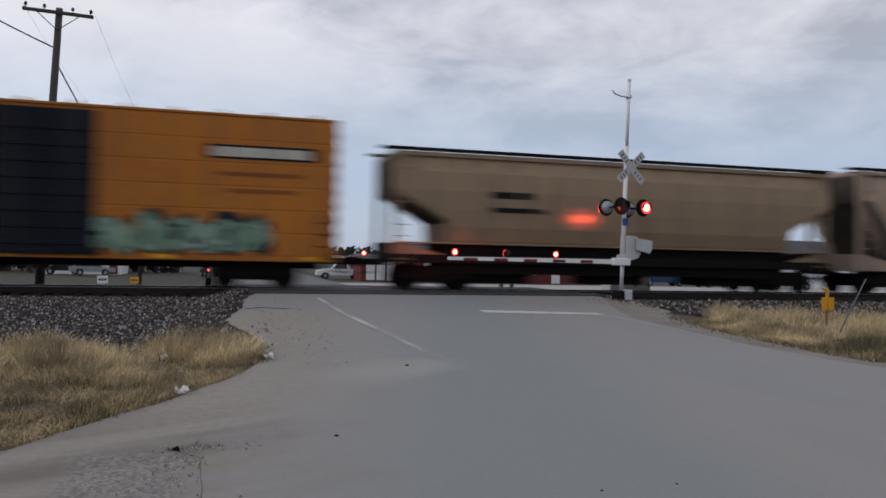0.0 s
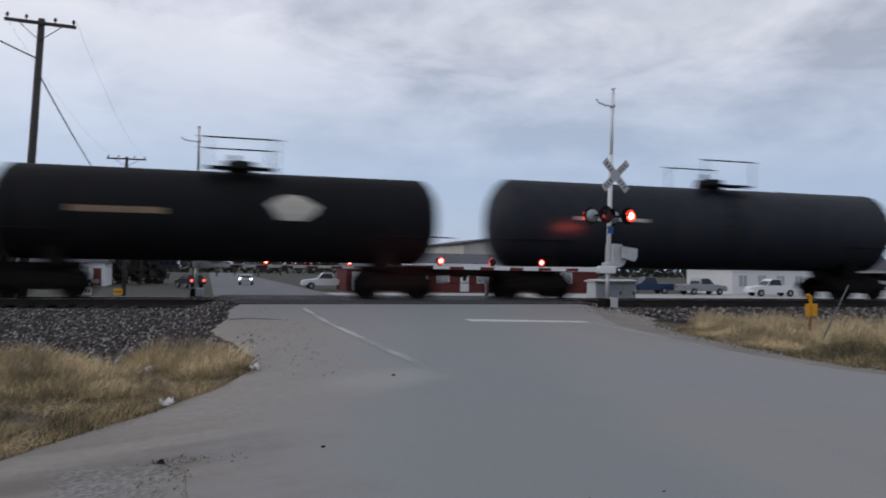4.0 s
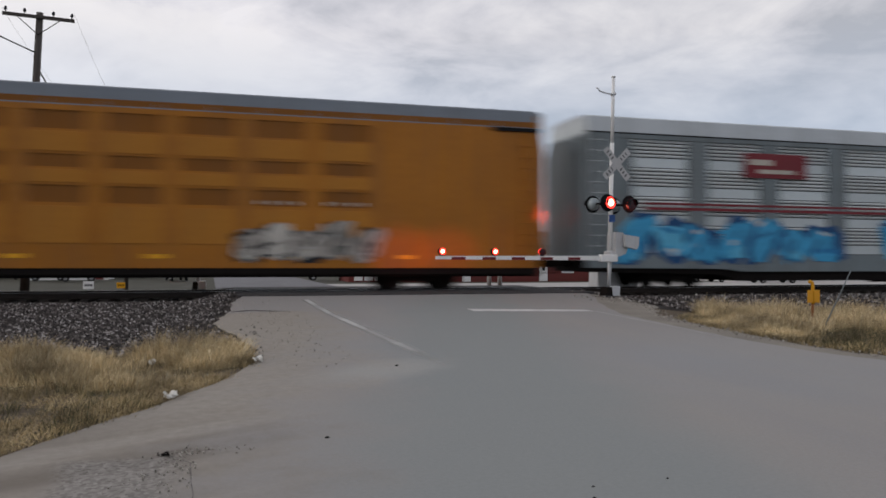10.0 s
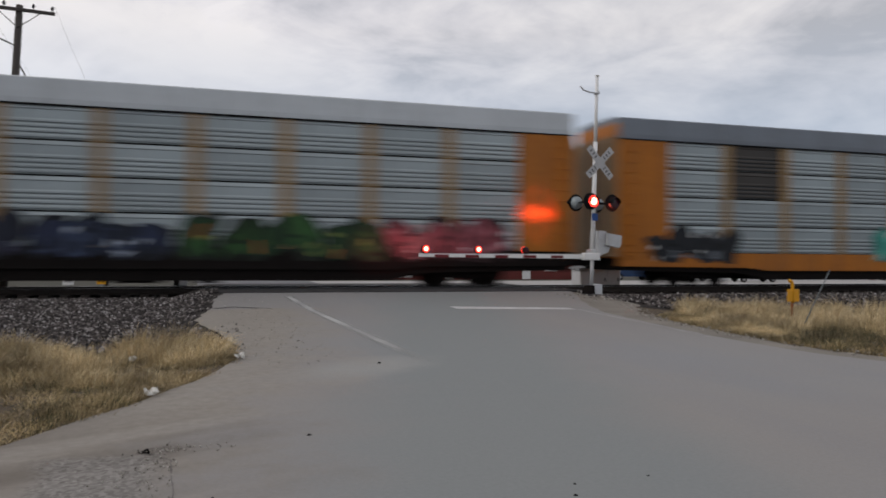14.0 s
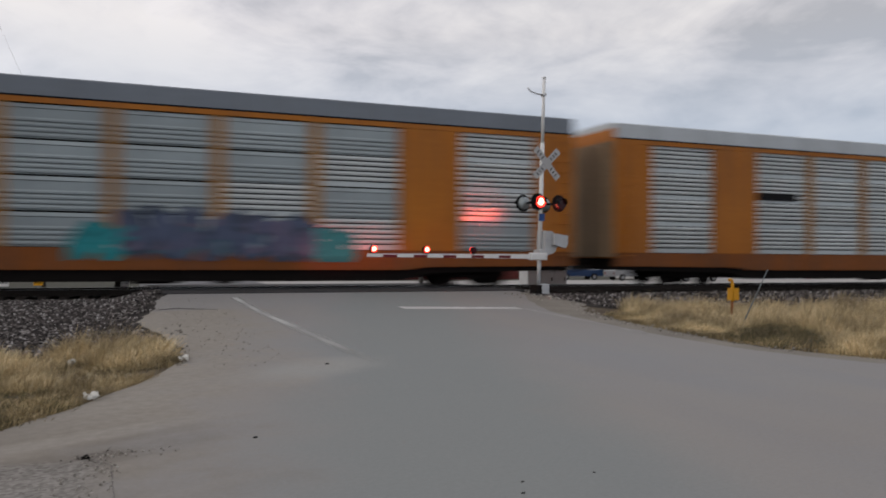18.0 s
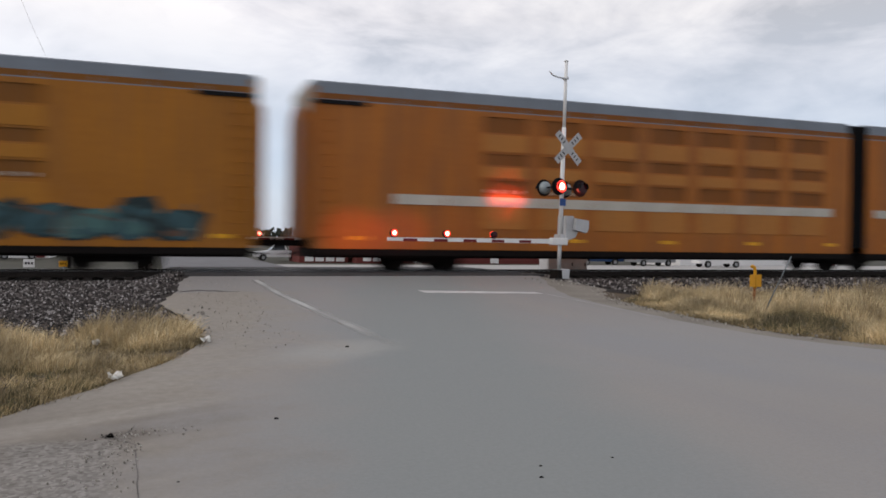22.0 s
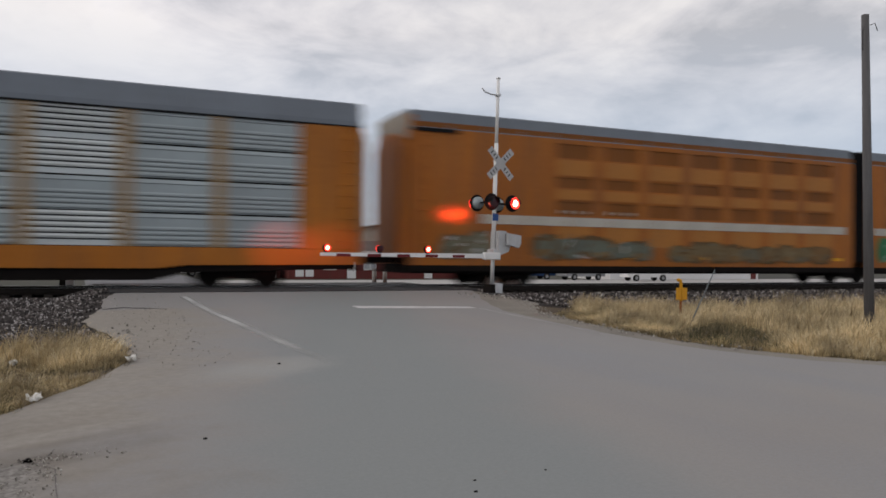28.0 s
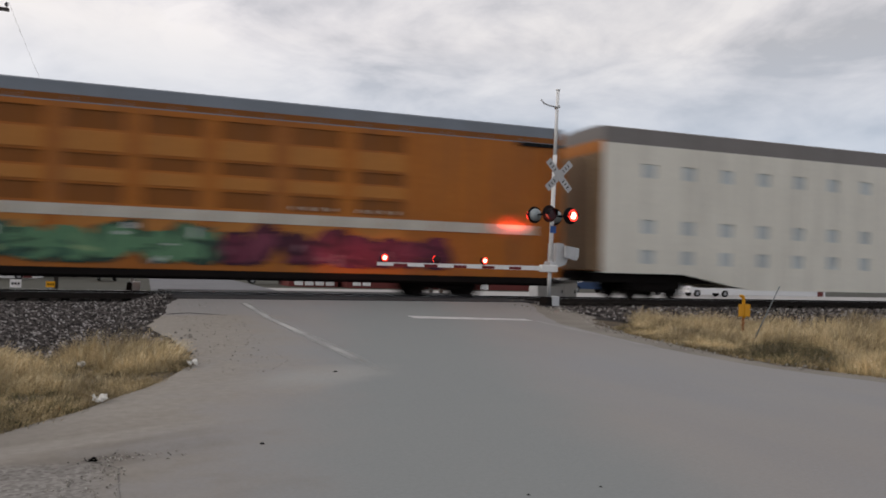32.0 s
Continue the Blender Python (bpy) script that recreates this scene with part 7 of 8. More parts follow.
def stones(name, label, spots, seed, mat=None):
    """Loose angular stones, one uneven eight- to twenty-sided lump each."""
    r = np.random.RandomState(seed)
    phi = (1 + 5 ** 0.5) / 2
    base = np.array([(-1, phi, 0), (1, phi, 0), (-1, -phi, 0), (1, -phi, 0), (0, -1, phi), (0, 1, phi), (0, -1, -phi), (0, 1, -phi), (phi, 0, -1), (phi, 0, 1), (-phi, 0, -1), (-phi, 0, 1)]) / 1.9
    faces = [(0, 11, 5), (0, 5, 1), (0, 1, 7), (0, 7, 10), (0, 10, 11), (1, 5, 9), (5, 11, 4), (11, 10, 2), (10, 7, 6), (7, 1, 8), (3, 9, 4), (3, 4, 2), (3, 2, 6), (3, 6, 8), (3, 8, 9), (4, 9, 5), (2, 4, 11), (6, 2, 10), (8, 6, 7), (9, 8, 1)]
    vs, fs = [], []
    for x, y, size in spots:
        sc = size * r.uniform(0.55, 1.0, 3)
        a = r.uniform(0, 6.28)
        p = base * r.uniform(0.75, 1.2, (12, 1)) * sc
        c, s = math.cos(a), math.sin(a)
        p = np.stack([p[:, 0] * c - p[:, 1] * s + x, p[:, 0] * s + p[:, 1] * c + y, p[:, 2] + height(x, y) + sc[2] * 0.35 + 0.01], 1)
        o = len(vs)
        vs += p.tolist()
        fs += [(o + i, o + j, o + k) for i, j, k in faces]
    me = bpy.data.meshes.new(name)
    me.from_pydata(vs, [], fs)
    me.materials.append(mat or M["stones"])
    return tagged(new(name, me), label, "stones", "", "stuff")


def build_stones():
    r = np.random.RandomState(5)
    spots = []
    for _ in range(26000):
        y = 12.6 + 11.2 * r.rand()
        x = -10.5 + 11.5 * r.rand()
        if x > float(np.interp(y, [12.6, 13.8, 15.6, 16.9, 18.6, 20.5, 22.3, 24], [0.45, 0.36, 0.0, -0.05, 0.32, 0.42, 0.6, 0.6])) + 0.12 * math.sin(y * 5.1):
            continue
        if y < 13.6 and r.rand() > (y - 12.4) / 1.2:
            continue
        spots.append((x, y, r.uniform(0.016, 0.042)))
    stones("ballast_stones", "coarse dark grey ballast stones with paler ones between", spots, 1)
    spots = []
    for _ in range(9000):
        x = 11.5 + 22 * r.rand() ** 1.3
        y = 17.6 + 6.2 * r.rand()
        if x < 12.0 and y < 19.6 - (12.0 - x) * 0.5:
            continue
        spots.append((x, y, r.uniform(0.022, 0.062)))
    stones("ballast_stones", "coarse grey ballast stones beside the track", spots, 2)
    spots = []
    for _ in range(150):
        a, q = r.uniform(0, 6.28), abs(r.normal(0, 1.0))
        spots.append((11.6 + q * 1.0 * math.cos(a), 20.6 + q * 1.1 * math.sin(a), r.uniform(0.012, 0.04)))
    for _ in range(300):
        spots.append((r.uniform(0.5, 2.0), r.uniform(10.5, 21.5), r.uniform(0.006, 0.016)))
    for _ in range(260):
        y = r.uniform(9.5, 21)
        spots.append((float(np.interp(y, [9.5, 12, 15, 18, 21], [10.0, 9.55, 9.75, 10.9, 11.8])) + r.uniform(-0.3, 0.2), y, r.uniform(0.008, 0.03)))
    for _ in range(260):
        y = 4.3 + 2.15 * r.rand()
        right = -0.12 + 0.03 * r.normal()
        x = right - (0.1 + (6.5 - y) * 0.42) * abs(r.rand()) ** 1.3
        spots.append((x, y, r.uniform(0.003, 0.011)))
    for _ in range(50):
        spots.append((r.uniform(-0.4, 0.35), r.normal(6.42, 0.07), r.uniform(0.004, 0.012)))
    stones("rubble", "scattered gravel and rubble on the shoulders", spots, 3, M["pebbles"])
    crumbs = [(r.normal(0.72, 0.13), r.uniform(11.6, 15.8), r.uniform(0.012, 0.036)) for _ in range(22)]
    crumbs += [(r.uniform(0.7, 1.9), r.uniform(11, 19), r.uniform(0.006, 0.016)) for _ in range(20)]
    crumbs += [(r.normal(-0.2, 0.14), r.normal(6.42, 0.07), r.uniform(0.004, 0.012)) for _ in range(26)]
    stones("asphalt_crumbs", "dark broken asphalt crumbs and clods on the shoulder", crumbs, 4, M["clods"])
    # single dark pebbles on the asphalt
    for x, y, q in ((0.95, 6.63, 0.015), (2.42, 10.4, 0.02), (2.43, 4.73, 0.009), (2.32, 4.5, 0.011), (3.01, 4.77, 0.008), (0.14, 5.08, 0.007)):
        s = Shape()
        s.loft([[(x + q * k * math.cos(a) * 1.4, y + q * k * math.sin(a), height(x, y) + 0.004 + z * q) for a in [6.28 * i / 7 for i in range(7)]] for k, z in ((1.0, 0.0), (0.8, 0.6), (0.3, 0.9))])
        solid("pebble", s, M["matte_black"], "small dark clod lying on the asphalt", "stone", "", "pebbles on the road")


build_stones()


def grass(name, label, spots, mat, seed):
    """Blades of dry grass, each a bent tapered strip; spots: x, y, height, width, lean, direction of lean."""
    r = np.random.RandomState(seed)
    vs, fs = [], []
    for x, y, h, w, lean, b in spots:
        a = r.uniform(0, 6.28)
        z = height(x, y) - 0.02
        lx, ly = lean * math.cos(b) * h, lean * math.sin(b) * h
        wx, wy = w * math.cos(a), w * math.sin(a)
        top = h / math.sqrt(1 + 0.6 * lean * lean)
        o = len(vs)
        for k, ww in ((0, 1.0), (0.5, 0.8), (0.85, 0.5)):
            cx, cy, zz = x + lx * k * k, y + ly * k * k, z + top * (1 - (1 - k) ** 1.4)
            vs += [(cx - wx * ww, cy - wy * ww, zz), (cx + wx * ww, cy + wy * ww, zz)]
        vs.append((x + lx, y + ly, z + top))
        fs += [(o, o + 1, o + 3, o + 2), (o + 2, o + 3, o + 5, o + 4), (o + 4, o + 5, o + 6)]
    me = bpy.data.meshes.new(name)
    me.from_pydata(vs, [], fs)
    me.materials.append(mat)
    return tagged(new(name, me), label, "grass", "", "stuff")


def clump(out, r, tx, ty, h, n, spread, wid, wind):
    """One tussock: fine blades that fan outwards, bend over at the tips and lean with the wind."""
    for _ in range(n):
        dx, dy = r.normal(0, spread), r.normal(0, spread)
        q = math.hypot(dx, dy) / spread
        b = math.atan2(dy, dx + 0.02) + r.normal(0, 0.6)
        lean = abs(r.normal(0.25, 0.3)) + 0.22 * q
        lx, ly = lean * math.cos(b) + wind * 0.35, lean * math.sin(b)
        out.append((tx + dx, ty + dy, max(0.05, h * r.uniform(0.4, 1.0) * (1.1 - 0.15 * min(q, 3))), wid * r.uniform(0.6, 1.3), math.hypot(lx, ly), math.atan2(ly, lx)))


def build_grass():
    r = np.random.RandomState(9)
    edge_x = lambda y: float(np.interp(y, [5.75, 6.6, 7.45, 8.1, 8.95, 10.0, 11.2, 12.4, 13.6, 14.4], [-3.2, -1.6, -1.15, -0.75, -0.36, 0.2, 0.62, 0.56, 0.2, -0.1]))
    tall, low, olive = [], [], []
    for _ in range(1150):
        tx, ty = -8 + 8.7 * r.rand(), 8.6 + 4.9 * r.rand()
        inner = edge_x(ty) - tx
        back = 13.0 + 0.6 * noise.noise((tx * 0.7, 1, 4)) - 0.16 * max(0, -tx - 1)
        front = 10.0 + 0.7 * noise.noise((tx * 0.8, 7, 4)) + 0.3 * tx
        if inner < 0.10 or ty > back or ty < front:
            continue
        f = noise.noise((tx * 1.1 + 3, ty * 0.9, 2))
        if f < -0.18:
            continue
        hgt = (0.26 + 0.55 * f + 0.14 * r.rand()) * min(1.0, 0.45 + (ty - front) * 0.4) * min(1.0, 0.5 + inner * 0.9)
        clump(tall, r, tx, ty, min(0.52, max(0.10, hgt)), 75, 0.10, 0.003, 0.3 + 1.2 * noise.noise((tx * 1.3, ty * 1.3, 9)))
    for _ in range(900):
        ty = 6.4 + 5.4 * r.rand()
        tx = edge_x(ty) - 0.06 - 4.5 * r.rand() ** 1.5
        if noise.noise((tx * 1.6, ty * 1.6, 12)) < -0.1:
            continue
        clump(olive if r.rand() < 0.32 else low, r, tx, ty, r.uniform(0.06, 0.19), 30, 0.08, 0.003, r.uniform(-0.5, 1.0))
    for _ in range(30000):
        y = 5.6 + 7.6 * r.rand()
        x = edge_x(y) - 0.01 - 5.0 * r.rand() ** 1.6
        k = noise.noise((x * 1.4, y * 1.4, 5))
        if k < -0.30 and r.rand() < 0.8:
            continue
        (olive if k < -0.12 and r.rand() < 0.5 else low).append((x, y, r.uniform(0.03, 0.11) * (1 + k), r.uniform(0.002, 0.0045), r.uniform(0.8, 2.6), r.uniform(0, 6.28)))
    edge_r = lambda y: float(np.interp(y, [6.0, 7.0, 8.1, 9.2, 10.2, 11.4, 12.7, 14.4, 16.7, 18.6], [22, 13.2, 11.0, 10.2, 9.8, 9.62, 9.72, 9.85, 10.3, 11.4]))
    # two broad mounds with a darker weedy hollow between them, laid along the camera's line of sight to fit its view
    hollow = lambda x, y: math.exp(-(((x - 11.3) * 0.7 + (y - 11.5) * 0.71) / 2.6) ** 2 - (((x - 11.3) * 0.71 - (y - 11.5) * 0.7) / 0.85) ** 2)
    for _ in range(2400):
        ty = 7.2 + 10.6 * r.rand()
        tx = edge_r(ty) + 0.2 + 18 * r.rand() ** 1.6
        inner = tx - edge_r(ty)
        if tx < 12.2 and ty > 14.9 + (tx - 9.8) * 1.1:
            continue
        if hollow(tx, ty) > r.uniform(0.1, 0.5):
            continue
        f = noise.noise((tx * 0.8 + 5, ty * 0.5, 8))
        if f < -0.22:
            continue
        hgt = (0.40 + 0.75 * f + 0.16 * r.rand()) * min(1.0, 0.4 + inner * 0.4) * min(1.0, max(0.4, 0.4 + (tx - 9.9) * 0.22))
        clump(tall, r, tx, ty, min(0.72, max(0.10, hgt)), 50, 0.12, 0.0038, 0.3 + 0.6 * noise.noise((tx, ty, 6)))
    for _ in range(1500):
        ty = 7.0 + 9.0 * r.rand()
        tx = edge_r(ty) + 0.08 + 7 * r.rand() ** 2
        if tx < 12.2 and ty > 15.2 + (tx - 9.8) * 1.1:
            continue
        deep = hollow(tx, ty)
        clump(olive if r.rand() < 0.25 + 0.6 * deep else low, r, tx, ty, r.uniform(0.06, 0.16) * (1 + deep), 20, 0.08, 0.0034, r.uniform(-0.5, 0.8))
    for _ in range(14000):
        y = 6.4 + 11.4 * r.rand()
        x = edge_r(y) + 0.05 + 14 * r.rand() ** 1.8
        if x < 12.2 and y > 15.3 + (x - 9.8) * 1.1:
            continue
        low.append((x, y, r.uniform(0.03, 0.13), r.uniform(0.003, 0.0055), r.uniform(0.6, 2.2), r.uniform(0, 6.28)))
    grass("tall_grass", "tall straw-coloured dry grass in uneven tussocks", tall, M["blades"], 1)
    grass("low_grass", "short matted brown and straw grass on the verges", low, M["blades_low"], 2)
    grass("weeds", "low dark olive weeds between the dry grass", olive, M["weeds"], 3)


build_grass()


def litter(x, y, w, seed):
    r = random.Random(seed)
    s = Shape()
    n = 5
    vs = [(x + (i / (n - 1) - 0.5) * w + r.uniform(-0.02, 0.02), y + (j / (n - 1) - 0.5) * w * 0.6 + r.uniform(-0.02, 0.02), height(x, y) + 0.02 + r.uniform(0, 0.09)) for j in range(n) for i in range(n)]
    fs = [(j * n + i, j * n + i + 1, (j + 1) * n + i + 1, (j + 1) * n + i) for j in range(n - 1) for i in range(n - 1)]
    s.add(vs, fs)
    s.add([(a, b, c - 0.006) for a, b, c in vs], [tuple(reversed(f)) for f in fs])
    solid("litter", s, M["paper"], "crumpled pale paper litter at the grass edge", "litter", "", "litter")


litter(-0.38, 8.85, 0.14, 1)
litter(0.64, 11.1, 0.12, 2)
litter(-0.75, 11.6, 0.07, 3)


def marker():
    m = thing("pipeline_marker", "small yellow marker sign on a thin post in the grass", "marker", m=pose(12.82, 14.5, height(12.82, 14.5)))
    p = Shape()
    p.tube((0, 0.012, -0.2), (0, 0.012, 0.54), 0.03, n=8)
    part("post", p, M["rust"], m, "rusty brown post")
    s = Shape()
    s.box(-0.165, 0.165, -0.03, -0.014, 0.53, 0.81, c=0.006)
    part("plate", s, M["yellow"], m, "yellow plate")
    t = Shape()
    t.path([(0, 0, 0.5), (0, 0, 0.9), (-0.02, 0, 0.98), (-0.07, 0, 1.0), (-0.10, 0, 0.98)], 0.036, 10)
    part("cap", t, M["yellow"], m)
    q = thing("leaning_stake", "thin leaning grey stake in the grass", "stake", m=pose(11.70, 13.0, height(11.70, 13.0) - 0.05))
    g = Shape()
    g.tube((0, 0, 0), (0.72, 0, 1.24), 0.016, 0.011, 8)
    part("rod", g, M["galv_d"], q)


marker()


# ---- beyond the track ----
def relay_cabinet():
    c = thing("relay_cabinet", "wide grey aluminium signal cabinet beside the track", "cabinet", m=pose(16.45, 30.2, height(16.45, 30.2)))
    s = Shape()
    s.box(-0.95, 0.95, -0.4, 0.4, -0.05, 0.92, c=0.02)
    part("body", s, M["base_grey"], c)
    for x0, x1 in ((-0.92, -0.32), (-0.30, 0.30), (0.32, 0.92)):
        d = Shape()
        d.box(x0, x1, -0.425, -0.40, 0.05, 0.84, c=0.006)
        dr = part("door", d, M["base_grey"], c)
        h = Shape()
        h.box(x1 - 0.12, x1 - 0.08, -0.45, -0.425, 0.4, 0.55)
        part("handle", h, M["black"], dr)
    r = Shape()
    r.prism([(-0.48, 0.92), (0.48, 0.92), (0.48, 0.98), (0, 1.04), (-0.48, 0.98)], -1.02, 1.02, "x")
    part("roof", r, M["steel"], c, "pale silver lid")


relay_cabinet()


def bollard(x, y, h=0.75):
    s = Shape()
    s.tube((x, y, height(x, y) - 0.1), (x, y, height(x, y) + h), 0.09, 0.09, 12)
    s.tube((x, y, height(x, y) + h), (x, y, height(x, y) + h + 0.05), 0.09, 0.03, 12)
    solid("bollard", s, M["concrete"], "short pale concrete bollard", "bollard", "", "bollards")


bollard(11.0, 30.6, 0.55)
bollard(11.5, 30.7, 0.5)


def window(parent, x, y, z, w, h):
    f = Shape()
    for a, b, c, d in ((x - 0.07, x, z - 0.07, z + h + 0.07), (x + w, x + w + 0.07, z - 0.07, z + h + 0.07), (x, x + w, z - 0.07, z), (x, x + w, z + h, z + h + 0.07), (x + w / 2 - 0.03, x + w / 2 + 0.03, z, z + h)):
        f.box(a, b, y - 0.06, y + 0.02, c, d)
    wn = part("window", f, M["white"], parent, "white-framed window")
    p = Shape()
    p.box(x, x + w, y - 0.02, y, z, z + h)
    part("pane", p, M["glass_pale"], wn)


# pale panes: the sky's reflection is put into the base colour
M["glass_pale"] = surface("sky_lit_glass", (0.42, 0.44, 0.46), (0.34, 0.36, 0.38), 0.15, scale=0.7)


def red_building():
    """A long low red building with white windows, and a cream gabled hall behind it."""
    y, g = 84.0, -1.0
    b = thing("red_building", "long red-painted building with white windows and awnings", "building", m=pose(0, 0, 0))
    s = Shape()
    s.box(20.5, 44, y, y + 9, g - 0.1, g + 3.0)
    part("wall", s, M["brick_red"], b)
    r = Shape()
    r.prism([(y - 0.5, g + 3.0), (y + 9.5, g + 3.0), (y + 9.5, g + 3.15), (y + 4.5, g + 4.3), (y - 0.5, g + 3.15)], 20.1, 44.4, "x")
    part("roof", r, M["dark_roof"], b)
    f = Shape()
    f.box(20.1, 44.4, y - 0.56, y - 0.5, g + 2.86, g + 3.1)
    part("fascia", f, M["white"], b)
    for x in (24.3, 29.0, 33.0, 39.2):
        window(b, x, y, g + 1.0, 1.35, 1.2)
    for x in (27.0, 36.3):
        d = Shape()
        d.box(x, x + 1.0, y - 0.05, y + 0.02, g, g + 2.1)
        dr = part("door", d, M["white"], b, "white door")
        k = Shape()
        k.box(x + 0.3, x + 0.7, y - 0.065, y - 0.05, g + 1.2, g + 1.85)
        part("pane", k, M["glass"], dr)
    for x in (21.2, 22.3):
        w = Shape()
        w.box(x, x + 0.9, y - 0.05, y + 0.02, g + 0.2, g + 2.3)
        part("panel_door", w, M["white"], b, "white panel door")
    h = thing("gabled_hall", "cream metal hall with a dark gabled roof", "building")
    s = Shape()
    yy = 100
    s.prism([(32.6, g), (44.8, g), (44.8, 4.9), (38.2, 5.7), (32.6, 4.9)], yy, yy + 24, "y")
    part("wall", s, M["siding"], h)
    r = Shape()
    r.prism([(32.1, 4.85), (38.2, 5.72), (45.3, 4.85), (45.3, 5.0), (38.2, 5.95), (32.1, 5.0)], yy - 0.5, yy + 24.5, "y")
    part("roof", r, M["dark_roof"], h)
    # a pale sectional-door garage beside it
    gq = thing("garage", "dark shed with a row of tall white panel doors", "building")
    s = Shape()
    s.box(14.6, 20.0, y + 2, y + 9, g - 0.1, g + 2.35)
    part("wall", s, M["brick_red"], gq)
    for i in range(4):
        d = Shape()
        d.box(15.2 + i * 1.15, 16.15 + i * 1.15, y + 1.94, y + 2.0, g + 0.1, g + 2.1)
        part("panel_door", d, M["white"], gq, "white panel door")
    r = Shape()
    r.prism([(y + 1.6, g + 2.35), (y + 9.4, g + 2.35), (y + 5.5, g + 3.0)], 14.3, 20.3, "x")
    part("roof", r, M["dark_roof"], gq)


red_building()


def house(x, y, w, d, h, wall, label):
    g = -1.0
    t = thing("house", label, "house", "houses beyond the track")
    s = Shape()
    s.box(x, x + w, y, y + d, g - 0.1, g + h)
    part("wall", s, M[wall], t)
    r = Shape()
    r.prism([(y - 0.4, g + h), (y + d + 0.4, g + h), (y + d / 2, g + h + d * 0.3)], x - 0.4, x + w + 0.4, "x")
    part("roof", r, M["dark_roof"], t)
    for i in range(int(w / 2.6)):
        window(t, x + 0.9 + i * 2.6, y, g + 0.9, 1.1, 1.3)
    dd = Shape()
    dd.box(x + w - 1.3, x + w - 0.4, y - 0.05, y + 0.02, g, g + 2.05)
    part("door", dd, M["brick_red"], t)


house(-20.5, 100, 9, 7, 2.7, "white", "white single-storey house beyond the track")
house(-44, 104, 14, 8, 2.8, "siding", "cream single-storey house beyond the track")
house(58, 78, 24, 9, 3.0, "car_white", "long white building behind the gravel lot")


def vehicle(x, y, yaw, paint, label, kind="pickup", tail=False, head=False):
    """A parked car or pickup: body with wheel arches, cabin, panes, wheels and lamps."""
    v = thing(kind + "_vehicle" if kind == "van" else ("pickup_truck" if kind == "pickup" else "car"), label, "vehicle", "vehicles beyond the track", pose(x, y, height(x, y) + 0.02, 0, 0, yaw))
    L, W = (5.6, 1.9) if kind == "pickup" else (4.6, 1.8)
    hood, belt, top = (1.05, 1.15, 1.85) if kind == "pickup" else (0.9, 0.95, 1.45)
    a = L / 2
    body = [(-a, 0.45), (-a, belt - 0.05), (-a + 0.05, belt), (a - 1.6, belt), (a - 0.15, hood - 0.08), (a, hood - 0.25), (a, 0.42)]
    for wx in (a - 1.0, -a + 1.1):
        body += [(wx + 0.44, 0.42), (wx + 0.3, 0.72), (wx - 0.3, 0.72), (wx - 0.44, 0.42)]
    s = Shape()
    s.prism(body, -W / 2, W / 2, "y")
    part("body", s, M[paint], v)
    c = Shape()
    c0, c1 = (-0.9, a - 1.7) if kind == "pickup" else (-a + 0.4, a - 1.3)
    c.loft([[(c0, -W / 2 + 0.04, belt), (c1, -W / 2 + 0.04, belt), (c1, W / 2 - 0.04, belt), (c0, W / 2 - 0.04, belt)], [(c0 + 0.25, -W / 2 + 0.2, top), (c1 - 0.7, -W / 2 + 0.2, top), (c1 - 0.7, W / 2 - 0.2, top), (c0 + 0.25, W / 2 - 0.2, top)]])
    part("cabin", c, M[paint], v)
    for sy in (-1, 1):
        w = Shape()
        y0, y1 = sy * (W / 2 - 0.02), sy * (W / 2 - 0.165)
        w.loft([[(c0 + 0.2, y0, belt + 0.04), (c1 - 0.12, y0, belt + 0.04), (c1 - 0.66, y1, top - 0.08), (c0 + 0.34, y1, top - 0.08)], [(c0 + 0.2, y0 - sy * 0.03, belt + 0.04), (c1 - 0.12, y0 - sy * 0.03, belt + 0.04), (c1 - 0.66, y1 - sy * 0.03, top - 0.08), (c0 + 0.34, y1 - sy * 0.03, top - 0.08)]])
        part("side_glass", w, M["glass"], v)
        for wx in (a - 1.0, -a + 1.1):
            t = Shape()
            t.tube((wx, sy * (W / 2 - 0.22), 0.35), (wx, sy * (W / 2), 0.35), 0.36, n=16)
            wh = part("wheel", t, M["tyre"], v)
            q = Shape()
            q.tube((wx, sy * (W / 2), 0.35), (wx, sy * (W / 2 + 0.01), 0.35), 0.2, n=12)
            part("rim", q, M["car_silver"], wh)
        for e, mat in ((-a - 0.01, "tail" if tail else "red"), (a - 0.02, "head" if head else "glass_pale")):
            q = Shape()
            q.box(min(e, e + 0.03), max(e, e + 0.03), sy * (W / 2 - 0.2) - 0.12, sy * (W / 2 - 0.2) + 0.12, 0.72, 0.92)
            part("tail_lamp" if e < 0 else "headlamp", q, M[mat], v)
    for e0, e1, zz in ((c1 - 0.02, c1 - 0.68, 1), (c0 + 0.02, c0 + 0.26, -1)):
        g = Shape()
        k = 0.02 if zz > 0 else -0.02
        g.loft([[(e0, -W / 2 + 0.14, belt + 0.03), (e0, W / 2 - 0.14, belt + 0.03), (e1, W / 2 - 0.26, top - 0.05), (e1, -W / 2 + 0.26, top - 0.05)], [(e0 + k, -W / 2 + 0.14, belt + 0.03), (e0 + k, W / 2 - 0.14, belt + 0.03), (e1 + k, W / 2 - 0.26, top - 0.05), (e1 + k, -W / 2 + 0.26, top - 0.05)]])
        part("windscreen" if zz > 0 else "rear_glass", g, M["glass"], v)
    return v


vehicle(47.5, 79, 175, "car_blue", "dark blue pickup parked on the gravel lot")
vehicle(52.5, 76, 5, "car_silver", "silver pickup parked on the gravel lot")
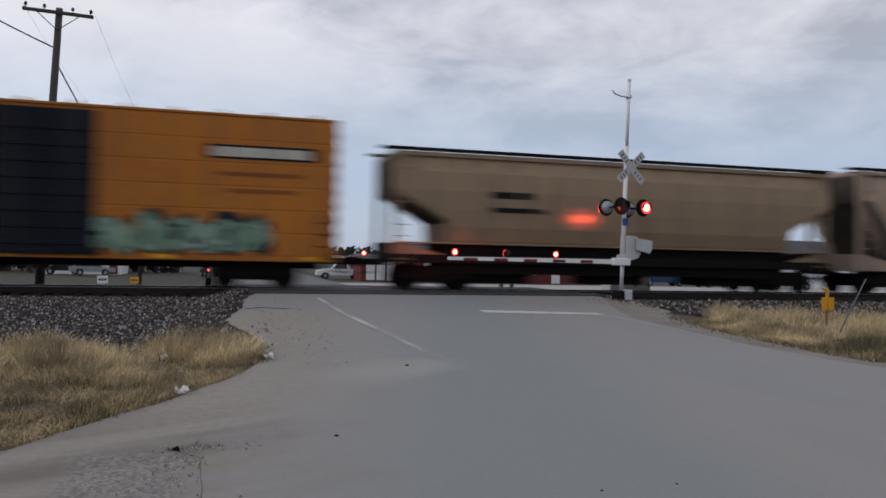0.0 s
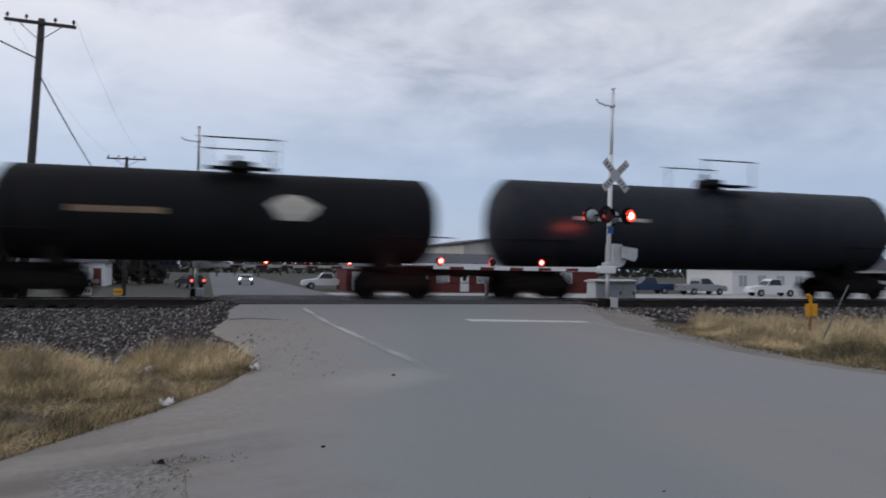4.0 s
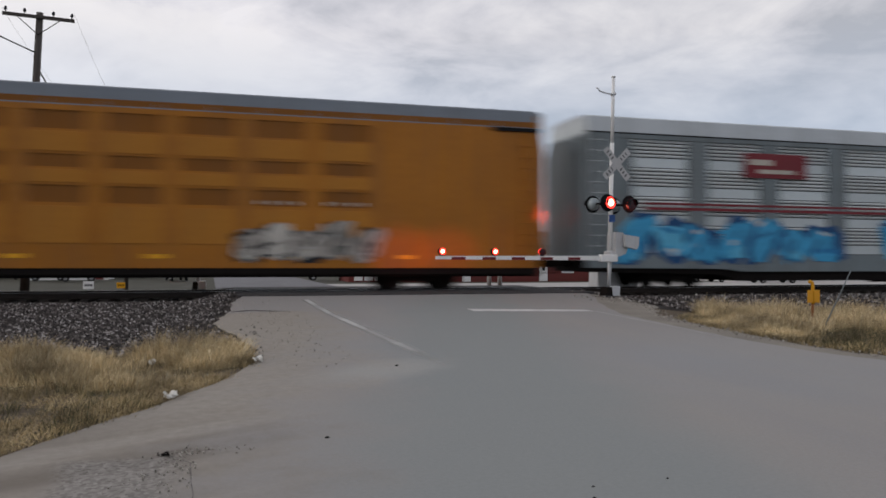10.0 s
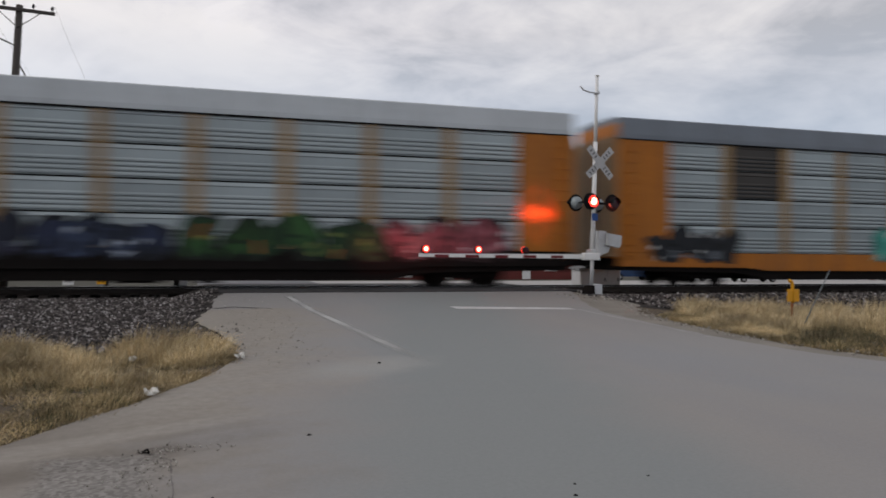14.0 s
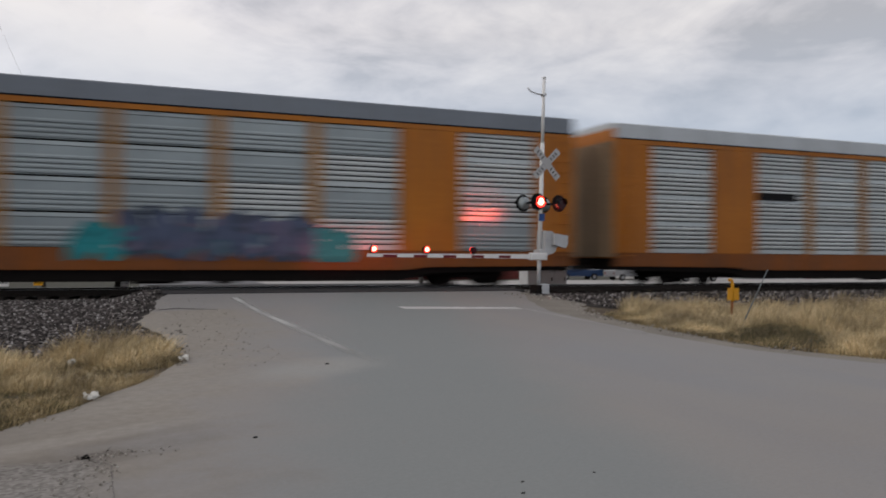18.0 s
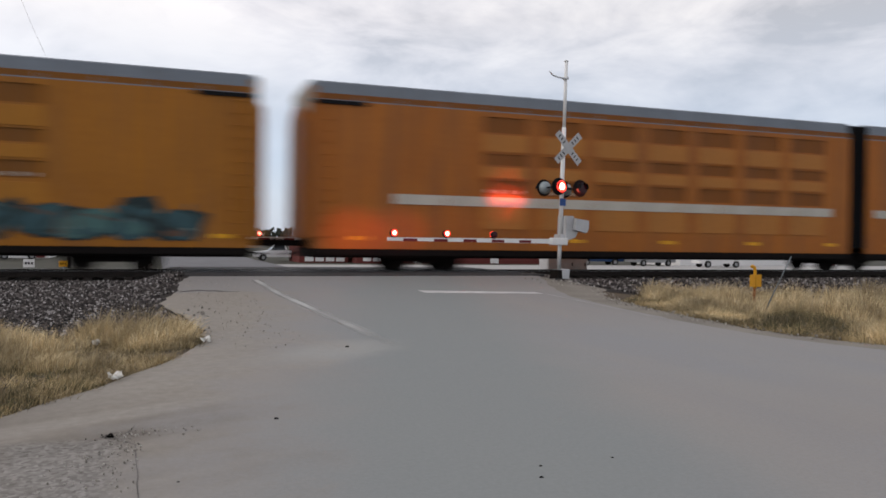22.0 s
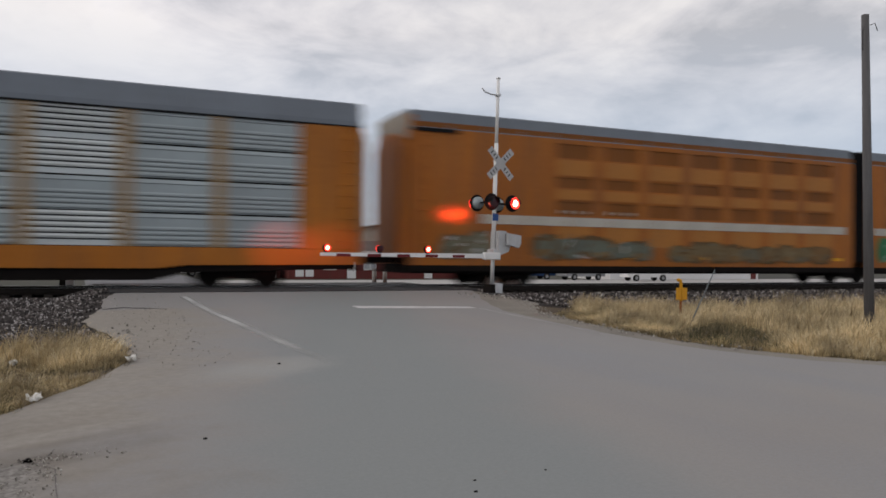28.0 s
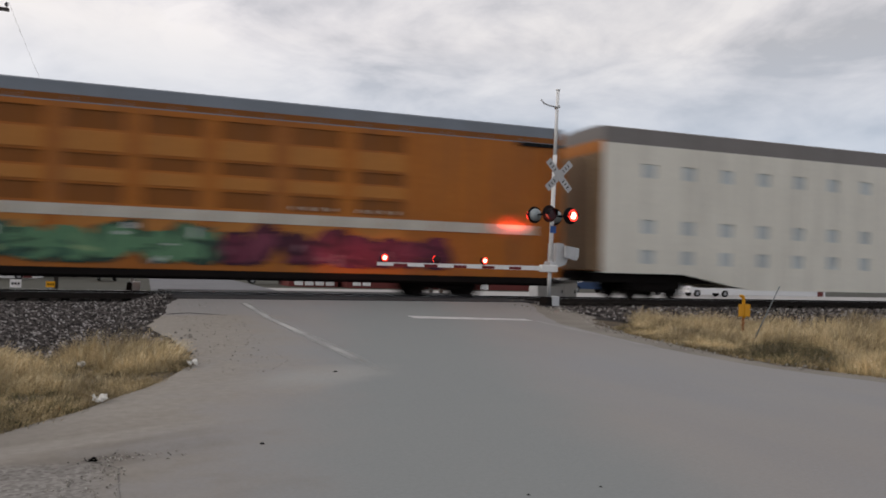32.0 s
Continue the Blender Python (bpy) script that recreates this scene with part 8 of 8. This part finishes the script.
vehicle(58.5, 72, 175, "car_white", "white pickup parked on the gravel lot")
vehicle(13.2, 92, 180, "car_white", "white pickup standing by the road beyond the track")
LEAVING = vehicle(-2.5, 93.5, 80, "slate", "dark car with lit tail lamps driving off beyond the track", "car", tail=True)
vehicle(5.0, 110, -95, "car_silver", "silver car with headlamps on beyond the track", "car", head=True)
vehicle(-13.5, 92, 10, "car_silver", "silver car parked by the white house", "car")
vehicle(-17, 96, 185, "slate", "dark car parked by the white house", "car")


def small_sign(x, y, w, h, z, mat, label):
    t = thing("street_sign", label, "sign", "small signs beyond the track", pose(x, y, height(x, y)))
    p = Shape()
    p.tube((0, 0.03, -0.1), (0, 0.03, z + h * 0.5), 0.03, n=8)
    part("post", p, M["galv_d"], t)
    s = Shape()
    s.box(-w / 2, w / 2, -0.01, 0.01, z, z + h, c=0.004)
    pl = part("plate", s, M[mat], t)
    b = Shape()
    for i in range(3):
        b.box(-w * 0.36 + i * w * 0.27, -w * 0.36 + i * w * 0.27 + w * 0.18, -0.014, -0.01, z + h * 0.35, z + h * 0.65)
    part("lettering", b, M["matte_black"], pl)


small_sign(-7.3, 54, 0.62, 0.5, 0.55, "white", "small white sign with dark lettering on a post")
small_sign(-5.4, 54, 0.5, 0.36, 0.6, "reflector", "small orange sign on a post")
small_sign(-5.0, 108, 2.6, 1.6, 2.0, "slate", "dark blue roadside sign on a post")


def tree(x, y, H, seed, bare=True, label="bare leafless tree beyond the track"):
    r = random.Random(seed)
    t = thing("tree", label, "tree", "trees beyond the track", pose(x, y, height(x, y)))
    s = Shape()
    tips = []

    def grow(p, d, ln, rad, depth):
        q = p + d * ln
        s.tube(p, q, rad, rad * 0.65, 6 if depth < 2 else 4)
        if depth >= 4:
            tips.append(q)
            return
        for _ in range(3 if depth else 4):
            nd = (d + Vector((r.uniform(-0.75, 0.75), r.uniform(-0.75, 0.75), r.uniform(-0.1, 0.55)))).normalized()
            grow(q, nd, ln * r.uniform(0.6, 0.8), rad * 0.6, depth + 1)

    grow(Vector((0, 0, -0.1)), Vector((0, 0, 1)), H * 0.3, H * 0.022, 0)
    part("trunk", s, M["bark"], t)
    if not bare:
        c = Shape()
        for q in tips:
            for _ in range(8):
                o = q + Vector([r.gauss(0, H * 0.07) for _ in range(3)])
                a, b = [Vector([r.uniform(-1, 1) for _ in range(3)]).normalized() * H * 0.035 for _ in range(2)]
                c.add([o - a, o + b, o + a, o - b], [(0, 1, 2, 3)])
        part("crown", c, M["leaf"], t)


def build_trees():
    for i, (x, y, H) in enumerate(((-17, 106, 8.5), (-22, 104, 9.0), (-27, 106, 8.0), (-13.0, 108, 7.2), (-10.2, 112, 6.6), (-8.2, 116, 6.4), (-33, 106, 9), (2.0, 190, 9), (12, 200, 8), (7, 220, 9), (20, 230, 9), (-4, 240, 9))):
        tree(x, y, H, 30 + i)
    for i, (x, y, H) in enumerate(((-15, 105, 6.5), (-19, 110, 6.0), (-24, 112, 6.5), (-30, 110, 6))):
        tree(x, y, H, 60 + i, False, "dark leafy tree beyond the track")
    # the dark thicket behind the houses
    r = random.Random(14)
    c = Shape()
    for _ in range(5200):
        x = -48 + 42.5 * r.random()
        y = r.uniform(112, 119)
        top = 5.6 + 2.0 * noise.noise((x * 0.25, 3, 2)) + 1.2 * noise.noise((x * 0.9, 5, 2))
        z = -1 + max(1, top) * r.random() ** 0.75
        o = Vector((x, y, z))
        a, b = [Vector((r.uniform(-1, 1), r.uniform(-0.4, 0.4), r.uniform(-1, 1))) * 0.55 for _ in range(2)]
        c.add([o - a, o + b, o + a, o - b], [(0, 1, 2, 3)])
    solid("thicket", c, M["thicket"], "dark bare thicket behind the houses", "bushes", "stuff")
    # the far wood along the horizon
    r = random.Random(4)
    c = Shape()
    for _ in range(9000):
        x = r.uniform(-260, 420)
        y = r.uniform(300, 330)
        top = 5.5 + 3.5 * noise.noise((x * 0.05, 1, 2)) + 1.5 * noise.noise((x * 0.3, 4, 2))
        z = -1 + max(1, top) * r.random() ** 0.8
        a, b = [Vector((r.uniform(-1, 1), r.uniform(-0.4, 0.4), r.uniform(-1, 1))) * 1.1 for _ in range(2)]
        o = Vector((x, y, z))
        c.add([o - a, o + b, o + a, o - b], [(0, 1, 2, 3)])
    solid("far_wood", c, M["leaf"], "dark wood along the horizon", "trees", "stuff")


build_trees()

motions()
